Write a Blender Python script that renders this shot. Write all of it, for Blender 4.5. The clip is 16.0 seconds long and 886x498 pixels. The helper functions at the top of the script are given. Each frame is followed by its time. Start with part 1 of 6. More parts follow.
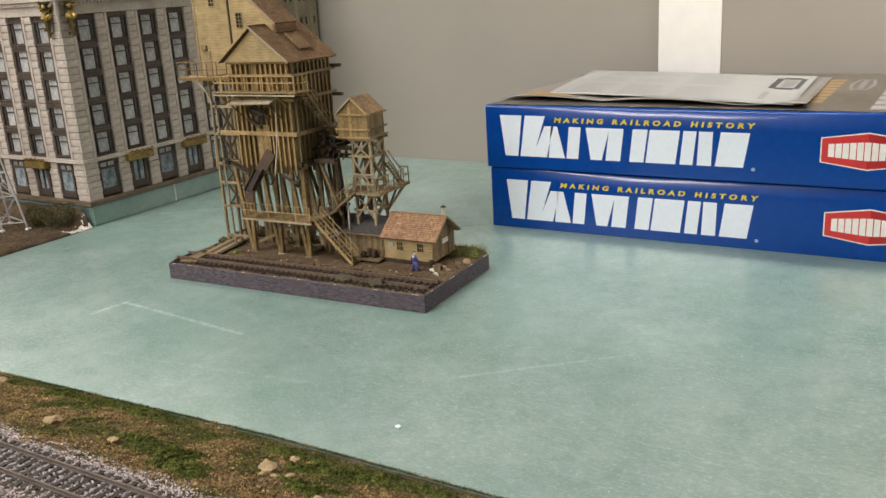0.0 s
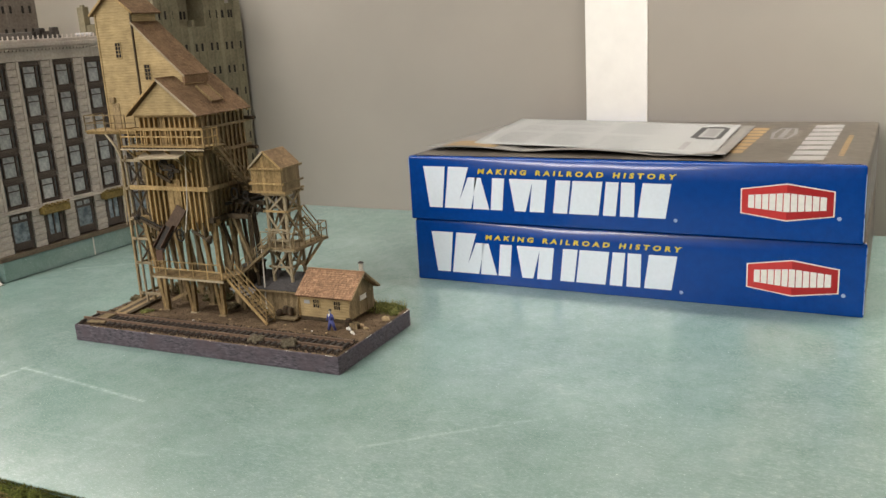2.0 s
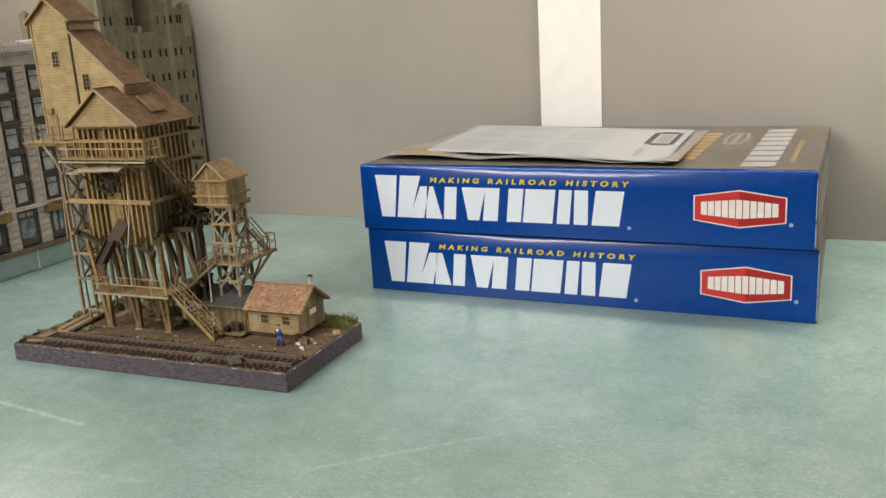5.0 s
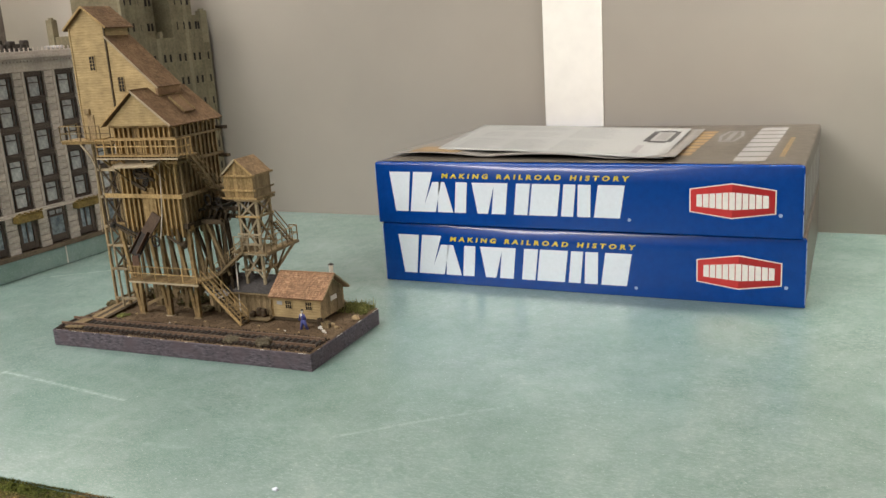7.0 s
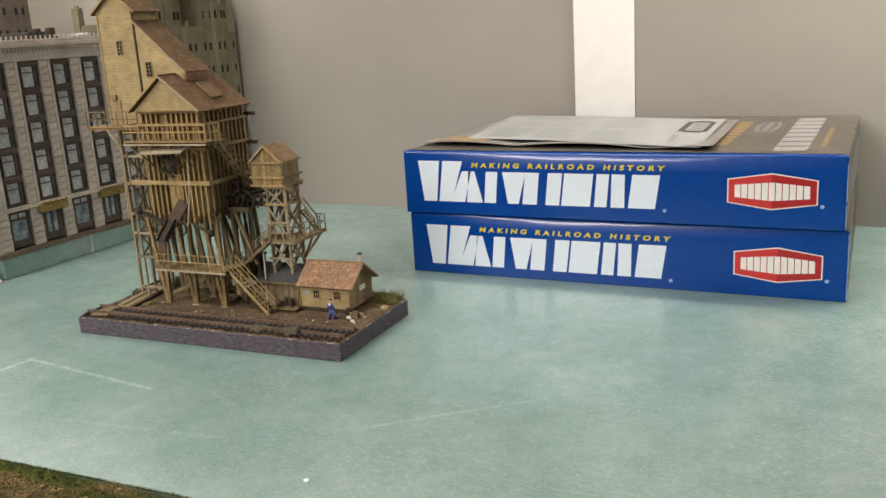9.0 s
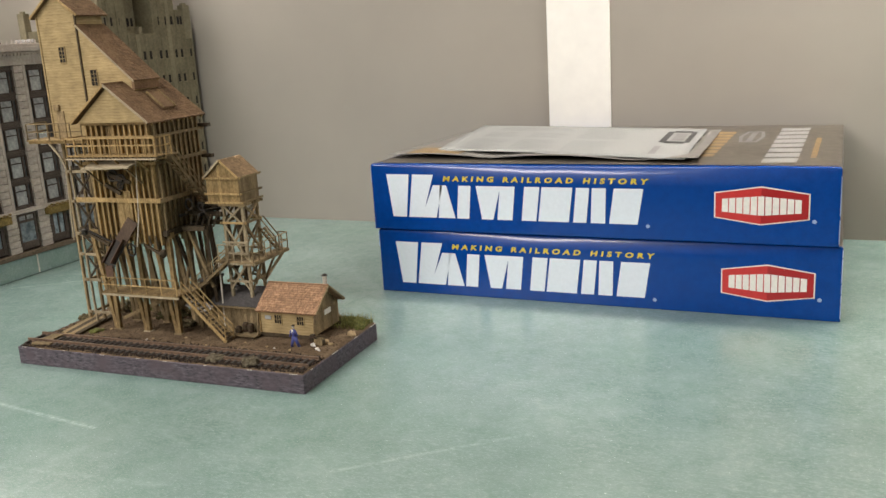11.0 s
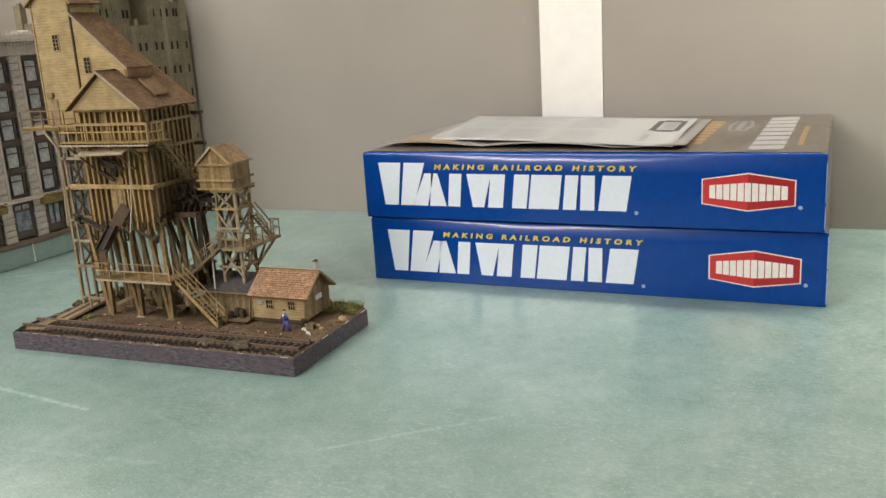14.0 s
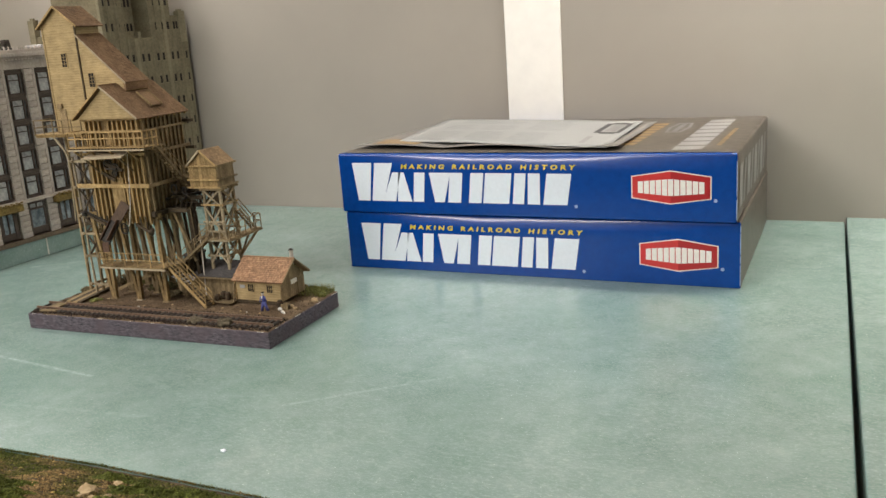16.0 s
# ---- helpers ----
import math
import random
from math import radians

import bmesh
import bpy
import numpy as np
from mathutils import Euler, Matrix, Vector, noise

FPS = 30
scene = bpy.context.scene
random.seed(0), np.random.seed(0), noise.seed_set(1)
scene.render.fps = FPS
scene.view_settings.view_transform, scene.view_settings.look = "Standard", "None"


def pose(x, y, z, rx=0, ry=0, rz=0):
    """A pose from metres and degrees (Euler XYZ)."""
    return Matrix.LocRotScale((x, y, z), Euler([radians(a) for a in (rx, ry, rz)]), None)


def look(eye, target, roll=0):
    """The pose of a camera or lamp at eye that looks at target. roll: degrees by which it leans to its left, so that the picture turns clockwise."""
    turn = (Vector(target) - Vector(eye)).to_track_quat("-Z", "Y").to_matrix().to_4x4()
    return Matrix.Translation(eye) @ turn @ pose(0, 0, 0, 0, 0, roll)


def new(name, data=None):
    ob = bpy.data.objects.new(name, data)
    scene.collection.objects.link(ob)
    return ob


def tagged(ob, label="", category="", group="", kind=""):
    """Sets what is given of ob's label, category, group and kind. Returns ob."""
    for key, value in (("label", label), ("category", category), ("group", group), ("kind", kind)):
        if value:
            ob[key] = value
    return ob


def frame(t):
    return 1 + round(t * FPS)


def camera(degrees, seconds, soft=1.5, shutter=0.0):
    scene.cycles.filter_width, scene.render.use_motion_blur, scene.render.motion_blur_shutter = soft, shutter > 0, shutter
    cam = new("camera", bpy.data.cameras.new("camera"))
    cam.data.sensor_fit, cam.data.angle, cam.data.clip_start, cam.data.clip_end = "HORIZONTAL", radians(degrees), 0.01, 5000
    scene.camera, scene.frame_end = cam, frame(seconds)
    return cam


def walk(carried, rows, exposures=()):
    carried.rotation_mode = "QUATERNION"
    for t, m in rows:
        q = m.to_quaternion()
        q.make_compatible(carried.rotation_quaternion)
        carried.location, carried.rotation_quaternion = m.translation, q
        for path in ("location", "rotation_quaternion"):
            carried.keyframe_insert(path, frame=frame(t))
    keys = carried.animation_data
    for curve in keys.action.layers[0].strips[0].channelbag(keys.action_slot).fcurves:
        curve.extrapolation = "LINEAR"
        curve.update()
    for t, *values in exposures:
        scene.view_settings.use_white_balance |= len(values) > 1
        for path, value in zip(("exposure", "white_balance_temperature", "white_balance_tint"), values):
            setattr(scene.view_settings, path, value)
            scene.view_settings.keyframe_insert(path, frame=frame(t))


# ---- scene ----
cam = camera(52.9, 16.0)
METRES, EYE, TILT, LEAN, TURN = 8.0, 1.5, 0.0, 0.0, 27.9
PATH = [
    (0, (0.476, -0.887, 0.277), (-0.529, 0.743, -0.3), -3.4),
    (0.5, (0.477, -0.88, 0.28), (-0.526, 0.752, -0.295), -3.4),
    (1, (0.484, -0.862, 0.283), (-0.487, 0.804, -0.25), -3.5),
    (1.5, (0.488, -0.851, 0.282), (-0.455, 0.84, -0.219), -3.4),
    (2, (0.492, -0.846, 0.282), (-0.432, 0.857, -0.213), -3.3),
    (2.5, (0.498, -0.845, 0.282), (-0.417, 0.865, -0.208), -3.3),
    (3, (0.501, -0.842, 0.282), (-0.399, 0.874, -0.211), -3.3),
    (3.5, (0.501, -0.84, 0.285), (-0.376, 0.887, -0.215), -3.5),
    (4, (0.498, -0.834, 0.287), (-0.359, 0.903, -0.209), -3.5),
    (4.5, (0.495, -0.823, 0.286), (-0.358, 0.916, -0.211), -3.5),
    (7, (0.512, -0.881, 0.287), (-0.348, 0.858, -0.199), -3.7),
    (7.5, (0.525, -0.898, 0.283), (-0.392, 0.811, -0.203), -3.6),
    (8, (0.521, -0.896, 0.277), (-0.392, 0.815, -0.211), -3.6),
    (10.5, (0.46, -0.829, 0.277), (-0.386, 0.918, -0.204), -3.5),
    (11, (0.465, -0.824, 0.273), (-0.365, 0.932, -0.202), -3.5),
    (11.5, (0.468, -0.826, 0.276), (-0.363, 0.93, -0.199), -3.5),
    (12, (0.472, -0.829, 0.274), (-0.36, 0.926, -0.205), -3.5),
    (12.5, (0.474, -0.83, 0.271), (-0.358, 0.925, -0.207), -3.5),
    (13, (0.474, -0.83, 0.27), (-0.356, 0.924, -0.211), -3.5),
    (13.5, (0.476, -0.829, 0.267), (-0.353, 0.926, -0.214), -3.5),
    (14, (0.477, -0.83, 0.264), (-0.353, 0.926, -0.216), -3.5),
    (14.5, (0.482, -0.834, 0.267), (-0.347, 0.921, -0.216), -3.5),
    (15, (0.496, -0.853, 0.271), (-0.334, 0.902, -0.21), -3.6),
    (15.5, (0.528, -0.881, 0.278), (-0.312, 0.869, -0.207), -3.9),
    (16, (0.574, -0.907, 0.28), (-0.283, 0.834, -0.204), -4.0),
]
walk(cam, [(t, look(eye, target, roll)) for t, eye, target, roll in PATH])

# ---- light ----
world = bpy.data.worlds.new("room_air")
world.use_nodes = True
world.node_tree.nodes["Background"].inputs[0].default_value = (0.9, 0.95, 1.0, 1)
world.node_tree.nodes["Background"].inputs[1].default_value = 0.008
scene.world = world
FILL_LAMPS = [(0.92, 0.16, 0.76, 12.4, 30, (1.0, 0.955, 0.905)), (-1.00, 0.16, 0.80, 8.2, 0, (1.0, 0.945, 0.88))]     # added unseen lamps near the wall: places, power, tilt to the wall and colour
LAMPS = [(-1.0, -2.75, 86.0, (1.0, 0.972, 0.95)), (-0.45, -1.05, 23.0, (1.0, 0.985, 0.975))]     # ceiling panels: place, power, colour
ADDED_WALL_LAMP = (-1.05, 0.62, 7.6, (1.0, 0.85, 0.64))     # added unseen lamp: along the west wall, height, power, colour

# ---- materials ----
def nodes_of(name):
    m = bpy.data.materials.new(name)
    m.use_nodes = True
    return m, m.node_tree, m.node_tree.nodes["Principled BSDF"]


def link(tree, a, b):
    tree.links.new(a, b)


def coords(tree, stretch=(1, 1, 1), world_space=False):
    tc = tree.nodes.new("ShaderNodeTexCoord")
    mp = tree.nodes.new("ShaderNodeMapping")
    mp.inputs["Scale"].default_value = stretch
    if world_space:
        geo = tree.nodes.new("ShaderNodeNewGeometry")
        link(tree, geo.outputs["Position"], mp.inputs[0])
    else:
        link(tree, tc.outputs["Object"], mp.inputs[0])
    return mp.outputs[0]


def noise_node(tree, vec, scale, detail=4.0, rough=0.6):
    n = tree.nodes.new("ShaderNodeTexNoise")
    n.inputs["Scale"].default_value = scale
    n.inputs["Detail"].default_value = detail
    n.inputs["Roughness"].default_value = rough
    link(tree, vec, n.inputs["Vector"])
    return n.outputs["Fac"]


def ramp(tree, fac, stops):
    r = tree.nodes.new("ShaderNodeValToRGB")
    els = r.color_ramp.elements
    while len(els) < len(stops):
        els.new(0.5)
    for e, (p, c) in zip(els, stops):
        e.position = p
        e.color = (*c, 1) if len(c) == 3 else c
    link(tree, fac, r.inputs[0])
    return r.outputs[0]


def mixc(tree, fac, a, b, mode="MIX"):
    n = tree.nodes.new("ShaderNodeMix")
    n.data_type = "RGBA"
    n.blend_type = mode
    for sock, v in ((n.inputs[0], fac), (n.inputs[6], a), (n.inputs[7], b)):
        if hasattr(v, "is_output"):
            link(tree, v, sock)
        elif isinstance(v, (int, float)):
            sock.default_value = v
        else:
            sock.default_value = (*v, 1)
    return n.outputs[2]


def bump(tree, bsdf, height, strength=0.3, dist=0.001):
    b = tree.nodes.new("ShaderNodeBump")
    b.inputs["Strength"].default_value = strength
    b.inputs["Distance"].default_value = dist
    link(tree, height, b.inputs["Height"])
    link(tree, b.outputs[0], bsdf.inputs["Normal"])


def surf(name, dark, light, fine=900.0, coarse=60.0, rough=0.8, metal=0.0, relief=0.3, dist=0.0006, stretch=(1, 1, 1),
         vary=0.25, stain=None, island=False, spec=0.22, world_space=False, boards=0.0):
    """A worn surface: fine grain between two colours, a coarse stain, and a change of value from piece to piece."""
    m, t, b = nodes_of(name)
    v = coords(t, stretch, world_space)
    grain = noise_node(t, v, fine, 5, 0.65)
    col = ramp(t, grain, [(0.32, dark), (0.68, light)])
    blot = noise_node(t, coords(t, (1, 1, 1), world_space), coarse, 3, 0.55)
    if stain:
        mask = ramp(t, blot, [(0.45, (0, 0, 0)), (0.7, (1, 1, 1))])
        col = mixc(t, mask, col, stain)
    else:
        tone = ramp(t, blot, [(0.3, (0.8, 0.8, 0.8)), (0.7, (1.15, 1.15, 1.15))])
        col = mixc(t, 1.0, col, tone, "MULTIPLY")
    if vary:
        if island:
            src = t.nodes.new("ShaderNodeNewGeometry").outputs["Random Per Island"]
        else:
            src = t.nodes.new("ShaderNodeObjectInfo").outputs["Random"]
        tone = ramp(t, src, [(0.0, (1 - vary,) * 3), (1.0, (1 + vary,) * 3)])
        col = mixc(t, 1.0, col, tone, "MULTIPLY")
    if boards:
        wv = t.nodes.new("ShaderNodeTexWave")
        wv.bands_direction, wv.wave_profile = "Z", "SAW"
        wv.inputs["Scale"].default_value = math.pi / (10 * boards)
        wv.inputs["Distortion"].default_value = 0.4
        link(t, coords(t), wv.inputs["Vector"])
        col = mixc(t, 1.0, col, ramp(t, wv.outputs["Fac"], [(0.0, (0.74, 0.72, 0.70)), (0.2, (1.0, 1.0, 1.0)), (1.0, (1.06, 1.06, 1.06))]), "MULTIPLY")
    link(t, col, b.inputs["Base Color"])
    b.inputs["Roughness"].default_value = rough
    b.inputs["Metallic"].default_value = metal
    b.inputs["Specular IOR Level"].default_value = spec
    if relief:
        bump(t, b, grain, relief, dist)
    return m


def line_mask(tree, pos, a, b, width):
    """1 along the straight line from a to b on the board, fading over its width."""
    ab = Vector((b[0] - a[0], b[1] - a[1], 0))
    sub = tree.nodes.new("ShaderNodeVectorMath")
    sub.operation = "SUBTRACT"
    link(tree, pos, sub.inputs[0])
    sub.inputs[1].default_value = (a[0], a[1], 0)
    d = tree.nodes.new("ShaderNodeVectorMath")
    d.operation = "DOT_PRODUCT"
    link(tree, sub.outputs[0], d.inputs[0])
    d.inputs[1].default_value = ab / ab.length_squared
    c = tree.nodes.new("ShaderNodeClamp")
    link(tree, d.outputs["Value"], c.inputs[0])
    sc = tree.nodes.new("ShaderNodeVectorMath")
    sc.operation = "SCALE"
    sc.inputs[0].default_value = ab
    link(tree, c.outputs[0], sc.inputs["Scale"])
    df = tree.nodes.new("ShaderNodeVectorMath")
    df.operation = "DISTANCE"
    link(tree, sub.outputs[0], df.inputs[0])
    link(tree, sc.outputs[0], df.inputs[1])
    mr = tree.nodes.new("ShaderNodeMapRange")
    mr.inputs["From Min"].default_value = 0.0
    mr.inputs["From Max"].default_value = width
    mr.inputs["To Min"].default_value = 1.0
    mr.inputs["To Max"].default_value = 0.0
    link(tree, df.outputs["Value"], mr.inputs[0])
    return mr.outputs[0]


def foam_material():
    m, t, b = nodes_of("teal_foam_board")
    geo = t.nodes.new("ShaderNodeNewGeometry")
    v = coords(t, (1, 1, 1), True)
    vs = coords(t, (0.6, 1.4, 1), True)
    mott = noise_node(t, v, 14, 5, 0.65)
    col = ramp(t, mott, [(0.3, (0.180, 0.265, 0.237)), (0.7, (0.240, 0.328, 0.296))])
    mid = noise_node(t, v, 48, 4, 0.7)
    col = mixc(t, 1.0, col, ramp(t, mid, [(0.32, (0.88, 0.94, 0.91)), (0.68, (1.12, 1.08, 1.10))]), "MULTIPLY")
    broad = noise_node(t, v, 5.5, 3, 0.6)
    col = mixc(t, 1.0, col, ramp(t, broad, [(0.30, (0.90, 0.96, 0.93)), (0.52, (1.0, 1.0, 1.0)), (0.72, (1.06, 1.02, 1.03))]), "MULTIPLY")
    fibre = noise_node(t, vs, 230, 6, 0.78)
    flecks = ramp(t, fibre, [(0.48, (0, 0, 0)), (0.78, (0.46, 0.46, 0.46))])
    patch = ramp(t, noise_node(t, v, 6, 2, 0.5), [(0.4, (0.25, 0.25, 0.25)), (0.62, (1, 1, 1))])
    fine = ramp(t, noise_node(t, vs, 620, 3, 0.7), [(0.52, (0, 0, 0)), (0.72, (0.60, 0.60, 0.60))])
    col = mixc(t, fine, col, (0.40, 0.50, 0.46))
    fl = mixc(t, 1.0, flecks, patch, "MULTIPLY")
    col = mixc(t, fl, col, (0.52, 0.62, 0.57))
    pits = ramp(t, noise_node(t, v, 520, 2, 0.5), [(0.70, (0, 0, 0)), (0.76, (0.8, 0.8, 0.8))])
    col = mixc(t, pits, col, (0.62, 0.74, 0.68))
    broken = noise_node(t, v, 130, 4, 0.7)
    for a, e, w, amount in (((-0.208, -0.362), (-0.044, -0.378), 0.0035, 0.5), ((-0.212, -0.396), (-0.207, -0.362), 0.004, 0.5),
                            ((0.165, -0.382), (0.27, -0.291), 0.003, 0.24), ((-0.12, -0.455), (0.08, -0.43), 0.004, 0.14),
                            ((-0.46, -0.1), (-0.3, 0.02), 0.003, 0.4), ((-0.1, -0.33), (0.1, -0.4), 0.006, 0.08)):
        mk = line_mask(t, geo.outputs["Position"], a, e, w)
        tone = ramp(t, broken, [(0.38, (0, 0, 0)), (0.62, (amount,) * 3)])
        mul = t.nodes.new("ShaderNodeMath")
        mul.operation = "MULTIPLY"
        link(t, mk, mul.inputs[0])
        link(t, tone, mul.inputs[1])
        col = mixc(t, mul.outputs[0], col, (0.62, 0.75, 0.69))
    link(t, col, b.inputs["Base Color"])
    rr = t.nodes.new("ShaderNodeMapRange")
    link(t, mott, rr.inputs[0])
    rr.inputs["To Min"].default_value = 0.13
    rr.inputs["To Max"].default_value = 0.31
    link(t, rr.outputs[0], b.inputs["Roughness"])
    b.inputs["Specular IOR Level"].default_value = 0.75
    bump(t, b, fibre, 0.16, 0.0007)
    return m


def wall_material():
    m, t, b = nodes_of("painted_wall")
    v = coords(t, (1, 1, 1), True)
    col = ramp(t, noise_node(t, v, 5, 4, 0.6), [(0.3, (0.318, 0.286, 0.244)), (0.7, (0.350, 0.315, 0.268))])
    link(t, col, b.inputs["Base Color"])
    b.inputs["Roughness"].default_value = 0.75
    bump(t, b, noise_node(t, v, 500, 3, 0.6), 0.12, 0.0005)
    return m


def plain(name, colour, rough=0.5, metal=0.0, spec=0.5, coat=0.0, relief=0.0, scale=300.0, vary=0.06):
    m, t, b = nodes_of(name)
    v = coords(t, (1, 1, 1), True)
    n = noise_node(t, v, scale, 4, 0.6)
    lo, hi = [tuple(min(1.0, c * k) for c in colour) for k in (1 - vary, 1 + vary)]
    link(t, ramp(t, n, [(0.3, lo), (0.7, hi)]), b.inputs["Base Color"])
    b.inputs["Roughness"].default_value = rough
    b.inputs["Metallic"].default_value = metal
    b.inputs["Specular IOR Level"].default_value = spec
    b.inputs["Coat Weight"].default_value = coat
    b.inputs["Coat Roughness"].default_value = 0.12
    if relief:
        bump(t, b, noise_node(t, v, scale * 0.1, 2, 0.5), relief, 0.004)
    return m


FOAM, WALL = foam_material(), wall_material()
WHITE_PAINT = plain("white_trim_paint", (0.86, 0.83, 0.77), 0.5, vary=0.03, scale=40)
CEILING = plain("ceiling_paint", (0.62, 0.60, 0.57), 0.8, vary=0.03, scale=20)
CARPET = surf("carpet", (0.10, 0.10, 0.11), (0.2, 0.19, 0.18), 300, 8, 0.95, relief=0.4, vary=0)
PLY = surf("bench_plywood", (0.35, 0.25, 0.15), (0.5, 0.38, 0.24), 60, 6, 0.7, stretch=(0.2, 2, 1), vary=0)
BLUE = plain("blue_glossy_card", (0.0006, 0.052, 0.283), 0.24, spec=0.2, coat=0.35, relief=0.06, scale=120, vary=0.10)
INK_WHITE = plain("white_print", (0.81, 0.865, 0.94), 0.35, coat=0.3, vary=0.03)
INK_YELLOW = plain("yellow_print", (0.72, 0.58, 0.06), 0.35, coat=0.3)
INK_RED = plain("red_print", (0.62, 0.035, 0.035), 0.35, coat=0.3)
INK_DARKRED = plain("dark_red_print", (0.42, 0.012, 0.015), 0.35, coat=0.3)
INK_CREAM = plain("cream_print", (0.90, 0.84, 0.78), 0.4)
INK_PALE = plain("pale_blue_print", (0.32, 0.44, 0.68), 0.4)
INK_BROWN = surf("brown_photo_print", (0.085, 0.07, 0.055), (0.14, 0.12, 0.095), 90, 12, 0.35, relief=0, vary=0)
INK_GOLD = plain("gold_print", (0.30, 0.195, 0.085), 0.4, vary=0.2, scale=150)
INK_GREY = plain("grey_print", (0.22, 0.21, 0.20), 0.45)
INK_LINE = plain("pale_grey_print", (0.20, 0.20, 0.195), 0.6)
INK_BLACK = plain("black_print", (0.05, 0.05, 0.05), 0.5)
PAPER = plain("white_paper", (0.335, 0.335, 0.32), 0.6, vary=0.03)
PAPER_GREY = plain("grey_brochure_paper", (0.22, 0.205, 0.185), 0.4, vary=0.1, scale=60)

WOOD = surf("weathered_tan_wood", (0.165, 0.108, 0.043), (0.440, 0.306, 0.142), 1100, 55, 0.85, stretch=(1, 1, 0.25), vary=0.28)
WOOD_SIDING = surf("pale_wood_siding", (0.310, 0.228, 0.110), (0.458, 0.340, 0.172), 500, 80, 0.85, stretch=(0.25, 0.25, 2.2), vary=0.08, boards=0.0026)
WOOD_BROWN = surf("brown_weathered_wood", (0.130, 0.085, 0.038), (0.328, 0.230, 0.108), 1000, 60, 0.85, stretch=(1, 1, 0.25), vary=0.2)
WOOD_ASH = surf("ash_grey_wood", (0.20, 0.158, 0.098), (0.41, 0.335, 0.215), 1000, 60, 0.85, stretch=(1, 1, 0.25), vary=0.15)
# dark timber; its depth also carries the shade of gaps and undersides
WOOD_DARK = surf("dark_wood_with_shade", (0.030, 0.021, 0.013), (0.095, 0.070, 0.042), 1000, 50, 0.85, stretch=(1, 1, 0.25), vary=0.3)
WOOD_LIGHT = surf("dry_brushed_pale_wood", (0.252, 0.166, 0.068), (0.504, 0.349, 0.160), 1100, 55, 0.85, vary=0.2)
PALE_TRIM = surf("pale_trim_wood", (0.34, 0.27, 0.17), (0.47, 0.39, 0.27), 700, 60, 0.8, vary=0.05)
WOOD_GREY = surf("grey_weathered_wood", (0.14, 0.10, 0.052), (0.30, 0.222, 0.12), 1000, 50, 0.85, stretch=(1, 1, 0.3), vary=0.25)
SHINGLE_BROWN = surf("brown_roof_shingle", (0.13, 0.076, 0.04), (0.245, 0.155, 0.085), 900, 60, 0.9, vary=0.2, island=True)
SHINGLE_TAN = surf("tan_roof_shingle", (0.20, 0.13, 0.07), (0.33, 0.225, 0.13), 900, 60, 0.9, vary=0.2, island=True)
SHINGLE_ORANGE = surf("orange_roof_shingle", (0.25, 0.14, 0.078), (0.43, 0.265, 0.16), 800, 110, 0.9, vary=0.25, island=True)
TAR = surf("tar_paper", (0.05, 0.045, 0.042), (0.09, 0.082, 0.078), 500, 60, 0.85, vary=0.1)
RUST = surf("rusty_steel", (0.055, 0.032, 0.022), (0.13, 0.075, 0.05), 900, 90, 0.65, metal=0.3, vary=0.1)
DARK_STEEL = surf("blackened_steel", (0.02, 0.018, 0.016), (0.07, 0.06, 0.05), 900, 90, 0.55, metal=0.4, vary=0.15)
PALE_CORD = plain("pale_cord", (0.55, 0.50, 0.42), 0.7)
PURPLE = surf("purple_grey_painted_wood", (0.030, 0.026, 0.032), (0.155, 0.130, 0.150), 420, 45, 0.55, stretch=(0.45, 1, 1.4), vary=0, relief=0.5, stain=(0.095, 0.072, 0.082))
EARTH = surf("brown_earth", (0.042, 0.029, 0.017), (0.115, 0.080, 0.047), 700, 70, 0.95, relief=0.6, vary=0, stain=(0.14, 0.10, 0.06))
SOIL = surf("dusty_brown_soil", (0.070, 0.046, 0.026), (0.16, 0.108, 0.063), 500, 45, 0.95, relief=0.6, vary=0, stain=(0.21, 0.147, 0.088))
GRAIN_EARTH = surf("earth_grains", (0.050, 0.033, 0.018), (0.150, 0.102, 0.060), 400, 70, 0.95, relief=0, vary=0.5, island=True)
GRAIN_CINDER = surf("cinder_grains", (0.018, 0.013, 0.010), (0.062, 0.043, 0.031), 400, 70, 0.95, relief=0, vary=0.5, island=True)
STONE_ROCK = surf("tan_rock", (0.29, 0.20, 0.105), (0.47, 0.35, 0.20), 400, 80, 0.9, relief=0.6, vary=0.12)
BALLAST = surf("pale_ballast", (0.30, 0.255, 0.25), (0.66, 0.585, 0.575), 500, 60, 0.9, relief=0, vary=0.55, island=True, world_space=True)
TIE = surf("track_tie", (0.035, 0.029, 0.025), (0.085, 0.072, 0.06), 900, 60, 0.85, vary=0.25)
RAIL = surf("weathered_rail", (0.11, 0.085, 0.07), (0.22, 0.18, 0.155), 900, 60, 0.5, metal=0.3, vary=0)
RAIL_RUST = surf("rusty_rail", (0.12, 0.078, 0.052), (0.23, 0.155, 0.105), 900, 60, 0.6, metal=0.2, vary=0)
STONE = surf("grey_building_stone", (0.37, 0.320, 0.272), (0.52, 0.452, 0.392), 350, 40, 0.85, relief=0.2, vary=0.10)
STONE_PLAIN = surf("plain_building_stone", (0.38, 0.329, 0.280), (0.50, 0.438, 0.380), 350, 30, 0.85, relief=0.15, vary=0.03)
BRONZE = surf("dark_brown_spandrel", (0.045, 0.033, 0.026), (0.10, 0.075, 0.06), 700, 60, 0.6, vary=0.15)
SPANDREL = surf("brown_cast_spandrel", (0.065, 0.050, 0.040), (0.15, 0.118, 0.096), 800, 60, 0.6, relief=0.8, dist=0.001, vary=0.15)
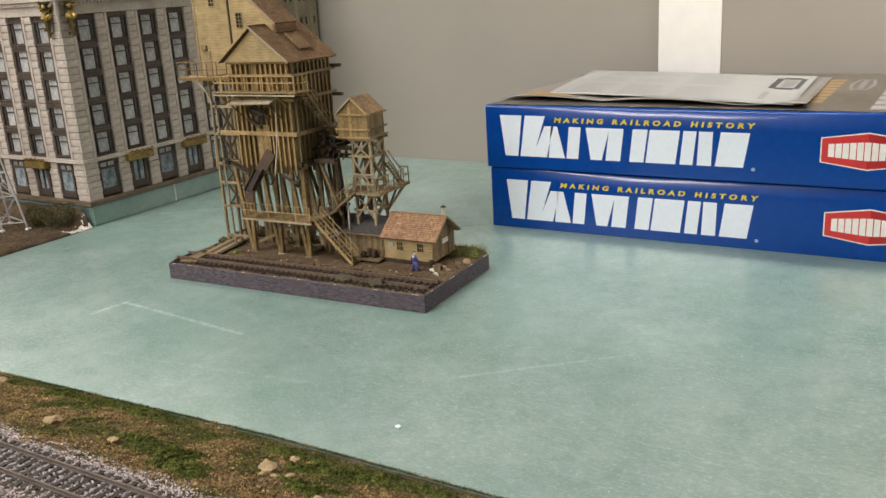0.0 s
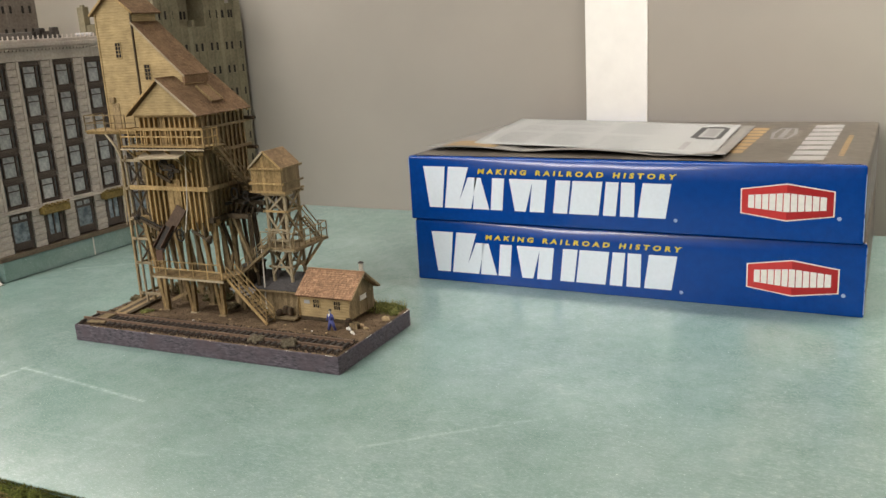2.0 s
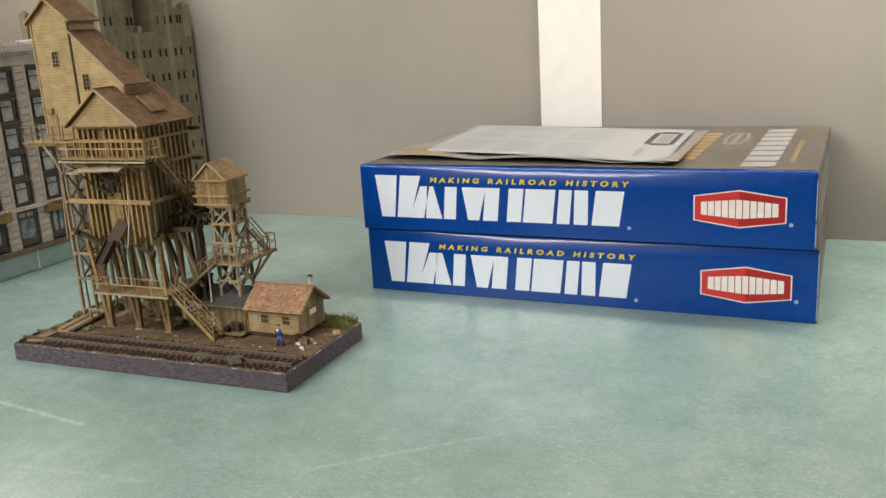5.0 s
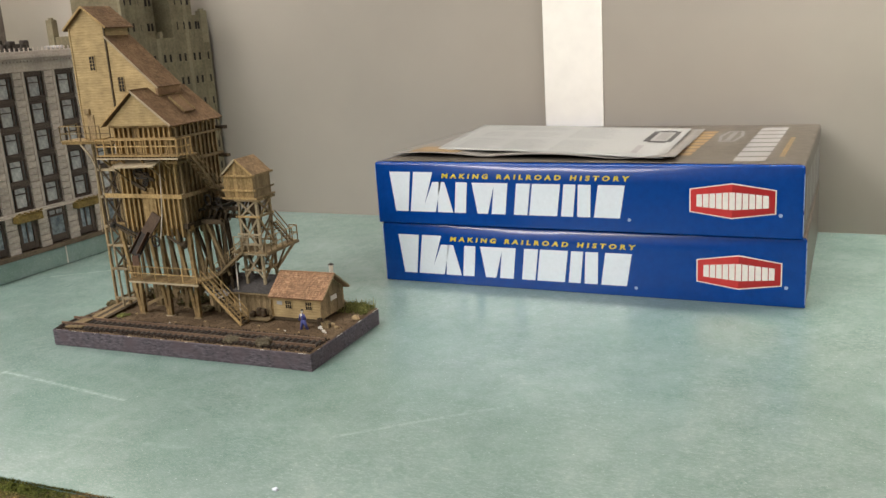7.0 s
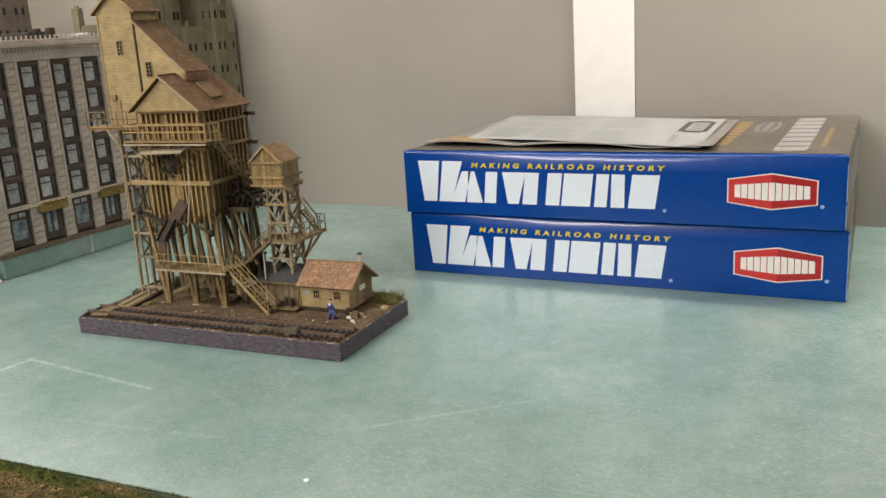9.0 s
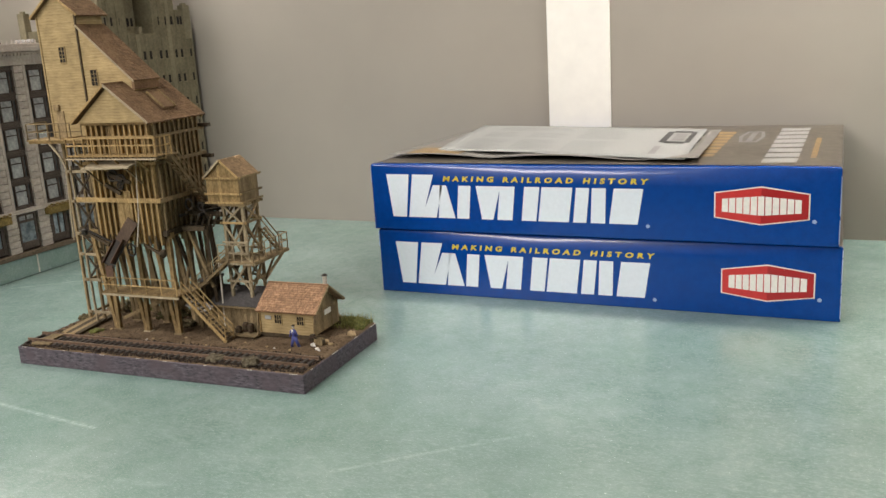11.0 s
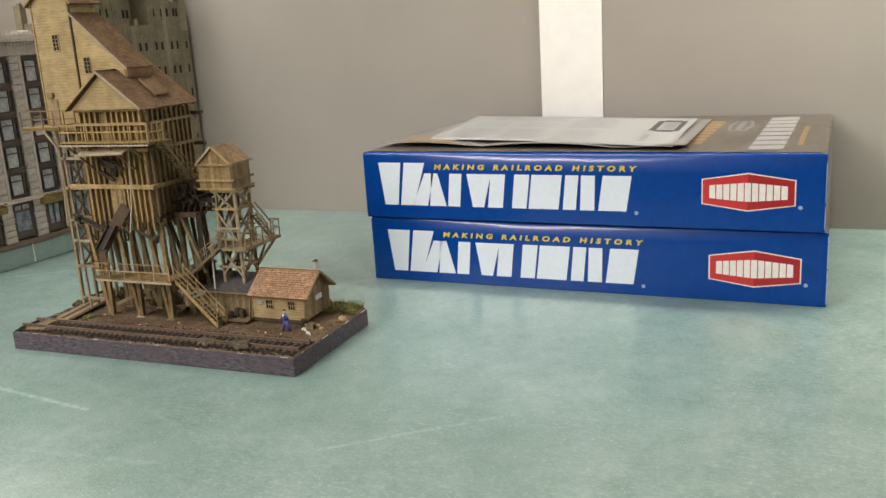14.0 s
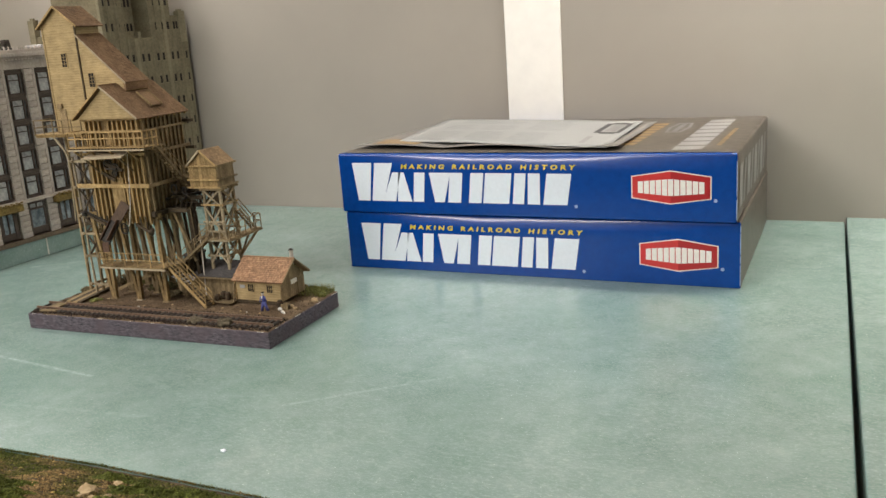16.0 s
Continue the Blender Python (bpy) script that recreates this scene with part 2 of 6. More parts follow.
BLIND = surf("window_blind", (0.22, 0.23, 0.23), (0.48, 0.48, 0.46), 200, 60, 0.3, relief=0, vary=0.22)
GLASS_BLUE = surf("blue_grey_window", (0.10, 0.13, 0.15), (0.34, 0.38, 0.40), 160, 90, 0.2, relief=0, vary=0.3)
DARK_GLASS = surf("dark_side_window", (0.05, 0.052, 0.054), (0.15, 0.155, 0.155), 160, 90, 0.25, relief=0, vary=0.3)
GILT = surf("tarnished_gilt", (0.10, 0.070, 0.020), (0.30, 0.205, 0.065), 500, 120, 0.5, metal=0.1, vary=0.1)
OLIVE = surf("olive_grey_building", (0.135, 0.116, 0.072), (0.205, 0.178, 0.114), 260, 25, 0.8, vary=0.04)
OLIVE_LIGHT = surf("pale_olive_pier", (0.18, 0.157, 0.10), (0.25, 0.22, 0.146), 260, 25, 0.8, vary=0.04)
WINDOW_BLACK = plain("dark_window", (0.014, 0.012, 0.010), 0.65, spec=0.2)
GREY_TOWER = surf("grey_brown_building", (0.10, 0.082, 0.066), (0.16, 0.135, 0.11), 260, 25, 0.8, vary=0.04)
LATTICE = surf("pale_grey_steel", (0.28, 0.26, 0.25), (0.45, 0.43, 0.41), 500, 60, 0.5, vary=0.05)
MOSS = surf("green_moss_flock", (0.05, 0.062, 0.010), (0.13, 0.142, 0.028), 500, 60, 0.95, relief=0, vary=0.5, island=True)
LEAF = surf("dark_green_foliage", (0.045, 0.042, 0.017), (0.135, 0.12, 0.05), 500, 60, 0.9, relief=0, vary=0.5, island=True)
TWIG = surf("dry_brown_foliage", (0.09, 0.07, 0.035), (0.21, 0.17, 0.095), 500, 60, 0.9, relief=0, vary=0.5, island=True)
STRAW = surf("straw_matted_foliage", (0.105, 0.085, 0.055), (0.185, 0.155, 0.105), 500, 60, 0.95, relief=0, vary=0.3, island=True)
GRASSY = surf("yellow_green_foliage", (0.095, 0.105, 0.026), (0.24, 0.235, 0.075), 500, 60, 0.9, relief=0, vary=0.5, island=True)
OVERALL_BLUE = plain("blue_painted_plastic", (0.05, 0.06, 0.22), 0.6)
PLASTER = surf("white_plaster", (0.55, 0.52, 0.46), (0.78, 0.75, 0.68), 400, 80, 0.9, relief=0.6, vary=0)


def turf_material():
    m, t, b = nodes_of("scenic_turf")
    v = coords(t, (1, 1, 1), True)
    spread = noise_node(t, v, 26, 4, 0.65)
    across = t.nodes.new("ShaderNodeSeparateXYZ")
    link(t, v, across.inputs[0])
    belt = t.nodes.new("ShaderNodeMapRange")
    for key, val in (("From Min", -0.580), ("From Max", -0.520), ("To Min", -0.055), ("To Max", 0.075)):
        belt.inputs[key].default_value = val
    link(t, across.outputs[1], belt.inputs[0])
    add = t.nodes.new("ShaderNodeMath")
    link(t, spread, add.inputs[0])
    link(t, belt.outputs[0], add.inputs[1])
    zone = add.outputs[0]
    col = ramp(t, zone, [(0.42, (0.245, 0.165, 0.078)), (0.50, (0.18, 0.135, 0.056)), (0.57, (0.095, 0.094, 0.028)), (0.70, (0.060, 0.076, 0.018))])
    isl = t.nodes.new("ShaderNodeNewGeometry").outputs["Random Per Island"]
    tone = ramp(t, isl, [(0.0, (0.4, 0.4, 0.4)), (0.7, (1.15, 1.15, 1.1)), (0.97, (1.6, 1.5, 1.3)), (1.0, (3.0, 2.8, 2.4))])
    link(t, mixc(t, 1.0, col, tone, "MULTIPLY"), b.inputs["Base Color"])
    b.inputs["Roughness"].default_value = 0.95
    b.inputs["Specular IOR Level"].default_value = 0.1
    return m


TURF = turf_material()


# ---- building tools ----
def mesh_of(bm, name, material, smooth=False):
    me = bpy.data.meshes.new(name)
    bm.to_mesh(me)
    bm.free()
    for mat in (material if isinstance(material, (list, tuple)) else [material]):
        me.materials.append(mat)
    if smooth:
        me.polygons.foreach_set("use_smooth", [True] * len(me.polygons))
    return me


def part(name, bm, material, parent=None, label="", smooth=False):
    ob = new(name, mesh_of(bm, name, material, smooth))
    if parent is not None:
        ob.parent = parent
    if label:
        tagged(ob, label)
    return ob


def thing(name, m, label, category, group="", kind=""):
    e = new(name)
    e.empty_display_size = 0.02
    e.matrix_world = m
    return tagged(e, label, category, group, kind)


def box(bm, lo, hi, bevel=0.0, mat=0, segments=1):
    r = bmesh.ops.create_cube(bm, size=1.0)
    vs = r["verts"]
    for v in vs:
        v.co = Vector([(lo[i] + hi[i]) / 2 + v.co[i] * (hi[i] - lo[i]) for i in range(3)])
    faces = list({f for v in vs for f in v.link_faces})
    for f in faces:
        f.material_index = mat
    if bevel:
        es = list({e for v in vs for e in v.link_edges})
        bmesh.ops.bevel(bm, geom=es, offset=bevel, segments=segments, profile=0.5, affect="EDGES")
    return bm


def beam(bm, a, b, w, h=None, up=(0, 0, 1), mat=0):
    """A squared timber from a to b: w across, h along up."""
    a, b = Vector(a), Vector(b)
    h = w if h is None else h
    z = (b - a).normalized()
    x = z.cross(Vector(up))
    if x.length < 1e-3:
        x = Vector((1, 0, 0))
    x.normalize()
    y = x.cross(z)
    vs = [bm.verts.new(p + x * sx * w / 2 + y * sy * h / 2) for p in (a, b) for sx, sy in ((-1, -1), (1, -1), (1, 1), (-1, 1))]
    for q in ((3, 2, 1, 0), (4, 5, 6, 7), (0, 1, 5, 4), (1, 2, 6, 5), (2, 3, 7, 6), (3, 0, 4, 7)):
        bm.faces.new([vs[k] for k in q]).material_index = mat
    return bm


def rod(bm, a, b, r, n=8, r2=None, cap=True):
    a, b = Vector(a), Vector(b)
    z = (b - a).normalized()
    x = z.orthogonal().normalized()
    y = z.cross(x)
    r2 = r if r2 is None else r2
    lo = [bm.verts.new(a + (x * math.cos(k * 2 * math.pi / n) + y * math.sin(k * 2 * math.pi / n)) * r) for k in range(n)]
    hi = [bm.verts.new(b + (x * math.cos(k * 2 * math.pi / n) + y * math.sin(k * 2 * math.pi / n)) * r2) for k in range(n)]
    for k in range(n):
        bm.faces.new((lo[k], lo[(k + 1) % n], hi[(k + 1) % n], hi[k]))
    if cap:
        bm.faces.new(lo[::-1])
        bm.faces.new(hi)
    return bm


def prism(bm, outline, direction, mat=0):
    """A flat outline of points, pushed along a direction."""
    d = Vector(direction)
    lo = [bm.verts.new(p) for p in outline]
    hi = [bm.verts.new(Vector(p) + d) for p in outline]
    n = len(lo)
    fs = [bm.faces.new(lo[::-1]), bm.faces.new(hi)]
    fs += [bm.faces.new((lo[k], lo[(k + 1) % n], hi[(k + 1) % n], hi[k])) for k in range(n)]
    for f in fs:
        f.material_index = mat
    bmesh.ops.recalc_face_normals(bm, faces=fs)
    return bm


def ring(bm, centre, axis, r, thick, n=16):
    c, ax = Vector(centre), Vector(axis).normalized()
    x = ax.orthogonal().normalized()
    y = ax.cross(x)
    pts = [c + (x * math.cos(k * 2 * math.pi / n) + y * math.sin(k * 2 * math.pi / n)) * r for k in range(n)]
    for k in range(n):
        beam(bm, pts[k], pts[(k + 1) % n], thick, thick, ax)
    return bm


def shingles(bm, e0, e1, r0, r1, courses, across, rng, thick=0.0009):
    """Courses of split shingles on the slope between an eave e0-e1 and a ridge r0-r1."""
    e0, e1, r0, r1 = map(Vector, (e0, e1, r0, r1))
    nrm = (e1 - e0).cross(r0 - e0).normalized()
    if nrm.z < 0:
        nrm = -nrm
    box_ = [e0 - nrm * 0.0012, e1 - nrm * 0.0012, r1 - nrm * 0.0012, r0 - nrm * 0.0012]
    prism(bm, box_, nrm * 0.0012)
    for c in range(courses):
        t0, t1 = c / courses, min(1.0, (c + 1.35) / courses)
        a0, a1, b0, b1 = e0.lerp(r0, t0), e1.lerp(r1, t0), e0.lerp(r0, t1), e1.lerp(r1, t1)
        x = 0.0
        while x < 1 - 1e-4:
            w = min(1 - x, rng.uniform(0.6, 1.4) / across)
            s, e = x + 0.03 / across, x + w - 0.03 / across
            drop = rng.uniform(-0.18, 0.12) / courses
            lift = thick * rng.uniform(0.8, 1.5)
            q = [a0.lerp(a1, s) + (r0 - e0) * drop, a0.lerp(a1, e) + (r0 - e0) * drop, b0.lerp(b1, e), b0.lerp(b1, s)]
            top = [q[0] + nrm * lift, q[1] + nrm * lift, q[2] + nrm * 0.0003, q[3] + nrm * 0.0003]
            vs = [bm.verts.new(p) for p in q + top]
            for f in ((4, 5, 6, 7), (0, 1, 5, 4), (1, 2, 6, 5), (3, 0, 4, 7)):
                bm.faces.new([vs[k] for k in f])
            x += w
    return bm


OCTA_V = np.array([(1, 0, 0), (-1, 0, 0), (0, 1, 0), (0, -1, 0), (0, 0, 1), (0, 0, -1)], float)
OCTA_F = np.array([(0, 2, 4), (2, 1, 4), (1, 3, 4), (3, 0, 4), (2, 0, 5), (1, 2, 5), (3, 1, 5), (0, 3, 5)])


def grains(name, places, sizes, material, seed=1, flat=0.8):
    """Many small uneven lumps in one mesh."""
    rng = np.random.default_rng(seed)
    n = len(places)
    v = OCTA_V[None] * rng.uniform(0.65, 1.35, (n, 6, 1)) * sizes[:, None, None]
    a, tilt = rng.uniform(0, 6.283, n), rng.uniform(-0.7, 0.7, n)
    ca, sa, ct, st = np.cos(a)[:, None], np.sin(a)[:, None], np.cos(tilt)[:, None], np.sin(tilt)[:, None]
    x, y, z = v[..., 0], v[..., 1], v[..., 2] * flat
    y, z = y * ct - z * st, y * st + z * ct
    v = np.stack([x * ca - y * sa, x * sa + y * ca, z], -1) + places[:, None, :]
    f = (OCTA_F[None] + 6 * np.arange(n)[:, None, None]).reshape(-1)
    me = bpy.data.meshes.new(name)
    me.vertices.add(n * 6)
    me.vertices.foreach_set("co", v.reshape(-1))
    me.loops.add(n * 24)
    me.loops.foreach_set("vertex_index", f)
    me.polygons.add(n * 8)
    me.polygons.foreach_set("loop_start", np.arange(n * 8) * 3)
    me.polygons.foreach_set("loop_total", np.full(n * 8, 3))
    me.update(calc_edges=True)
    me.materials.append(material)
    return me


def lump(bm, centre, r, rng, squash=0.7):
    """An uneven stone."""
    res = bmesh.ops.create_icosphere(bm, subdivisions=2, radius=1.0)
    k = [rng.uniform(0, 50) for _ in range(3)]
    for v in res["verts"]:
        d = 1 + 0.45 * noise.noise(v.co * 1.3 + Vector(k)) + 0.12 * noise.noise(v.co * 4 + Vector(k))
        v.co = Vector((v.co.x * r * d * 1.15, v.co.y * r * d, v.co.z * r * d * squash)) + Vector(centre)
    return bm


# ---- the room ----
def slab(name, lo, hi, material, label, category):
    ob = part(name, box(bmesh.new(), lo, hi), material)
    return tagged(ob, label, category, kind="structure")


FLOOR_Z, ROOF_Z = -1.05, 1.45
slab("floor", (-2.6, -3.6, FLOOR_Z - 0.1), (2.6, 0.45, FLOOR_Z), CARPET, "dark grey carpeted floor of the layout room", "floor")
slab("ceiling", (-2.6, -3.6, ROOF_Z), (2.6, 0.45, ROOF_Z + 0.1), CEILING, "plain white painted ceiling", "ceiling")
slab("wall_north", (-2.5, 0.327, FLOOR_Z), (2.5, 0.45, ROOF_Z), WALL, "warm grey painted wall behind the layout", "wall")
slab("wall_south", (-2.5, -3.6, FLOOR_Z), (2.5, -3.5, ROOF_Z), WALL, "warm grey painted wall", "wall")
slab("wall_west", (-2.6, -3.6, FLOOR_Z), (-2.5, 0.45, ROOF_Z), WALL, "warm grey painted wall", "wall")
slab("wall_east", (2.5, -3.6, FLOOR_Z), (2.6, 0.45, ROOF_Z), WALL, "warm grey painted wall", "wall")
trim_bm = box(bmesh.new(), (0.092, 0.322, FLOOR_Z), (0.175, 0.327, ROOF_Z), 0.0012)
tagged(part("trim", trim_bm, WHITE_PAINT), "white painted upright trim board on the wall", "trim", kind="structure")

for lx, ly, power, tint in LAMPS:
    lamp = thing("ceiling_light", Matrix.Translation((lx, ly, ROOF_Z)), "white fluorescent ceiling light panel", "ceiling light", "ceiling lights")
    fb = bmesh.new()
    for lo, hi in (((-0.62, -0.32, -0.03), (0.62, -0.3, 0)), ((-0.62, 0.3, -0.03), (0.62, 0.32, 0)), ((-0.62, -0.3, -0.03), (-0.6, 0.3, 0)), ((0.6, -0.3, -0.03), (0.62, 0.3, 0))):
        box(fb, lo, hi)
    part("frame", fb, WHITE_PAINT, lamp)
    data = bpy.data.lights.new("tube_light", "AREA")
    data.shape, data.size, data.size_y, data.energy, data.color = "RECTANGLE", 1.18, 0.58, power, tint
    lo_ = new("tube_light", data)
    lo_.parent = lamp
    lo_.location = (0, 0, -0.035)

# unseen hanging lights, added to brighten the back wall and the foam
for sx_, sy_, sz_, power, tilt, tint in FILL_LAMPS:
    shop = thing("added_hanging_lamp", Matrix.Translation((sx_, sy_, sz_)), "added unseen hanging fill light over the layout bench", "hanging lamp", "hanging lamps")
    hb = bmesh.new()
    for lo, hi in (((-0.62, -0.07, 0.02), (0.62, 0.07, 0.05)), ((-0.62, -0.07, -0.01), (-0.605, 0.07, 0.02)), ((0.605, -0.07, -0.01), (0.62, 0.07, 0.02)), ((-0.605, -0.07, -0.01), (0.605, -0.06, 0.02)), ((-0.605, 0.06, -0.01), (0.605, 0.07, 0.02))):
        box(hb, lo, hi)
    part("housing", hb, WHITE_PAINT, shop).matrix_local = pose(0, 0, 0, tilt)
    for cx_ in (-0.3, 0.3):
        part("chain", rod(bmesh.new(), (cx_, 0, 0.045), (cx_, 0, ROOF_Z - sz_), 0.003, 6), WHITE_PAINT, shop)
    data = bpy.data.lights.new("fill_tube", "AREA")
    data.shape, data.size, data.size_y, data.energy, data.color = "RECTANGLE", 1.18, 0.10, power, tint
    lo_ = new("fill_tube", data)
    lo_.parent = shop
    lo_.matrix_local = pose(0, 0, 0, tilt) @ Matrix.Translation((0, 0, 0.012))

# unseen warm panel, added to throw low light in from the left
wl_y, wl_z, wl_power, wl_tint = ADDED_WALL_LAMP
added_wall_lamp = thing("added_wall_lamp", Matrix.Translation((-2.5, wl_y, wl_z)), "added unseen warm fill lamp in a white frame on the wall", "wall lamp")
fb = bmesh.new()
for lo, hi in (((0, -0.52, -0.24), (0.05, -0.5, 0.24)), ((0, 0.5, -0.24), (0.05, 0.52, 0.24)), ((0, -0.5, -0.24), (0.05, 0.5, -0.22)), ((0, -0.5, 0.22), (0.05, 0.5, 0.24))):
    box(fb, lo, hi)
part("frame", fb, WHITE_PAINT, added_wall_lamp)
data = bpy.data.lights.new("fill_panel", "AREA")
data.shape, data.size, data.size_y, data.energy, data.color = "RECTANGLE", 0.42, 0.98, wl_power, wl_tint
lo_ = new("fill_panel", data)
lo_.parent = added_wall_lamp
lo_.matrix_local = pose(0.04, 0, 0, 0, -90, 0)

# ---- bench and foam boards ----
bench = thing("bench", Matrix.Translation((0, -0.25, FLOOR_Z)), "plywood-topped wooden layout bench under the foam boards", "bench")
part("bench_top", box(bmesh.new(), (-1.6, -0.95, 0.978), (1.6, 0.57, 0.998)), PLY, bench)
for bx in (-1.5, 0.0, 1.5):
    for by in (-0.85, 0.5):
        part("leg", box(bmesh.new(), (bx - 0.045, by - 0.045, 0), (bx + 0.045, by + 0.045, 0.978)), PLY, bench)


def foam_sheet(outline, z0, z1, label):
    bm = bmesh.new()
    prism(bm, [(x, y, z0) for x, y in outline], (0, 0, z1 - z0))
    top = [e for e in bm.edges if all(abs(v.co.z - z1) < 1e-6 for v in e.verts)]
    bmesh.ops.bevel(bm, geom=top, offset=0.0018, segments=3, profile=0.5, affect="EDGES")
    if z0 > -0.01:
        low = [e for e in bm.edges if all(abs(v.co.z - z0) < 1e-6 for v in e.verts)]
        bmesh.ops.bevel(bm, geom=low, offset=0.0013, segments=2, profile=0.5, affect="EDGES")
    return tagged(part("foam_board", bm, FOAM), label, "foam board", "foam boards on the bench")


foam_sheet([(-0.484, -0.5310), (0.10, -0.5045), (0.30, -0.5045), (0.5805, -0.505), (0.5475, 0.3265), (-0.484, 0.3265)], -0.052, 0.0, "scuffed teal insulation foam board lying on the bench")
foam_sheet([(0.5855, -0.505), (1.45, -0.505), (1.45, 0.3265), (0.5495, 0.3265)], -0.052, 0.006, "teal insulation foam board beside a dark joint")
foam_sheet([(-1.45, -0.172), (-0.486, -0.172), (-0.486, -0.035), (-1.45, -0.035)], 0.0, 0.0265, "raised teal foam board carrying the model buildings")
foam_sheet([(-1.45, -0.0345), (-0.486, -0.0345), (-0.486, 0.3265), (-1.45, 0.3265)], 0.0, 0.0265, "raised teal foam board carrying the model buildings")
foam_sheet([(-1.45, -0.531), (-0.4845, -0.531), (-0.4845, 0.3265), (-1.45, 0.3265)], -0.052, -0.0003, "teal foam board under the raised boards")
seam = part("glue_seam", box(bmesh.new(), (-0.4870, -0.0358, 0.001), (-0.4854, -0.0338, 0.0268), 0.0004), PLASTER)
tagged(seam, "thin pale line of glue in the foam board joint", "glue seam")
tagged(part("foam_chip", lump(bmesh.new(), (0.171, -0.461, 0.0007), 0.0021, random.Random(6), 0.35), INK_WHITE), "small white chip of foam lying on the board", "foam chip")


# ---- printed boxes ----
INK_PAPERY = plain("soft_white_print", (0.30, 0.29, 0.275), 0.45)

def text_mesh(words, width, height, shear=0.16):
    cu = bpy.data.curves.new("print", "FONT")
    cu.body, cu.size, cu.space_character, cu.offset, cu.shear = words, 1.0, 1.7, 0.045, shear
    cu.resolution_u = 3
    tmp = new("print_source", cu)
    me = bpy.data.meshes.new_from_object(tmp.evaluated_get(bpy.context.evaluated_depsgraph_get()))
    bpy.data.objects.remove(tmp)
    co = np.array([v.co[:] for v in me.vertices])
    lo, hi = co.min(0), co.max(0)
    for v in me.vertices:
        v.co = ((v.co.x - lo[0]) / (hi[0] - lo[0]) * width, 0, (v.co.y - lo[1]) / (hi[1] - lo[1]) * height)
    return me


def flat(bm, pts, y, up=False):
    """A printed patch: on the front face (points x, z) or, with up, on a level face (points x, y)."""
    f = bm.faces.new([bm.verts.new((p[0], p[1], y) if up else (p[0], y, p[1])) for p in pts])
    f.normal_update()
    if (f.normal.z < 0) if up else (f.normal.y > 0):
        f.normal_flip()
    return bm


def badge(parent, cx, cz, w, h, y):
    """The red badge with a folded look, a pale rim and a pale band."""
    def six(k, e):
        return [(cx - w / 2 + e, cz - h * 0.33 + e * 0.7), (cx, cz - h / 2 + e), (cx + w / 2 - e, cz - h * 0.33 + e * 0.7),
                (cx + w / 2 - e, cz + h * 0.33 - e * 0.7), (cx, cz + h / 2 - e), (cx - w / 2 + e, cz + h * 0.33 - e * 0.7)]
    o = part("badge", flat(bmesh.new(), six(0, 0), y), INK_CREAM, parent, "red badge with a pale rim and pale blocks")
    s = six(0, 0.0012)
    part("badge_half", flat(bmesh.new(), [s[0], s[1], s[4], s[5]], y - 0.0002), INK_RED, o)
    part("badge_half", flat(bmesh.new(), [s[1], s[2], s[3], s[4]], y - 0.0002), INK_DARKRED, o)
    n = 11
    x0, x1 = cx - w * 0.42, cx + w * 0.42
    for k in range(n):
        a, b = x0 + (x1 - x0) * (k + 0.07) / n, x0 + (x1 - x0) * (k + 0.93) / n
        ha, hb = [h * (0.25 - 0.10 * abs(q - cx) / (w / 2)) for q in (a, b)]
        part("pale_block", flat(bmesh.new(), [(a, cz - ha), (b, cz - hb), (b, cz + hb), (a, cz + ha)], y - 0.0004), INK_CREAM, o)


def wordmark(parent, x0, x1, ztop, zmid, zbot, y):
    """A row of plain white four-sided blocks, the first one taller: foot from, foot to, head to, head from, as shares of the row."""
    quads = ((0.020, 0.078, 0.097, 0.0), (0.088, 0.146, 0.200, 0.112), (0.142, 0.205, 0.236, 0.197), (0.214, 0.284, 0.252, 0.226), (0.290, 0.340, 0.352, 0.302),
             (0.392, 0.437, 0.470, 0.372), (0.453, 0.512, 0.526, 0.468), (0.548, 0.604, 0.620, 0.562), (0.612, 0.726, 0.742, 0.628), (0.742, 0.790, 0.803, 0.755),
             (0.806, 0.858, 0.862, 0.812), (0.872, 0.972, 0.992, 0.890))
    for k, q in enumerate(quads):
        top = ztop if k < 2 else zmid
        a, b, c, d = [x0 + (x1 - x0) * v for v in q]
        part("white_block", flat(bmesh.new(), [(a, zbot), (b, zbot), (c, top), (d, top)], y), INK_WHITE, parent)


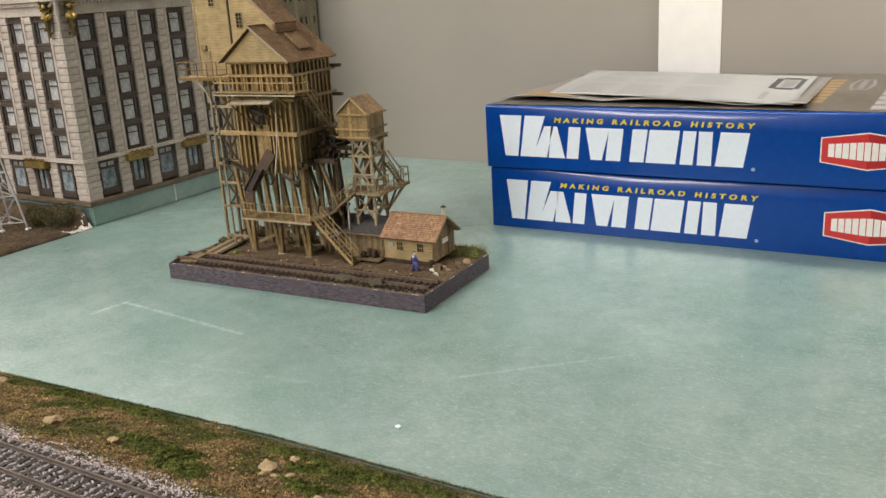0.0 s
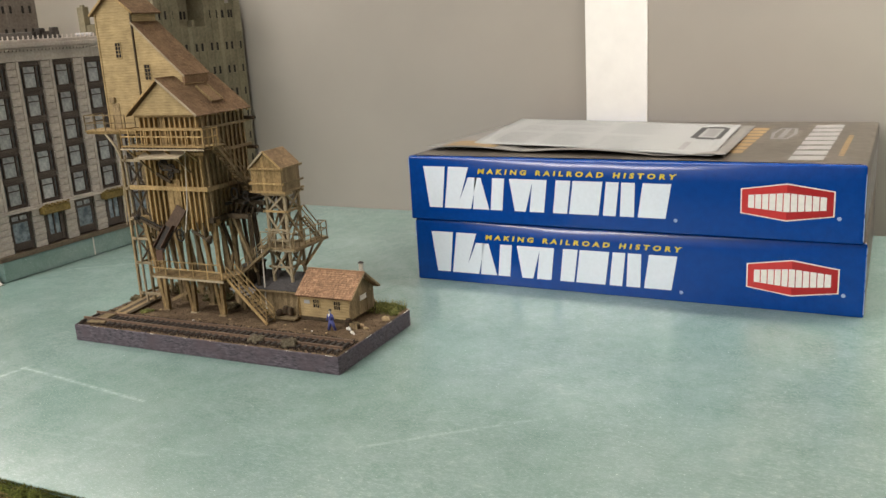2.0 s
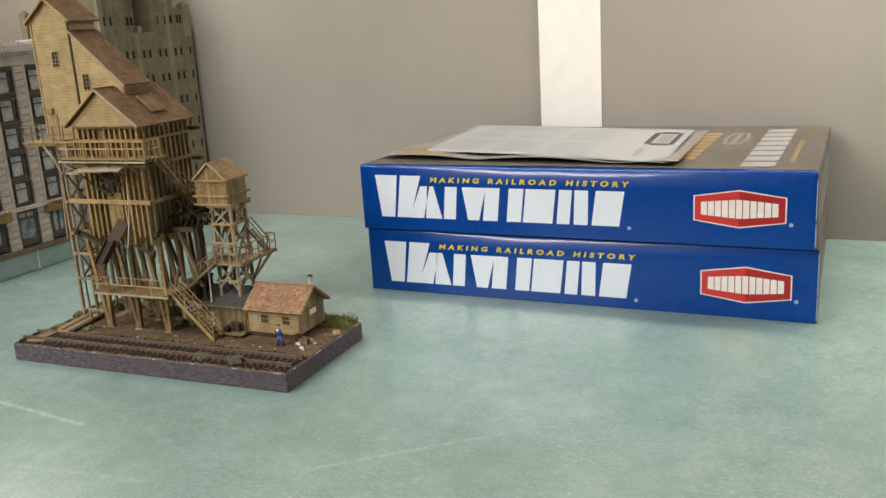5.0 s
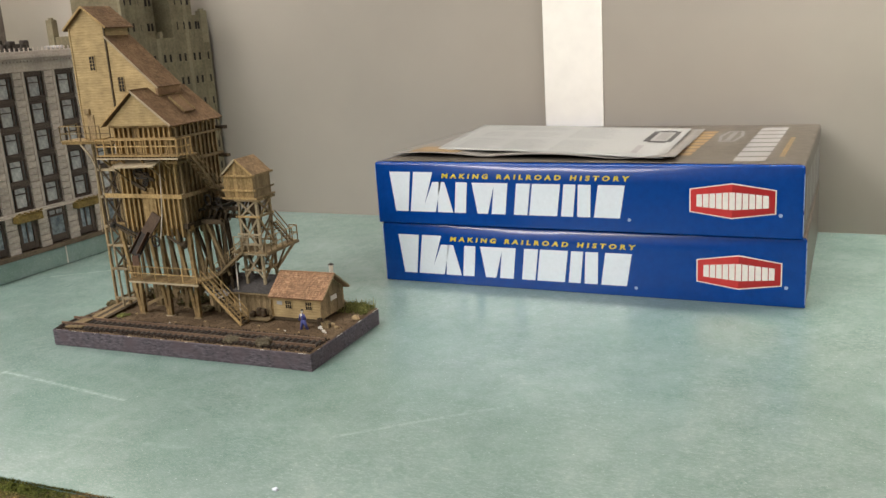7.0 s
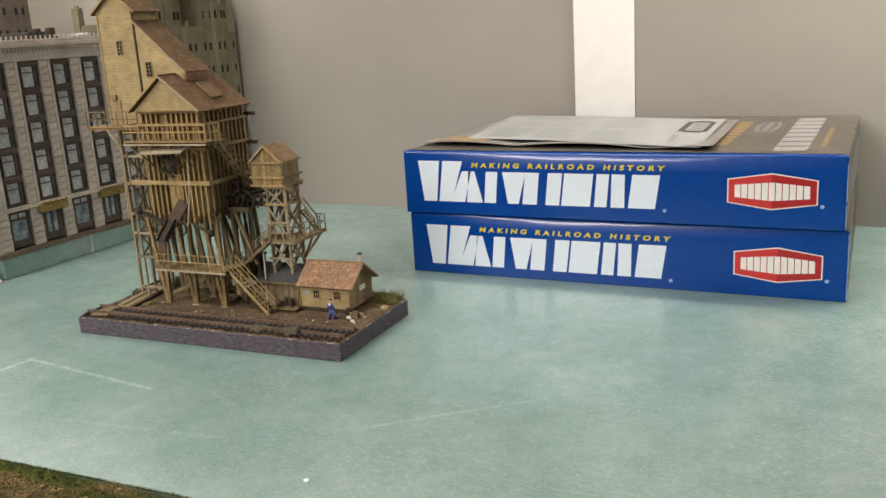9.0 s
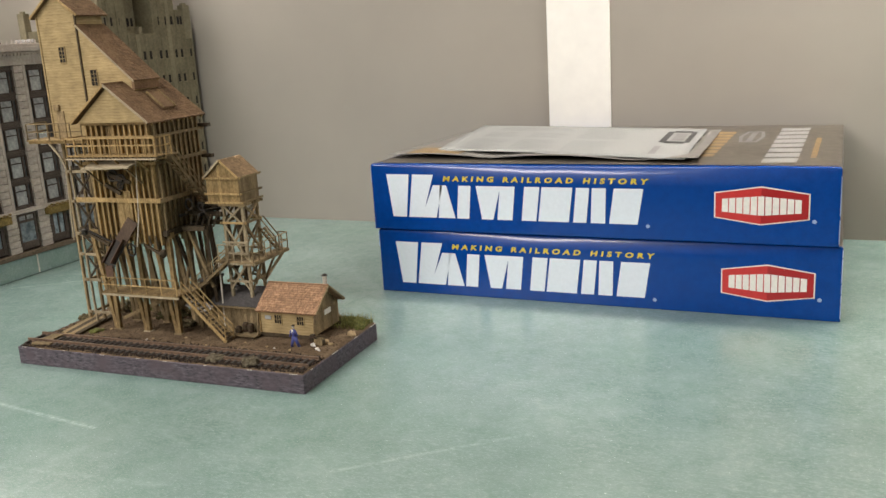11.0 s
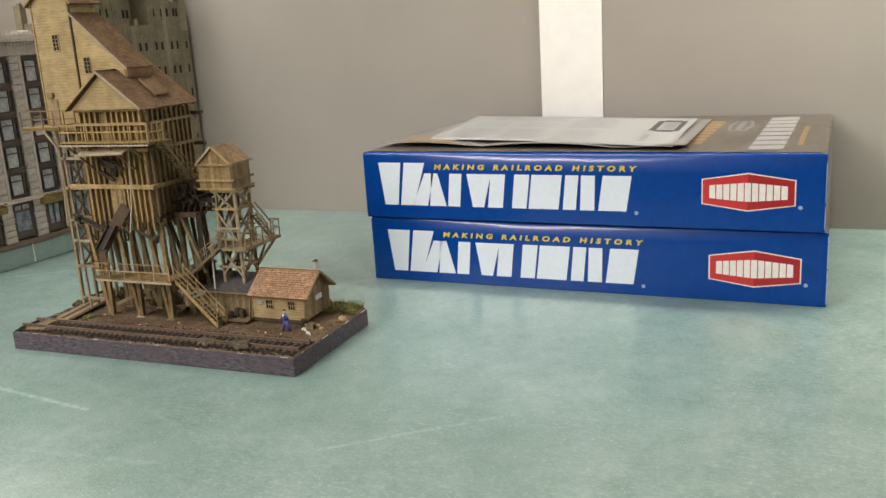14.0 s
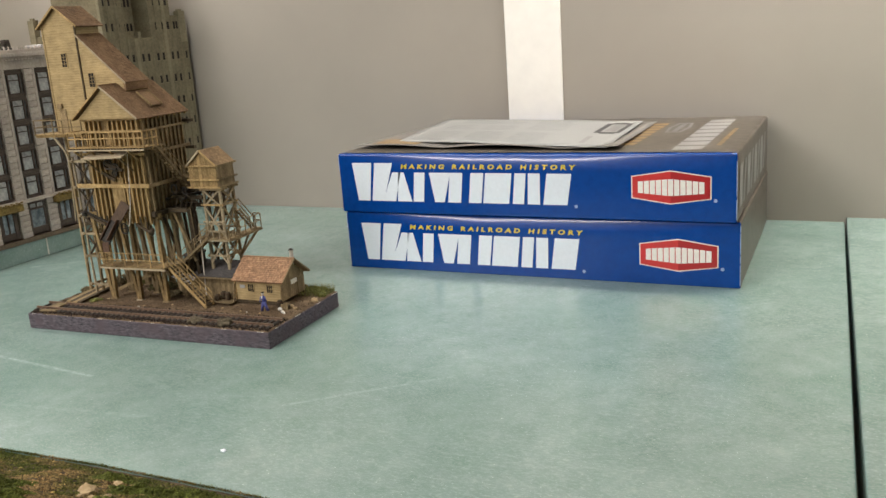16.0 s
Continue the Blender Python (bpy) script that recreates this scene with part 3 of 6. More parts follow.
def lid_mesh(w, d, h, seed):
    """A set-up box lid whose faces curl softly into the top."""
    prof = [(0.0004, 0.0), (0.0, 0.0005), (0.0, 0.0016), (0.0, 0.010), (0.0, 0.022), (0.0, h - 0.020), (0.0, h - 0.0165), (0.0, h - 0.0132), (0.0, h - 0.0100), (0.0, h - 0.0070), (0.0, h - 0.0045),
            (0.0, h - 0.0026), (0.0002, h - 0.0014), (0.0007, h - 0.0005), (0.0014, h - 0.0001), (0.0026, h), (0.006, h), (0.012, h)]
    bm = bmesh.new()
    n1, n2 = 46, 30
    loops = []
    for ins, z in prof:
        ring_, r = [], 0.0007
        x0, x1, y0, y1 = ins, w - ins, ins, d - ins
        along = [0.0, 0.004] + [k / n1 for k in range(1, n1)] + [0.996, 1.0]
        deep = [0.0, 0.006] + [k / n2 for k in range(1, n2)] + [0.994, 1.0]
        pts = [(x0 + r + (x1 - x0 - 2 * r) * k, y0) for k in along] + [(x1, y0 + r + (y1 - y0 - 2 * r) * k) for k in deep]
        pts += [(x1 - r - (x1 - x0 - 2 * r) * k, y1) for k in along] + [(x0, y1 - r - (y1 - y0 - 2 * r) * k) for k in deep]
        k_ = min(1.0, max(0.0, (z - (h - 0.016)) / 0.010))
        for x, y in pts:
            rise = max(0.0, (z - (h - 0.019)) / 0.019)
            swell = (0.0046 + 0.0012 * noise.noise(Vector((x * 9, seed, 3)))) * rise * rise * max(0.0, math.sin(math.pi * min(max(x / w, 0.0), 1.0))) ** 0.7
            y = y + swell * (1 - 2 * y / d)
            x = x - 0.004 * (y / d) * max(0.0, x / w) ** 4
            q = 0.0011 * noise.noise(Vector((x * 14, y * 14 + seed, seed))) + 0.0005 * noise.noise(Vector((x * 55, y * 55, seed)))
            ring_.append(bm.verts.new((x, y, z - k_ * abs(q) * 0.8)))
        loops.append(ring_)
    m = len(loops[0])
    for a, b in zip(loops, loops[1:]):
        for k in range(m):
            bm.faces.new((a[k], a[(k + 1) % m], b[(k + 1) % m], b[k]))
    bm.faces.new(loops[-1])
    bm.faces.new(loops[0][::-1])
    bmesh.ops.recalc_face_normals(bm, faces=bm.faces[:])
    return bm


def printed_box(m, w, d, h, seed, label):
    t = thing("cardboard_box", m, label, "box", "stacked boxes")
    lid = lid_mesh(w, d, h, seed)
    for f in lid.faces:
        c = f.calc_center_median()
        if f.normal.x > 0.5 and c.y > 0.0012 or (c.x > w - 0.02 and c.z > h - 0.004 and c.y > 0.006):
            f.material_index = 1
    part("lid", lid, [BLUE, INK_BROWN], t, "glossy blue printed lid with a brown end", True)
    return t


lower = printed_box(pose(0, 0, 0, 0, 0, 0.5), 0.46, 0.312, 0.0695, 3.0, "glossy blue printed cardboard kit box lying on the foam board")
upper = printed_box(pose(-0.0035, -0.001, 0.0698, 0, 0, 0), 0.460, 0.312, 0.0705, 9.0, "glossy blue printed cardboard kit box stacked on another")
for t, x0, x1, zt, zm, zb, bx, bz, sz in ((lower, 0.020, 0.2945, 0.0562, 0.0458, 0.0108, 0.398, 0.0325, 0.0501), (upper, 0.0185, 0.2925, 0.0596, 0.0486, 0.0142, 0.395, 0.0352, 0.0527)):
    wordmark(t, x0, x1, zt, zm, zb, -0.0005)
    sl = new("slogan", text_mesh("MAKING RAILROAD HISTORY", 0.2115, 0.0056))
    sl.data.materials.append(INK_YELLOW)
    sl.parent, sl.location = t, (x0 + 0.0655, -0.0005, sz)
    tagged(sl, "yellow slanted capital lettering")
    badge(t, bx, bz, 0.081, 0.0355, -0.0005)
    for rx, rz in ((x1 + 0.002, zb - 0.0012), (bx + 0.0445, bz - 0.013)):
        rb = bmesh.new()
        flat(rb, [(rx + 0.0019 * math.cos(a * math.pi / 6), rz + 0.0019 * math.sin(a * math.pi / 6)) for a in range(12)], -0.0005)
        part("round_mark", rb, INK_PALE, t)

# printed top of the upper box
panel = part("printed_panel", flat(bmesh.new(), [(0.004, 0.0052), (0.4553, 0.0052), (0.4520, 0.3068), (0.004, 0.3068)], 0.0708, True), INK_BROWN, upper, "dark brown printed picture panel")
for k in range(8):
    y0 = 0.018 + k * 0.033
    part("white_block", flat(bmesh.new(), [(0.392, y0), (0.422, y0 + 0.003), (0.422, y0 + 0.028), (0.392, y0 + 0.025)], 0.0711, True), INK_PAPERY, upper)
for k, (a, b, c, e) in enumerate(((0.322, 0.055, 0.345, 0.25), (0.432, 0.05, 0.437, 0.19))):
    bm = bmesh.new()
    n = 8 if k == 0 else 16
    for q in range(n):
        y0, y1 = b + (e - b) * q / n, b + (e - b) * (q + 0.72) / n
        flat(bm, [(a, y0), (c, y0), (c, y1), (a, y1)], 0.0711, True)
    part("gold_bars", bm, INK_GOLD, upper)
bm = bmesh.new()
for s, z in ((1.0, 0.0711),):
    cx, cy = 0.366, 0.2
    o = [(cx - 0.009, cy - 0.045), (cx - 0.0135, cy), (cx - 0.009, cy + 0.045), (cx + 0.009, cy + 0.045), (cx + 0.0135, cy), (cx + 0.009, cy - 0.045)]
    i_ = [(cx + (x - cx) * 0.7, cy + (y - cy) * 0.85) for x, y in o]
    for k in range(6):
        flat(bm, [o[k], o[(k + 1) % 6], i_[(k + 1) % 6], i_[k]], z, True)
    flat(bm, [(cx - 0.003, cy - 0.036), (cx + 0.003, cy - 0.036), (cx + 0.003, cy + 0.036), (cx - 0.003, cy + 0.036)], z, True)
part("outline_badge", bm, INK_GREY, upper)
# blocks on the right end
def end_x(y):
    """The printed end leans in a little towards the back."""
    return 0.46035 - 0.004 * y / 0.312


for t in (upper,):
    for k in range(8):
        y0 = 0.014 + k * 0.034
        if k % 2:
            quad = ((y0, 0.012), (y0 + 0.012, 0.012), (y0 + 0.027, 0.055), (y0 + 0.015, 0.055))
        else:
            quad = ((y0 + 0.001, 0.012), (y0 + 0.026, 0.012), (y0 + 0.030, 0.055), (y0 + 0.005, 0.055))
        bm = bmesh.new()
        bm.faces.new([bm.verts.new((end_x(y) + 0.0003, y, z)) for y, z in quad])
        part("white_block", bm, INK_PAPERY, t)


re_ = random.Random(23)
for t, h in ((upper, 0.0705), (lower, 0.0695)):
    z0 = 0.003
    while z0 < h - 0.010:
        z1 = min(h - 0.004, z0 + re_.uniform(0.004, 0.022))
        part("worn_edge", box(bmesh.new(), (0.45945, -0.00025, z0), (0.46018, 0.0006, z1)), INK_PALE, t)
        z0 = z1 + re_.uniform(0.0, 0.004)
    part("worn_edge", box(bmesh.new(), (-0.00015, -0.0002, h - 0.020), (0.0004, 0.0004, h - 0.003)), INK_PALE, t)


def sheet(name, corners, z, wave, material, label, category, nx=24, ny=14, thick=0.0003):
    """A sheet of paper lying with its edges a little lifted."""
    bm = bmesh.new()
    a, b, c, d = [Vector((*p, 0)) for p in corners]
    g = []
    for j in range(ny + 1):
        row = []
        for i in range(nx + 1):
            u, v = i / nx, j / ny
            p = (a.lerp(b, u)).lerp(d.lerp(c, u), v)
            row.append(bm.verts.new((p.x, p.y, z + wave(u, v))))
        g.append(row)
    for j in range(ny):
        for i in range(nx):
            bm.faces.new((g[j][i], g[j][i + 1], g[j + 1][i + 1], g[j + 1][i]))
    r = bmesh.ops.extrude_face_region(bm, geom=bm.faces[:])
    for v in [q for q in r["geom"] if isinstance(q, bmesh.types.BMVert)]:
        v.co.z -= thick
    bmesh.ops.recalc_face_normals(bm, faces=bm.faces[:])
    ob = part(name, bm, material, None, "", True)
    return tagged(ob, label, category)


def wave_low(u, v):
    return 0.0016 + 0.0040 * abs(math.sin(u * 7.0 + 0.6)) * (1 - v) ** 1.5 + 0.0006 * math.sin(u * 3 + v * 2)


def wave_top(u, v):
    return 0.0052 + 0.0012 * math.sin(u * 4.5) * (1 - v) + 0.004 * v * (1 - u) + 0.0006 * math.sin(v * 5)


LOW = [(-0.001, 0.036), (0.334, 0.013), (0.322, 0.262), (0.004, 0.25)]
TOP = [(0.046, 0.060), (0.322, 0.012), (0.309, 0.240), (0.021, 0.268)]
brochure = sheet("brochure", LOW, 0.1405, wave_low, PAPER_GREY, "grey-brown printed brochure with wavy edges on the box", "brochure")
leaflet = sheet("leaflet", TOP, 0.1405, wave_top, PAPER, "white instruction leaflet with columns of small print", "leaflet")


def on_sheet(corners, wave, u, v, lift):
    a, b, c, d = [Vector((*p, 0)) for p in corners]
    p = (a.lerp(b, u)).lerp(d.lerp(c, u), v)
    return Vector((p.x, p.y, 0.1405 + wave(u, v) + lift))


def sheet_patch(bm, corners, wave, u0, v0, u1, v1, lift=0.0003, n=3):
    for k in range(n):
        a, b = u0 + (u1 - u0) * k / n, u0 + (u1 - u0) * (k + 1) / n
        f = bm.faces.new([bm.verts.new(on_sheet(corners, wave, u, v, lift)) for u, v in ((a, v0), (b, v0), (b, v1), (a, v1))])
    return bm


rng = random.Random(5)
for cu0, cu1, cv0, cv1 in ((0.08, 0.26, 0.08, 0.42), (0.30, 0.48, 0.08, 0.42), (0.52, 0.70, 0.05, 0.42), (0.10, 0.26, 0.50, 0.72), (0.30, 0.48, 0.50, 0.72), (0.52, 0.72, 0.50, 0.95), (0.12, 0.48, 0.78, 0.95)):
    bm = bmesh.new()
    rows = int((cv1 - cv0) / 0.016)
    for k in range(rows):
        v = cv0 + (cv1 - cv0) * k / rows
        sheet_patch(bm, TOP, wave_top, cu0, v, cu1 - rng.uniform(0, 0.04), v + 0.0040, 0.00004, 24)
    part("text_column", bm, INK_LINE, leaflet)
bm = bmesh.new()
for q in ((0.86, 0.45, 0.885, 0.85), (0.955, 0.45, 0.975, 0.85), (0.885, 0.82, 0.955, 0.88), (0.885, 0.42, 0.955, 0.48)):
    sheet_patch(bm, TOP, wave_top, *q)
part("outline_badge", bm, INK_BLACK, leaflet)
part("badge_fill", sheet_patch(bmesh.new(), TOP, wave_top, 0.90, 0.52, 0.945, 0.78), INK_GREY, leaflet)
part("small_print", sheet_patch(bmesh.new(), TOP, wave_top, 0.86, 0.1, 0.885, 0.32), INK_GREY, leaflet)
bm = bmesh.new()
sheet_patch(bm, LOW, wave_low, 0.06, 0.03, 0.25, 0.24)
part("tan_photo", bm, INK_GOLD, brochure)


# ---- model office building ----
OFFICE = Matrix.Translation((-0.484, -0.1755, 0.0268))
office = thing("model_office_building", OFFICE, "model office building of grey stone with dark recessed windows", "model building")
OW, OD, OH = 0.30, 0.305, 0.262      # along the side (y), along the front (-x), height
bm = bmesh.new()
box(bm, (-OD + 0.004, 0.0062, 0), (-0.0062, OW - 0.004, OH - 0.006))
part("core", bm, BRONZE, office)
bm = bmesh.new()
box(bm, (-OD - 0.003, -0.003, -0.0003), (0.003, OW, 0.006), 0.0006)
part("plinth", bm, surf("brown_plinth", (0.10, 0.075, 0.05), (0.17, 0.13, 0.09), 400, 50, 0.9, vary=0), office)
for z0, z1, out, name in ((0.0545, 0.0570, 0.0030, "string_course"), (0.0570, 0.0595, 0.0018, "string_course"), (0.236, 0.249, 0.0005, "frieze"), (0.249, 0.2525, 0.003, "cornice"), (0.2525, 0.258, 0.006, "cornice"), (0.258, 0.262, 0.004, "cornice")):
    part(name, box(bmesh.new(), (-OD - out, -out, z0), (out, OW, z1), 0.0005), STONE_PLAIN, office)
# dentils and balusters
bm = bmesh.new()
for k in range(56):
    y = 0.004 + k * 0.0053
    box(bm, (0.0022, y, 0.2478), (0.0047, y + 0.0028, 0.2506))
for k in range(56):
    x = -0.004 - k * 0.0053
    box(bm, (x - 0.0028, -0.0047, 0.2478), (x, -0.0022, 0.2506))
part("dentil_row", bm, STONE_PLAIN, office)
bm = bmesh.new()
rod(bm, (0, 0, 0.0), (0, 0, 0.0026), 0.0011, 6, 0.0006)
rod(bm, (0, 0, 0.0026), (0, 0, 0.0045), 0.0013, 6, 0.0004)
finial = mesh_of(bm, "finial", STONE_PLAIN)
for k in range(40):
    o = new("finial", finial)
    o.parent, o.location = office, (0.001, 0.003 + k * 0.0072, OH)
for k in range(18):
    o = new("finial", finial)
    o.parent, o.location = office, (-0.006 - k * 0.0072, -0.001, OH)

# stone piers of stacked blocks
PITCH, WIN = 0.0492, 0.0320
stone_mesh, stone_edge = {}, 0.0004
rng = random.Random(8)


def stone_block(w, h, proud):
    key = (round(w, 4), round(h, 4), round(proud, 4))
    if key not in stone_mesh:
        stone_mesh[key] = mesh_of(box(bmesh.new(), (-0.0062, 0, 0), (proud, w, h - 0.00055), 0.0004), "stone", STONE)
    return stone_mesh[key]


def stone_strip(w, h):
    key = ("strip", round(h, 4))
    if key not in stone_mesh:
        stone_mesh[key] = mesh_of(box(bmesh.new(), (-0.001, 0, 0), (0.0011, w, h), 0.0003), "pilaster_strip", STONE_PLAIN)
    return stone_mesh[key]


def pier(y0, w, z0, z1, front, courses):
    h = (z1 - z0) / courses
    for c in range(courses):
        o = new("stone", stone_block(w, h, (0.0, 0.0007, 0.0002)[(c + int(y0 * 900)) % 3]))
        o.parent = office
        if front:
            o.matrix_local = Matrix.Translation((-y0, 0, z0 + c * h)) @ pose(0, 0, 0, 0, 0, -90) @ Matrix.Translation((0, -w, 0))
        else:
            o.matrix_local = Matrix.Translation((0, y0, z0 + c * h))
    if w > 0.012 and courses > 10:
        strip = new("pilaster_strip", stone_strip(0.0042, z1 - z0))
        strip.parent = office
        if front:
            strip.matrix_local = Matrix.Translation((-y0 - w + 0.0042, 0, z0)) @ pose(0, 0, 0, 0, 0, -90) @ Matrix.Translation((0, -0.0042, 0))
        else:
            strip.matrix_local = Matrix.Translation((0, y0 + w - 0.0044, z0))


FIRST = {False: 0.0207, True: 0.0222}      # from the corner to the first opening, on the side and on the front
for side, count in ((False, 6), (True, 6)):
    length = OW if not side else OD
    edges = [0.0] + [q for k in range(count) for q in (FIRST[side] + k * PITCH, FIRST[side] + k * PITCH + WIN)] + [length]
    for k in range(0, len(edges) - 1, 2):
        if edges[k + 1] - edges[k] > 0.002:
            wd = edges[k + 1] - edges[k]
            start = edges[k]
            if side and k == 0:
                start, wd = 0.0036, wd - 0.0036
            pier(start, wd, 0.0595, 0.236, side, 20)
            pier(start, wd, 0.006, 0.0545, side, 6)


# windows
def frame_ring(x0, x1, w, h, side, foot, head):
    """A flat rectangular frame with one opening, between the depths x0 and x1."""
    bm = bmesh.new()
    outer, inner = ((0, 0), (w, 0), (w, h), (0, h)), ((side, foot), (w - side, foot), (w - side, h - head), (side, h - head))
    v = [[[bm.verts.new((x, y, z)) for y, z in loop] for loop in (outer, inner)] for x in (x0, x1)]
    for k in range(4):
        n = (k + 1) % 4
        bm.faces.new((v[1][0][k], v[1][0][n], v[1][1][n], v[1][1][k]))
        bm.faces.new((v[0][0][n], v[0][0][k], v[0][1][k], v[0][1][n]))
        bm.faces.new((v[0][0][k], v[0][0][n], v[1][0][n], v[1][0][k]))
        bm.faces.new((v[0][1][n], v[0][1][k], v[1][1][k], v[1][1][n]))
    bmesh.ops.recalc_face_normals(bm, faces=bm.faces[:])
    return bm


WH = 0.0290
WF = mesh_of(frame_ring(-0.0052, -0.0026, WIN, WH, 0.0019, 0.0017, 0.0022), "window", BRONZE)
WM = mesh_of(box(bmesh.new(), (-0.0052, 0.0058, 0.0018), (-0.0028, 0.0075, WH - 0.0023)), "mullion", BRONZE)
WT = mesh_of(box(bmesh.new(), (-0.0052, 0.0076, 0.0186), (-0.0034, WIN - 0.0076, 0.0200)), "transom", BRONZE)
WP = mesh_of(box(bmesh.new(), (-0.0058, 0.0076, 0.0018), (-0.0046, WIN - 0.0076, WH - 0.0023)), "pane", BLIND)
WS = mesh_of(box(bmesh.new(), (-0.0058, 0.0020, 0.0018), (-0.0048, 0.0057, WH - 0.0023)), "side_pane", DARK_GLASS)
sp_ = box(bmesh.new(), (-0.0058, 0.0004, 0), (-0.0034, WIN - 0.0004, 0.0062), 0.0003)
box(sp_, (-0.0034, 0.0004, 0.0050), (-0.0018, WIN - 0.0004, 0.0061), 0.0002)
for k in range(5):
    box(sp_, (-0.0034, 0.0030 + k * 0.0054, 0.0010), (-0.0028, 0.0070 + k * 0.0054, 0.0042), 0.0003)
SP = mesh_of(sp_, "spandrel", SPANDREL)


def put(me, name, front, y, z, parent):
    o = new(name, me)
    o.parent = parent
    if front:
        o.matrix_local = Matrix.Translation((-y, 0, z)) @ pose(0, 0, 0, 0, 0, -90) @ Matrix.Translation((0, -WIN, 0))
    else:
        o.matrix_local = Matrix.Translation((0, y, z))
    return o


for front in (False, True):
    for k in range(6):
        y = FIRST[front] + k * PITCH
        for r in range(5):
            z = 0.0620 + r * 0.0350
            w = put(WF, "window", front, y, z, office)
            for me, nm, dy in ((WP, "pane", 0), (WS, "side_pane", 0), (WS, "side_pane", WIN - 0.0077), (WM, "mullion", 0), (WM, "mullion", WIN - 0.0131), (WT, "transom", 0)):
                o = new(nm, me)
                o.parent, o.location = w, (0, dy, 0)
            put(SP, "spandrel", front, y, z + 0.0290, office)
            if r == 0:
                put(SP, "spandrel", front, y, z - 0.0025, office).scale = (1, 1, 0.4)

# ground floor: shop windows and doors
gw = bmesh.new()
for lo, hi in (((-0.003, 0.001, 0.0005), (-0.0006, 0.0034, 0.0445)), ((-0.003, 0.0261, 0.0005), (-0.0006, 0.0285, 0.0445)), ((-0.003, 0.0034, 0.0005), (-0.0006, 0.0261, 0.009)),
               ((-0.003, 0.0034, 0.034), (-0.0006, 0.0261, 0.0368)), ((-0.003, 0.0034, 0.0425), (-0.0006, 0.0261, 0.0445)), ((-0.003, 0.014, 0.0368), (-0.001, 0.0154, 0.0425))):
    box(gw, lo, hi)
GWF = mesh_of(gw, "shop_window", BRONZE)
GWP = mesh_of(box(bmesh.new(), (-0.0038, 0.0034, 0.009), (-0.0022, 0.0261, 0.034)), "pane", GLASS_BLUE)
GWT = mesh_of(box(bmesh.new(), (-0.0038, 0.0034, 0.0368), (-0.0022, 0.0261, 0.0425)), "transom_pane", BLIND)
gd = bmesh.new()
for lo, hi in (((-0.003, 0.001, 0.0), (-0.0006, 0.006, 0.0445)), ((-0.003, 0.0235, 0.0), (-0.0006, 0.0285, 0.0445)), ((-0.003, 0.006, 0.036), (-0.0006, 0.0235, 0.0445)), ((-0.003, 0.0138, 0), (-0.0012, 0.0157, 0.036)),
               ((-0.003, 0.006, 0.0), (-0.0012, 0.0138, 0.009)), ((-0.003, 0.0157, 0.0), (-0.0012, 0.0235, 0.009))):
    box(gd, lo, hi)
GDF = mesh_of(gd, "door", BRONZE)
GDP = mesh_of(box(bmesh.new(), (-0.0038, 0.006, 0.009), (-0.0026, 0.0235, 0.036)), "pane", GLASS_BLUE)
sg = bmesh.new()
box(sg, (-0.001, -0.006, 0.0375), (0.0095, 0.0355, 0.0475), 0.0012)
for k in range(10):
    lump(sg, (0.0085, -0.004 + k * 0.0042, 0.0485 + 0.0012 * (k % 2)), 0.0019, rng)
SIGN = mesh_of(sg, "marquee", GILT)
for front in (False, True):
    for k in range(6):
        y = FIRST[front] + k * PITCH
        door = k % 2 == 1
        w = put(GDF if door else GWF, "door" if door else "shop_window", front, y, 0.0085, office)
        for me, nm in (((GDP, "pane"),) if door else ((GWP, "pane"), (GWT, "transom_pane"))):
            o = new(nm, me)
            o.parent = w
        if door:
            put(SIGN, "marquee", front, y, 0.0085, office)
# gilt ornament on the corner: on each face a dark corbel, a lobed urn and a pendant, with a pale rib between
GOLD = surf("bright_gilt", (0.20, 0.125, 0.030), (0.56, 0.40, 0.13), 500, 200, 0.4, metal=0.5, vary=0.3, island=True)
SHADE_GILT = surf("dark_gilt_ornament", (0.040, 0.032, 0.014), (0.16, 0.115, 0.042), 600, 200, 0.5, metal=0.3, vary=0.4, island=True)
for cx, cy in ((0.0062, 0.0135), (-0.0135, -0.0062)):
    orn = bmesh.new()
    for k in range(7):
        a_ = k * 2 * math.pi / 7
        lump(orn, (cx + math.cos(a_) * 0.0040, cy + math.sin(a_) * 0.0040, 0.2345 + 0.0008 * (k % 2)), 0.0030, rng, 1.3)
    lump(orn, (cx, cy, 0.2395), 0.0042, rng, 0.8)
    for k in range(5):
        a_ = k * 2 * math.pi / 5 + 0.4
        lump(orn, (cx + math.cos(a_) * 0.0058, cy + math.sin(a_) * 0.0058, 0.2470), 0.0021, rng, 1.2)
    ornament = part("corner_ornament", orn, GOLD, office, "bright gilt lobed corner ornament")
    dark = bmesh.new()
    rod(dark, (cx, cy, 0.2105), (cx, cy, 0.2300), 0.0014, 10, 0.0044)
    rod(dark, (cx, cy, 0.2425), (cx, cy, 0.2525), 0.0030, 10, 0.0072)
    for k in range(26):
        a_, z_ = rng.uniform(0, 6.283), rng.uniform(0.214, 0.253)
        r_ = 0.0028 + 0.0040 * abs(z_ - 0.226) / 0.027
        lump(dark, (cx + math.cos(a_) * r_, cy + math.sin(a_) * r_, z_), rng.uniform(0.0009, 0.0018), rng, 1.1)
    part("corbel", dark, SHADE_GILT, ornament, "tarnished dark gilt corbel")
part("corner_rib", rod(bmesh.new(), (0.0012, -0.0012, 0.214), (0.0026, -0.0026, 0.252), 0.0018, 8, 0.0028), STONE_PLAIN, office)
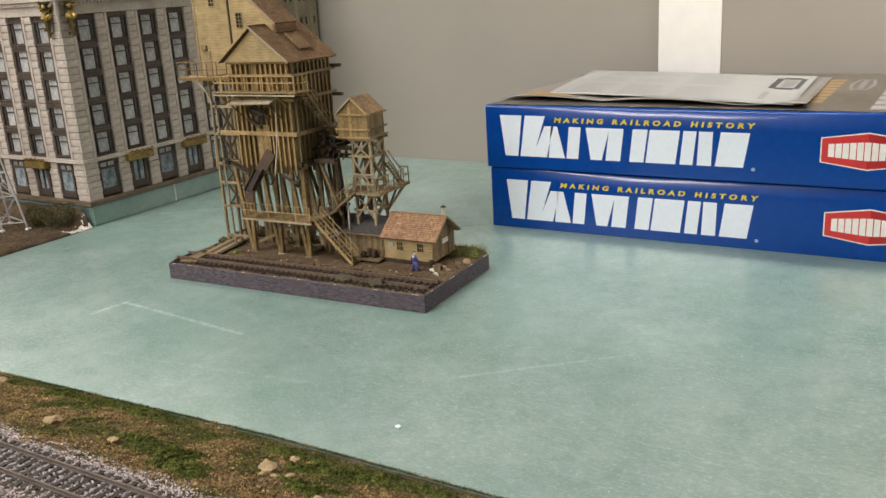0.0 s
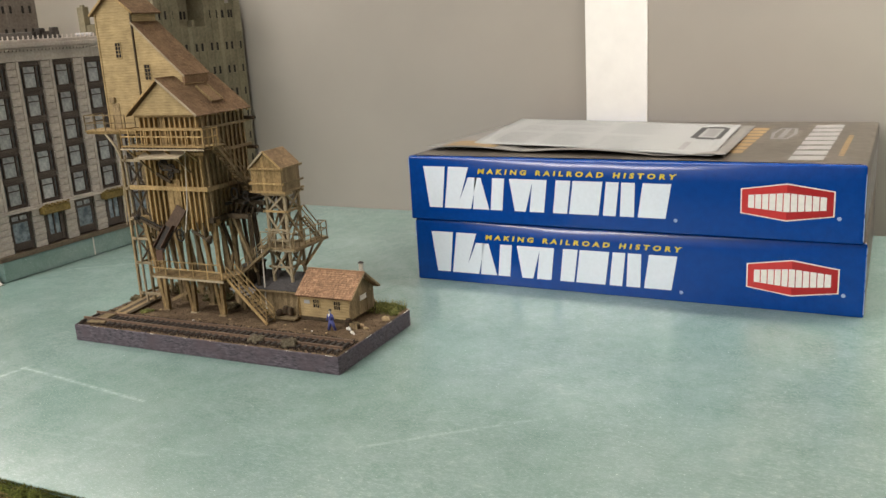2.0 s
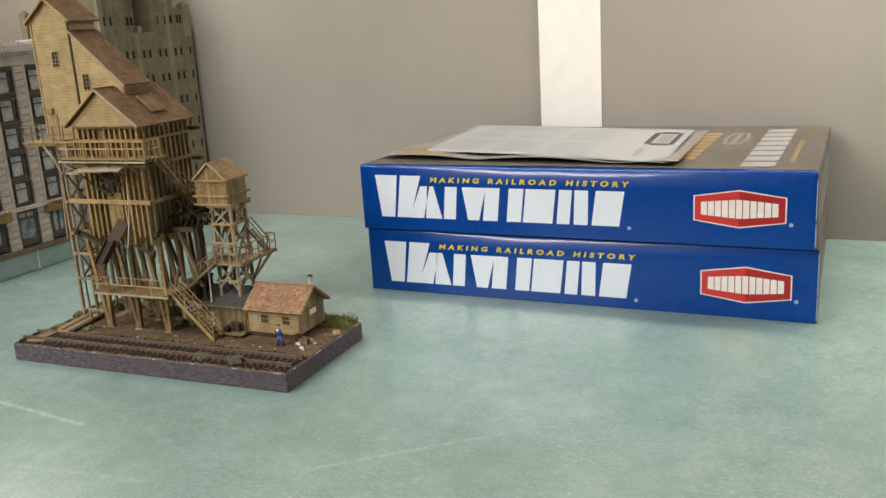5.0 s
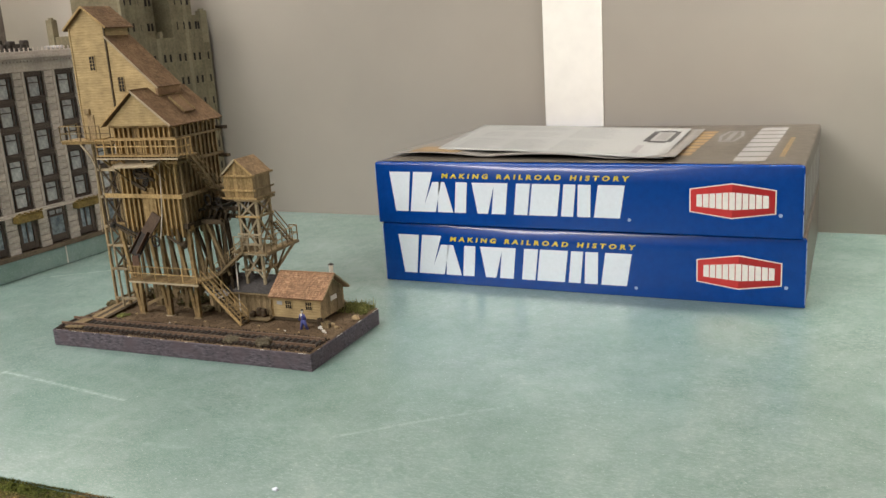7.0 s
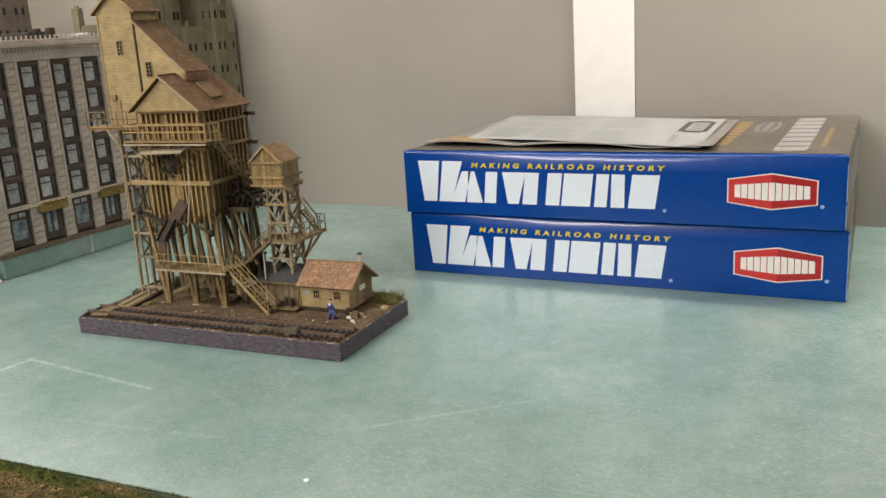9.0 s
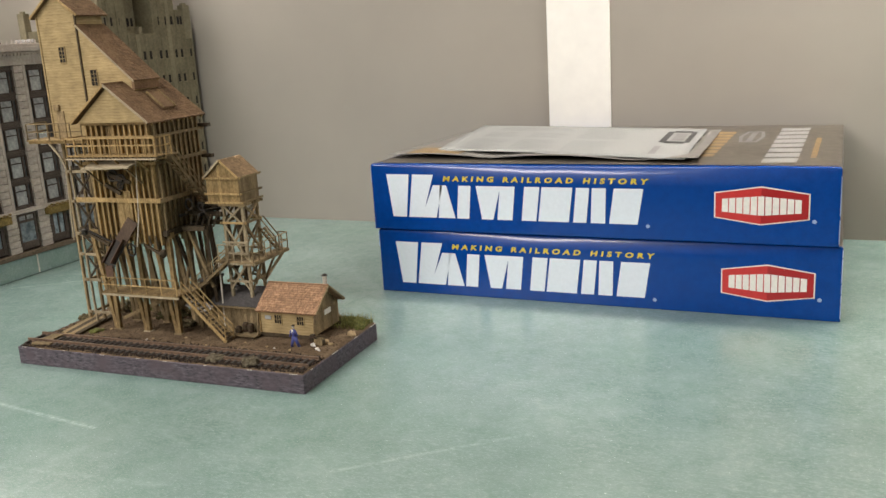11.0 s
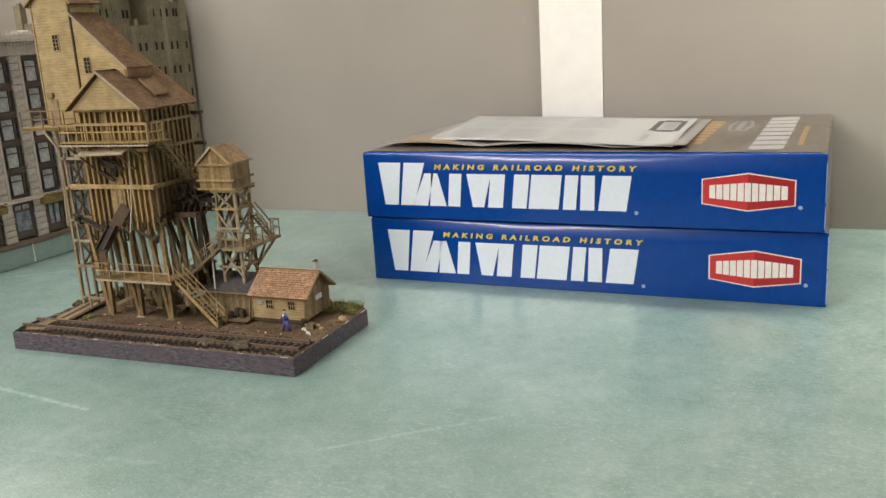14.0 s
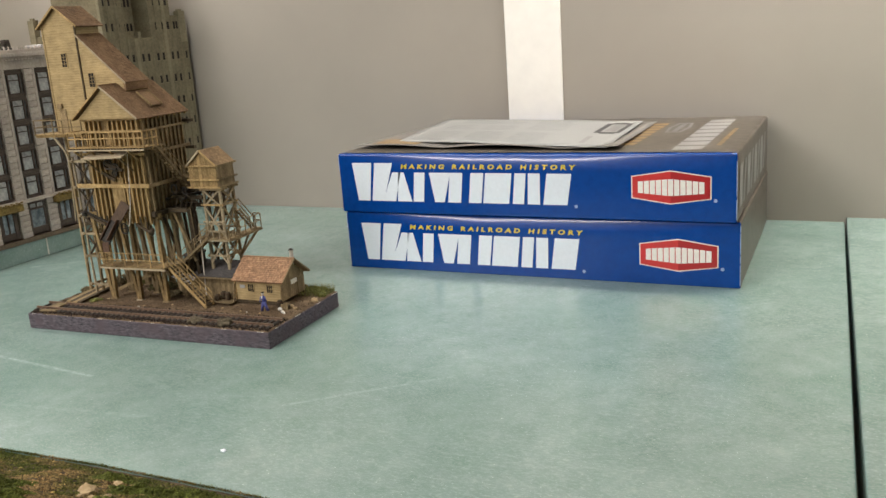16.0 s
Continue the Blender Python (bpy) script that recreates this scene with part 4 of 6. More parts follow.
# roof clutter
for cx, cy, w_, h_ in ((-0.078, 0.172, 0.0075, 0.012), (-0.056, 0.176, 0.007, 0.0125)):
    bm = bmesh.new()
    box(bm, (-w_, -0.006, 0), (w_, 0.006, 0.007), 0.0008)
    rod(bm, (-0.003, 0, 0.007), (-0.003, 0, 0.016), 0.0042, 10)
    box(bm, (-w_ * 0.8, -0.005, 0.0125), (w_ * 0.5, 0.005, 0.0125 + h_ * 0.5), 0.0012)
    part("roof_vent", bm, DARK_STEEL, office).location = (cx, cy, OH - 0.004)
part("roof_house", box(bmesh.new(), (-0.29, 0.165, OH - 0.006), (-0.087, 0.21, OH + 0.0105), 0.0008), DARK_STEEL, office)
part("roof_pipe", rod(bmesh.new(), (-0.045, 0.2, OH + 0.003), (-0.012, 0.2, OH + 0.003), 0.0022, 8), LATTICE, office)


# ---- tall model buildings ----
def tower_block(m, wx, wy, h, base_mat, pier_mat, rows, row0, step, label, faces, crown):
    t = thing("model_tower_building", m, label, "model building")
    bm = box(bmesh.new(), (-wx + 0.001, 0.001, 0), (-0.001, wy - 0.001, h - (0.0 if crown else 0.03)))
    part("core", bm, base_mat, t)
    wmesh = mesh_of(box(bmesh.new(), (-0.0012, 0, 0), (0.0002, 0.0046, 0.0118)), "window", WINDOW_BLACK)
    smesh = mesh_of(box(bmesh.new(), (-0.0004, -0.0005, -0.0012), (0.0011, 0.0051, 0)), "sill", pier_mat)
    for front in faces:
        length = wx if front else wy
        n = int(length / 0.0167)
        p = length / n
        for k in range(n + 1):
            broad = k % 4 == 0
            pw = 0.008 if broad else 0.0050
            c = min(max(k * p, pw / 2), length - pw / 2)
            top = h if broad else h - 0.018
            if crown:
                top = h - 0.001 * (k % 2)
                if not front:
                    top = h + (0.15 if c < 0.049 or 0.104 < c < 0.152 else 0.034 if c > 0.155 else -0.001)
            bm = bmesh.new()
            if front:
                box(bm, (-c - pw / 2, 0, 0), (-c + pw / 2, 0.006, top), 0.0005)
                if broad and not crown:
                    box(bm, (-c - pw / 3, 0.001, top), (-c + pw / 3, 0.005, top + 0.006), 0.0005)
            else:
                box(bm, (-0.006, c - pw / 2, 0), (0, c + pw / 2, top), 0.0005)
                if broad and not crown:
                    box(bm, (-0.005, c - pw / 3, top), (-0.001, c + pw / 3, top + 0.006), 0.0005)
            part("pier", bm, pier_mat if broad else base_mat, t)
            if k == n:
                continue
            for r in range(rows):
                z = row0 + r * step
                y = k * p + p / 2 - 0.0023 + (0.0022 if k % 2 == 0 else -0.0022)
                for me, nm in ((wmesh, "window"), (smesh, "sill")):
                    o = new(nm, me)
                    o.parent = t
                    if front:
                        o.matrix_local = Matrix.Translation((-y, 0.001, z)) @ pose(0, 0, 0, 0, 0, -90) @ Matrix.Translation((0, -0.0046, 0))
                    else:
                        o.matrix_local = Matrix.Translation((-0.001, y, z))
    # stepped upper storeys
    if not crown:
        part("upper_storey", box(bmesh.new(), (-wx + 0.02, 0.02, h - 0.03), (-0.02, wy - 0.02, h + 0.09), 0.001), base_mat, t)
        return t
    for lo, hi in (((-0.100, 0.0012, h - 0.004), (-0.0012, 0.049, h + 0.15)), ((-0.100, 0.104, h - 0.004), (-0.0012, 0.154, h + 0.15)), ((-0.0995, 0.049, h - 0.004), (-0.034, 0.104, h + 0.15)),
                   ((-0.155, 0.155, h - 0.002), (-0.0012, wy - 0.001, h + 0.034)), ((-0.155, 0.002, h - 0.002), (-0.101, 0.15, h + 0.012))):
        part("upper_storey", box(bmesh.new(), lo, hi, 0.0008), base_mat, t)
    for lo, hi in (((-0.010, 0.1715, h - 0.01), (0.0012, 0.1865, h + 0.0405)), ((-0.156, -0.001, h - 0.01), (-0.143, 0.010, h + 0.038)), ((-0.012, 0.076, h), (-0.002, 0.082, h + 0.010))):
        bm = box(bmesh.new(), lo, hi, 0.0006)
        box(bm, (lo[0] + 0.003, lo[1] + 0.003, hi[2]), (hi[0] - 0.003, hi[1] - 0.003, hi[2] + 0.003), 0.0005)
        part("pylon", bm, pier_mat, t)
    for x_, y, z in ((-0.0006, 0.021, h + 0.012), (-0.0006, 0.035, h + 0.012), (-0.0006, 0.118, h + 0.012), (-0.0006, 0.133, h + 0.012), (-0.0006, 0.021, h + 0.05), (-0.0006, 0.035, h + 0.05),
                     (-0.0006, 0.118, h + 0.05), (-0.0006, 0.133, h + 0.05), (-0.0338, 0.058, h + 0.012), (-0.0338, 0.070, h + 0.012), (-0.0338, 0.088, h + 0.012), (-0.0338, 0.058, h + 0.05),
                     (-0.0338, 0.070, h + 0.05), (-0.0338, 0.088, h + 0.05), (-0.001, 0.160, h + 0.012), (-0.001, 0.1665, h + 0.012), (-0.0338, 0.080, h + 0.012), (-0.0338, 0.096, h + 0.012), (-0.0338, 0.080, h + 0.05), (-0.0338, 0.096, h + 0.05),
                     (-0.0006, 0.009, h + 0.012), (-0.0006, 0.145, h + 0.012), (-0.0006, 0.009, h + 0.05), (-0.0006, 0.145, h + 0.05)):
        o = new("window", wmesh)
        o.parent, o.location = t, (x_, y - 0.0023, z)
    return t


tower_block(Matrix.Translation((-0.486, 0.131, 0.0268)), 0.16, 0.188, 0.268, OLIVE, OLIVE_LIGHT, 7, 0.012, 0.0365, "tall olive-grey model tower with stepped crenellated top", (False, True), True)
tower_block(Matrix.Translation((-0.819, 0.09, 0.0268)), 0.20, 0.11, 0.42, GREY_TOWER, GREY_TOWER, 10, 0.018, 0.036, "tall grey-brown model tower behind the roof", (False, True), False)


# ---- ground beside the office building ----
def ground_sheet(name, x0, x1, y0, y1, nx, ny, fn, z0, material, label, category):
    bm = bmesh.new()
    g = [[bm.verts.new((x0 + (x1 - x0) * i / nx, y0 + (y1 - y0) * j / ny, fn(x0 + (x1 - x0) * i / nx, y0 + (y1 - y0) * j / ny))) for i in range(nx + 1)] for j in range(ny + 1)]
    for j in range(ny):
        for i in range(nx):
            bm.faces.new((g[j][i], g[j][i + 1], g[j + 1][i + 1], g[j + 1][i]))
    rim = [e for e in bm.edges if e.is_boundary]
    r = bmesh.ops.extrude_edge_only(bm, edges=rim)
    for v in [q for q in r["geom"] if isinstance(q, bmesh.types.BMVert)]:
        v.co.z = z0
    bmesh.ops.recalc_face_normals(bm, faces=bm.faces[:])
    ob = part(name, bm, material, None, "", True)
    return tagged(ob, label, category, kind="structure")


def yard_z(x, y):
    base = 0.0035 + 0.0015 * noise.noise(Vector((x * 30, y * 30, 2)))
    bank = max(0.0, min(1.0, (y + 0.212) / 0.034))
    side = max(0.0, min(1.0, (-0.4838 - x) / 0.016))
    edge = side if y > -0.214 else 1.0
    return base * max(edge, 0.25) + 0.0215 * bank * bank * side + 0.001 * noise.noise(Vector((x * 120, y * 120, 5)))


ground_sheet("ground", -1.3, -0.4800, -0.518, -0.1795, 160, 90, yard_z, 0.0002, EARTH, "dark brown earth yard beside the model building", "ground")
rg = np.random.default_rng(4)
pts = np.stack([rg.uniform(-0.75, -0.4808, 9000), rg.uniform(-0.45, -0.181, 9000)], -1)
pts = np.array([(x, y, yard_z(x, y) + 0.0002) for x, y in pts])
ob = new("earth_grains", grains("earth_grains", pts, rg.uniform(0.0004, 0.0012, len(pts)), GRAIN_EARTH, 3))
tagged(ob, "loose brown earth and cinders on the yard", "earth", kind="stuff")


def smear(x0, x1, y0, y1, step):
    """A thin uneven skin of plaster that follows the bank, with a ragged outline."""
    bm, at = bmesh.new(), {}
    nx, ny = int((x1 - x0) / step), int((y1 - y0) / step)
    def vert(i, j):
        if (i, j) not in at:
            x, y = x0 + i * step, y0 + j * step
            at[i, j] = bm.verts.new((x, y, yard_z(x, y) + 0.0006 + 0.0009 * abs(noise.noise(Vector((x * 300, y * 300, 1))))))
        return at[i, j]
    for i in range(nx):
        for j in range(ny):
            x, y = x0 + i * step, y0 + j * step
            edge = (x1 - x) / (x1 - x0)
            if edge < 0.30 + 0.6 * noise.noise(Vector((x * 130, y * 130, 9))) + 0.25 * noise.noise(Vector((x * 420, y * 420, 2))):
                bm.faces.new((vert(i, j), vert(i + 1, j), vert(i + 1, j + 1), vert(i, j + 1)))
    r = bmesh.ops.extrude_edge_only(bm, edges=[e for e in bm.edges if e.is_boundary])
    for v in [q for q in r["geom"] if isinstance(q, bmesh.types.BMVert)]:
        v.co.z -= 0.0015
    bmesh.ops.recalc_face_normals(bm, faces=bm.faces[:])
    return bm


tagged(part("plaster_patch", smear(-0.506, -0.4806, -0.217, -0.1797, 0.0009), PLASTER, None, "", True), "rough white plaster smeared on the corner of the bank", "plaster")


def shrub(x, y, z, r, h, material, label, seed, n=500, category="shrub"):
    t = thing("shrub", Matrix.Translation((x, y, z)), label, category, "shrubs")
    g = np.random.default_rng(seed)
    bm = bmesh.new()
    tips = []
    for k in range(9):
        a, s = g.uniform(0, 6.28), g.uniform(0.3, 0.9)
        tip = Vector((math.cos(a) * r * s, math.sin(a) * r * s, h * g.uniform(0.5, 0.95)))
        rod(bm, (0, 0, -0.001), tip, 0.0005, 4, 0.0002)
        tips.append(tip)
    part("stems", bm, TWIG, t)
    d = g.normal(size=(n, 3))
    d /= np.linalg.norm(d, axis=1)[:, None]
    k = g.uniform(0.35, 1.0, n) ** 0.5
    lob = 1 + 0.35 * np.sin(d[:, 0] * 5 + seed) * np.cos(d[:, 1] * 4 + seed)
    p = d * (k * lob)[:, None] * (r, r, h * 0.5) + (0, 0, h * 0.52)
    p[:, 2] = np.maximum(p[:, 2], 0.0004)
    o = new("foliage", grains("foliage", p, g.uniform(0.0005, 0.0013, n), material, seed))
    o.parent = t
    return t


shrub(-0.549, -0.212, 0.0035, 0.0165, 0.028, LEAF, "dark green bush in front of the model building", 11, 900)
shrub(-0.512, -0.202, 0.0045, 0.0195, 0.031, LEAF, "dark green bush in front of the model building", 12, 1100)
shrub(-0.535, -0.205, 0.004, 0.008, 0.012, TWIG, "dry brown bush in front of the model building", 13, 300)

# lattice tower
LATF = (Vector((-0.549, -0.225, 0)), Vector((-0.605, -0.212, 0)), Vector((-0.618, -0.262, 0)), Vector((-0.574, -0.245, 0)))
LATC, HT = Vector((-0.5925, -0.236, 0)), 0.16
lat = thing("lattice_tower", Matrix.Translation((LATC.x, LATC.y, 0.0035)), "pale grey steel lattice tower with spread legs", "lattice tower")


def leg_at(k, z):
    q = z / HT
    foot = LATF[k % 4] - LATC
    return foot * (1 - 0.86 * q) + Vector((0, 0, z))


for k in range(4):
    part("leg", beam(bmesh.new(), leg_at(k, 0), leg_at(k, HT), 0.0020), LATTICE, lat)
    f_ = leg_at(k, 0)
    part("foot", box(bmesh.new(), (f_.x - 0.0028, f_.y - 0.0028, -0.002), (f_.x + 0.0028, f_.y + 0.0028, 0.0024), 0.0004), PLASTER, lat)
lv = [0.010, 0.044, 0.074, 0.102, 0.128, 0.15]
for i, z in enumerate(lv):
    for k in range(4):
        part("girt", beam(bmesh.new(), leg_at(k, z), leg_at(k + 1, z), 0.0014), LATTICE, lat)
        if i + 1 < len(lv):
            a_, b_ = (k, k + 1) if (i + k) % 2 else (k + 1, k)
            part("brace", beam(bmesh.new(), leg_at(a_, z), leg_at(b_, lv[i + 1]), 0.0010), LATTICE, lat)

# ---- railway bank in front ----
def foam_front(x):
    return -0.5310 + 0.04538 * (np.minimum(x, 0.10) + 0.484)


def bank_z(x, y):
    prof = [(-1.05, 0.030), (-0.74, 0.034), (-0.70, 0.0445), (-0.629, 0.0445), (-0.614, 0.038), (-0.575, 0.0235), (-0.535, 0.0085), (-0.5165, 0.0001), (-0.5095, -0.0012), (-0.5045, -0.004)]
    s = -0.5072 - float(foam_front(max(x, -0.484))) if y > -0.62 else 0.0
    z = float(np.interp(y + s * (y + 0.62) / 0.11, [p[0] for p in prof], [p[1] for p in prof]))
    slope = 1.0 if -0.628 < y < -0.52 else 0.25
    return z + slope * (0.0022 * noise.noise(Vector((x * 28, y * 28, 1))) + 0.0016 * noise.noise(Vector((x * 90, y * 90, 4))) + 0.0008 * noise.noise(Vector((x * 260, y * 260, 7))))


ground_sheet("railway_bank", -1.2, 1.2, -1.05, -0.5000, 420, 130, bank_z, -0.055, EARTH, "earth railway bank along the edge of the foam board", "ground")
g = np.random.default_rng(21)


def scatter(n, x0, x1, y0, y1, keep, lift):
    x, y = g.uniform(x0, x1, n), g.uniform(y0, y1, n)
    k = keep(x, y, g.uniform(0, 1, n))
    return np.array([(a, b, bank_z(a, b) + lift) for a, b in zip(x[k], y[k])])


def ballast_edge(x):
    return -0.6245 + 0.003 * np.sin(x * 40 + 2.5) + 0.002 * np.sin(x * 97 + 1)


P_ = scatter(115000, -0.34, 0.36, -0.635, -0.509, lambda x, y, r: (y > ballast_edge(x) - 0.005 * r) & (y < foam_front(x)), 0.0002)
ob = new("turf", grains("turf", P_, g.uniform(0.0003, 0.0008, len(P_)) * (1 + 0.9 * g.uniform(0, 1, len(P_)) ** 6), TURF, 22))
tagged(ob, "green and brown scenic turf on the railway bank", "turf", kind="stuff")
ex = g.uniform(-0.34, 0.36, 9000)
ey = foam_front(ex) + np.abs(g.normal(0, 0.0011, 9000)) - 0.0009
P_ = np.stack([ex, ey, g.uniform(-0.0012, 0.0001, 9000)], -1)
ob = new("turf", grains("turf", P_, g.uniform(0.0002, 0.0005, 9000), TURF, 24))
tagged(ob, "fine turf dust along the edge of the foam board", "turf", kind="stuff")
P_ = scatter(60000, -0.34, 0.30, -0.705, -0.610, lambda x, y, r: (y < ballast_edge(x) + 0.010 * r * r), 0.0002)
crib = np.abs(P_[:, 1] + 0.6497) < 0.0165
P_[crib, 2] += np.where(np.abs((P_[crib, 0] + 0.45) / 0.0062 - np.round((P_[crib, 0] + 0.45) / 0.0062)) > 0.27, 0.0011, 0.0)
ob = new("ballast", grains("ballast", P_, g.uniform(0.00042, 0.00078, len(P_)), BALLAST, 23))
tagged(ob, "pale grey track ballast", "ballast", kind="stuff")
rngr = random.Random(12)
for rx, ry, r in ((0.001, -0.590, 0.0056), (0.154, -0.564, 0.0056), (0.169, -0.564, 0.0028), (0.157, -0.573, 0.0020), (0.163, -0.570, 0.0018), (0.061, -0.593, 0.0032), (-0.124, -0.545, 0.0050), (0.147, -0.535, 0.0030), (0.207, -0.586, 0.0030)):
    tagged(part("rock", lump(bmesh.new(), (rx, ry, bank_z(rx, ry) + r * 0.2), r, rngr), STONE_ROCK), "tan rock lying on the railway bank", "rock", "rocks on the bank")
# mats of green moss
def moss(x, y, r, seed, n=3400):
    g2 = np.random.default_rng(seed)
    a, d = g2.uniform(0, 6.283, n), np.sqrt(g2.uniform(0, 1, n))
    edge = r * (1 + 0.3 * np.sin(3 * a + seed) + 0.2 * np.sin(5 * a + 2 * seed))
    px, py = x + np.cos(a) * d * edge * 1.25, y + np.sin(a) * d * edge * 0.62
    py = np.minimum(py, foam_front(px) - 0.0004)
    up = (1 - d ** 2) * g2.uniform(0.2, 1.0, n) * (0.0046 + 0.0022 * np.sin(px * 400 + seed) * np.cos(py * 420))
    p = np.array([(q, w, bank_z(q, w) + u) for q, w, u in zip(px, py, up)])
    o = new("moss", grains("moss", p, g2.uniform(0.0003, 0.0010, n), MOSS, seed))
    return tagged(o, "low mat of green scenic moss on the bank", "moss", kind="stuff")


for k, (sx, sy, r) in enumerate(((0.172, -0.540, 0.019), (0.203, -0.530, 0.017), (0.100, -0.586, 0.021), (0.075, -0.580, 0.015), (-0.075, -0.528, 0.018), (-0.035, -0.524, 0.017), (0.005, -0.522, 0.013),
                                 (0.228, -0.524, 0.012), (0.128, -0.600, 0.015), (-0.125, -0.532, 0.013), (0.19, -0.575, 0.014), (0.135, -0.527, 0.013))):
    moss(sx, sy, r, 40 + k)


def rail_bar(bm, x0, x1, y, z, h=0.0022, k=1.0):
    """A flat-bottomed rail: foot, web and head."""
    box(bm, (x0, y - 0.0011 * k, z), (x1, y + 0.0011 * k, z + 0.0005))
    box(bm, (x0, y - 0.0003 * k, z + 0.0005), (x1, y + 0.0003 * k, z + h - 0.0008))
    box(bm, (x0, y - 0.00055 * k, z + h - 0.0008), (x1, y + 0.00055 * k, z + h), 0.0001)
    return bm


track = thing("model_track", Matrix.Translation((0, -0.6497, 0.0449)), "model railway track with dark ties on pale ballast", "railway track")
tie = mesh_of(box(bmesh.new(), (-0.0013, -0.0155, 0), (0.0013, 0.0155, 0.0018), 0.0002), "tie", TIE)
k = 0
while -0.45 + k * 0.0062 < 0.6:
    o = new("tie", tie)
    o.parent, o.location = track, (-0.45 + k * 0.0062, 0, -0.0006)
    k += 1
for sy in (-1, 1):
    part("rail", rail_bar(bmesh.new(), -0.45, 0.60, sy * 0.00875, 0.0011, 0.0025), RAIL, track)


# ---- the diorama: base block, track and ground ----
DIORAMA = pose(-0.222, -0.2915, 0, 0, 0, 2.6)


class Model:
    """A thing of the diorama. Places are millimetres from the block's corner: u along the track, v away from it, w up."""

    def __init__(self, name, u, v, w, label, category, group=""):
        self.o = Vector((u, v, w)) / 1000
        self.ob = thing(name, DIORAMA @ Matrix.Translation(self.o), label, category, group)

    def p(self, q):
        return Vector(q) / 1000 - self.o

    def add(self, name, bm, material, parent=None, label="", smooth=False):
        return part(name, bm, material, parent or self.ob, label, smooth)

    def bar(self, name, a, b, w, h=None, material=None, up=(0, 0, 1), parent=None):
        return self.add(name, beam(bmesh.new(), self.p(a), self.p(b), w / 1000, (h or w) / 1000, up), material or WOOD, parent)

    def block(self, name, lo, hi, material=None, bevel=0.0, parent=None, label=""):
        return self.add(name, box(bmesh.new(), self.p(lo), self.p(hi), bevel / 1000), material or WOOD, parent, label)

    def tube(self, name, a, b, r, material, n=8, r2=None, parent=None):
        return self.add(name, rod(bmesh.new(), self.p(a), self.p(b), r / 1000, n, None if r2 is None else r2 / 1000), material, parent)

    def fence(self, pts, height, spacing, rails=(1.0, 0.5), material=None, size=0.8):
        """Posts and rails along a line of places."""
        material = material or WOOD_LIGHT
        for a, b in zip(pts, pts[1:]):
            a, b = Vector(a), Vector(b)
            n = max(1, round((b - a).length / spacing))
            for k in range(n + 1):
                q = a.lerp(b, k / n)
                self.bar("post", q, q + Vector((0, 0, height)), size, size, material)
            for r in rails:
                z = Vector((0, 0, height * r))
                self.bar("rail", a + z, b + z, size, size, material)


base = Model("diorama_block", 150, 65, 0, "purple-grey painted wooden block carrying the model coal mine scene", "diorama base")
bm = box(bmesh.new(), base.p((0, 0, 0)), base.p((301, 131, 16.5)), 0.0006)
base.add("block", bm, PURPLE)
re_ = random.Random(17)
u = 6.0
while u < 295:
    wd = re_.uniform(0.6, 6) * re_.uniform(0.4, 1.6)
    base.block("chipped_edge", (u, -0.08, 16.30 + re_.uniform(0, 0.2)), (min(u + wd, 299), 0.25, 16.62), PALE_CORD)
    u += wd + re_.uniform(4, 42)
for v in (12, 47, 88, 118):
    base.block("chipped_edge", (300.7, v, 16.25), (301.1, v + re_.uniform(3, 12), 16.62), PLASTER)


def soil_z(u, v):
    """Height of the diorama's ground in millimetres."""
    z = 18.2 + 0.9 * noise.noise(Vector((u * 0.05, v * 0.05, 3))) + 0.45 * noise.noise(Vector((u * 0.2, v * 0.2, 8)))
    k = min(u - 0.5, 300.5 - u, v - 0.5, 130.5 - v)
    z -= 1.6 * max(0.0, 1 - k / 4.0)
    if v < 36:
        z = min(z, 17.6)
    if u < 20 and v < 60:
        z -= 1.0
    return z


bm = bmesh.new()
NX, NY = 150, 66
gv = [[bm.verts.new(base.p((0.6 + 299.8 * i / NX, 0.6 + 129.8 * j / NY, soil_z(0.6 + 299.8 * i / NX, 0.6 + 129.8 * j / NY)))) for i in range(NX + 1)] for j in range(NY + 1)]
for j in range(NY):
    for i in range(NX):
        bm.faces.new((gv[j][i], gv[j][i + 1], gv[j + 1][i + 1], gv[j + 1][i]))
r = bmesh.ops.extrude_edge_only(bm, edges=[e for e in bm.edges if e.is_boundary])
for v in [q for q in r["geom"] if isinstance(q, bmesh.types.BMVert)]:
    v.co.z = 0.0164
bmesh.ops.recalc_face_normals(bm, faces=bm.faces[:])
base.add("soil", bm, SOIL, None, "dusty dark brown modelled earth", True)
gg = np.random.default_rng(31)
uv = np.concatenate([np.stack([gg.uniform(2, 299, 9000), gg.uniform(2, 129, 9000)], -1), np.stack([gg.uniform(1.5, 299.5, 9000), gg.uniform(1.2, 36, 9000)], -1)])
pp = np.array([base.p((u, v, soil_z(u, v) + 0.15 + (gg.uniform(0, 0.9) if v < 38 else gg.uniform(0, 0.5)))) for u, v in uv])
near = (uv[:, 1] < 38)
o = tagged(new("loose_earth", grains("loose_earth", pp[~near], gg.uniform(0.0002, 0.00055, (~near).sum()), GRAIN_EARTH, 32)), "loose dark earth", kind="stuff")
o.parent = base.ob
o = tagged(new("cinder_ballast", grains("cinder_ballast", pp[near], gg.uniform(0.0003, 0.0010, near.sum()), GRAIN_CINDER, 33)), "dark cinders between the ties", kind="stuff")
o.parent = base.ob

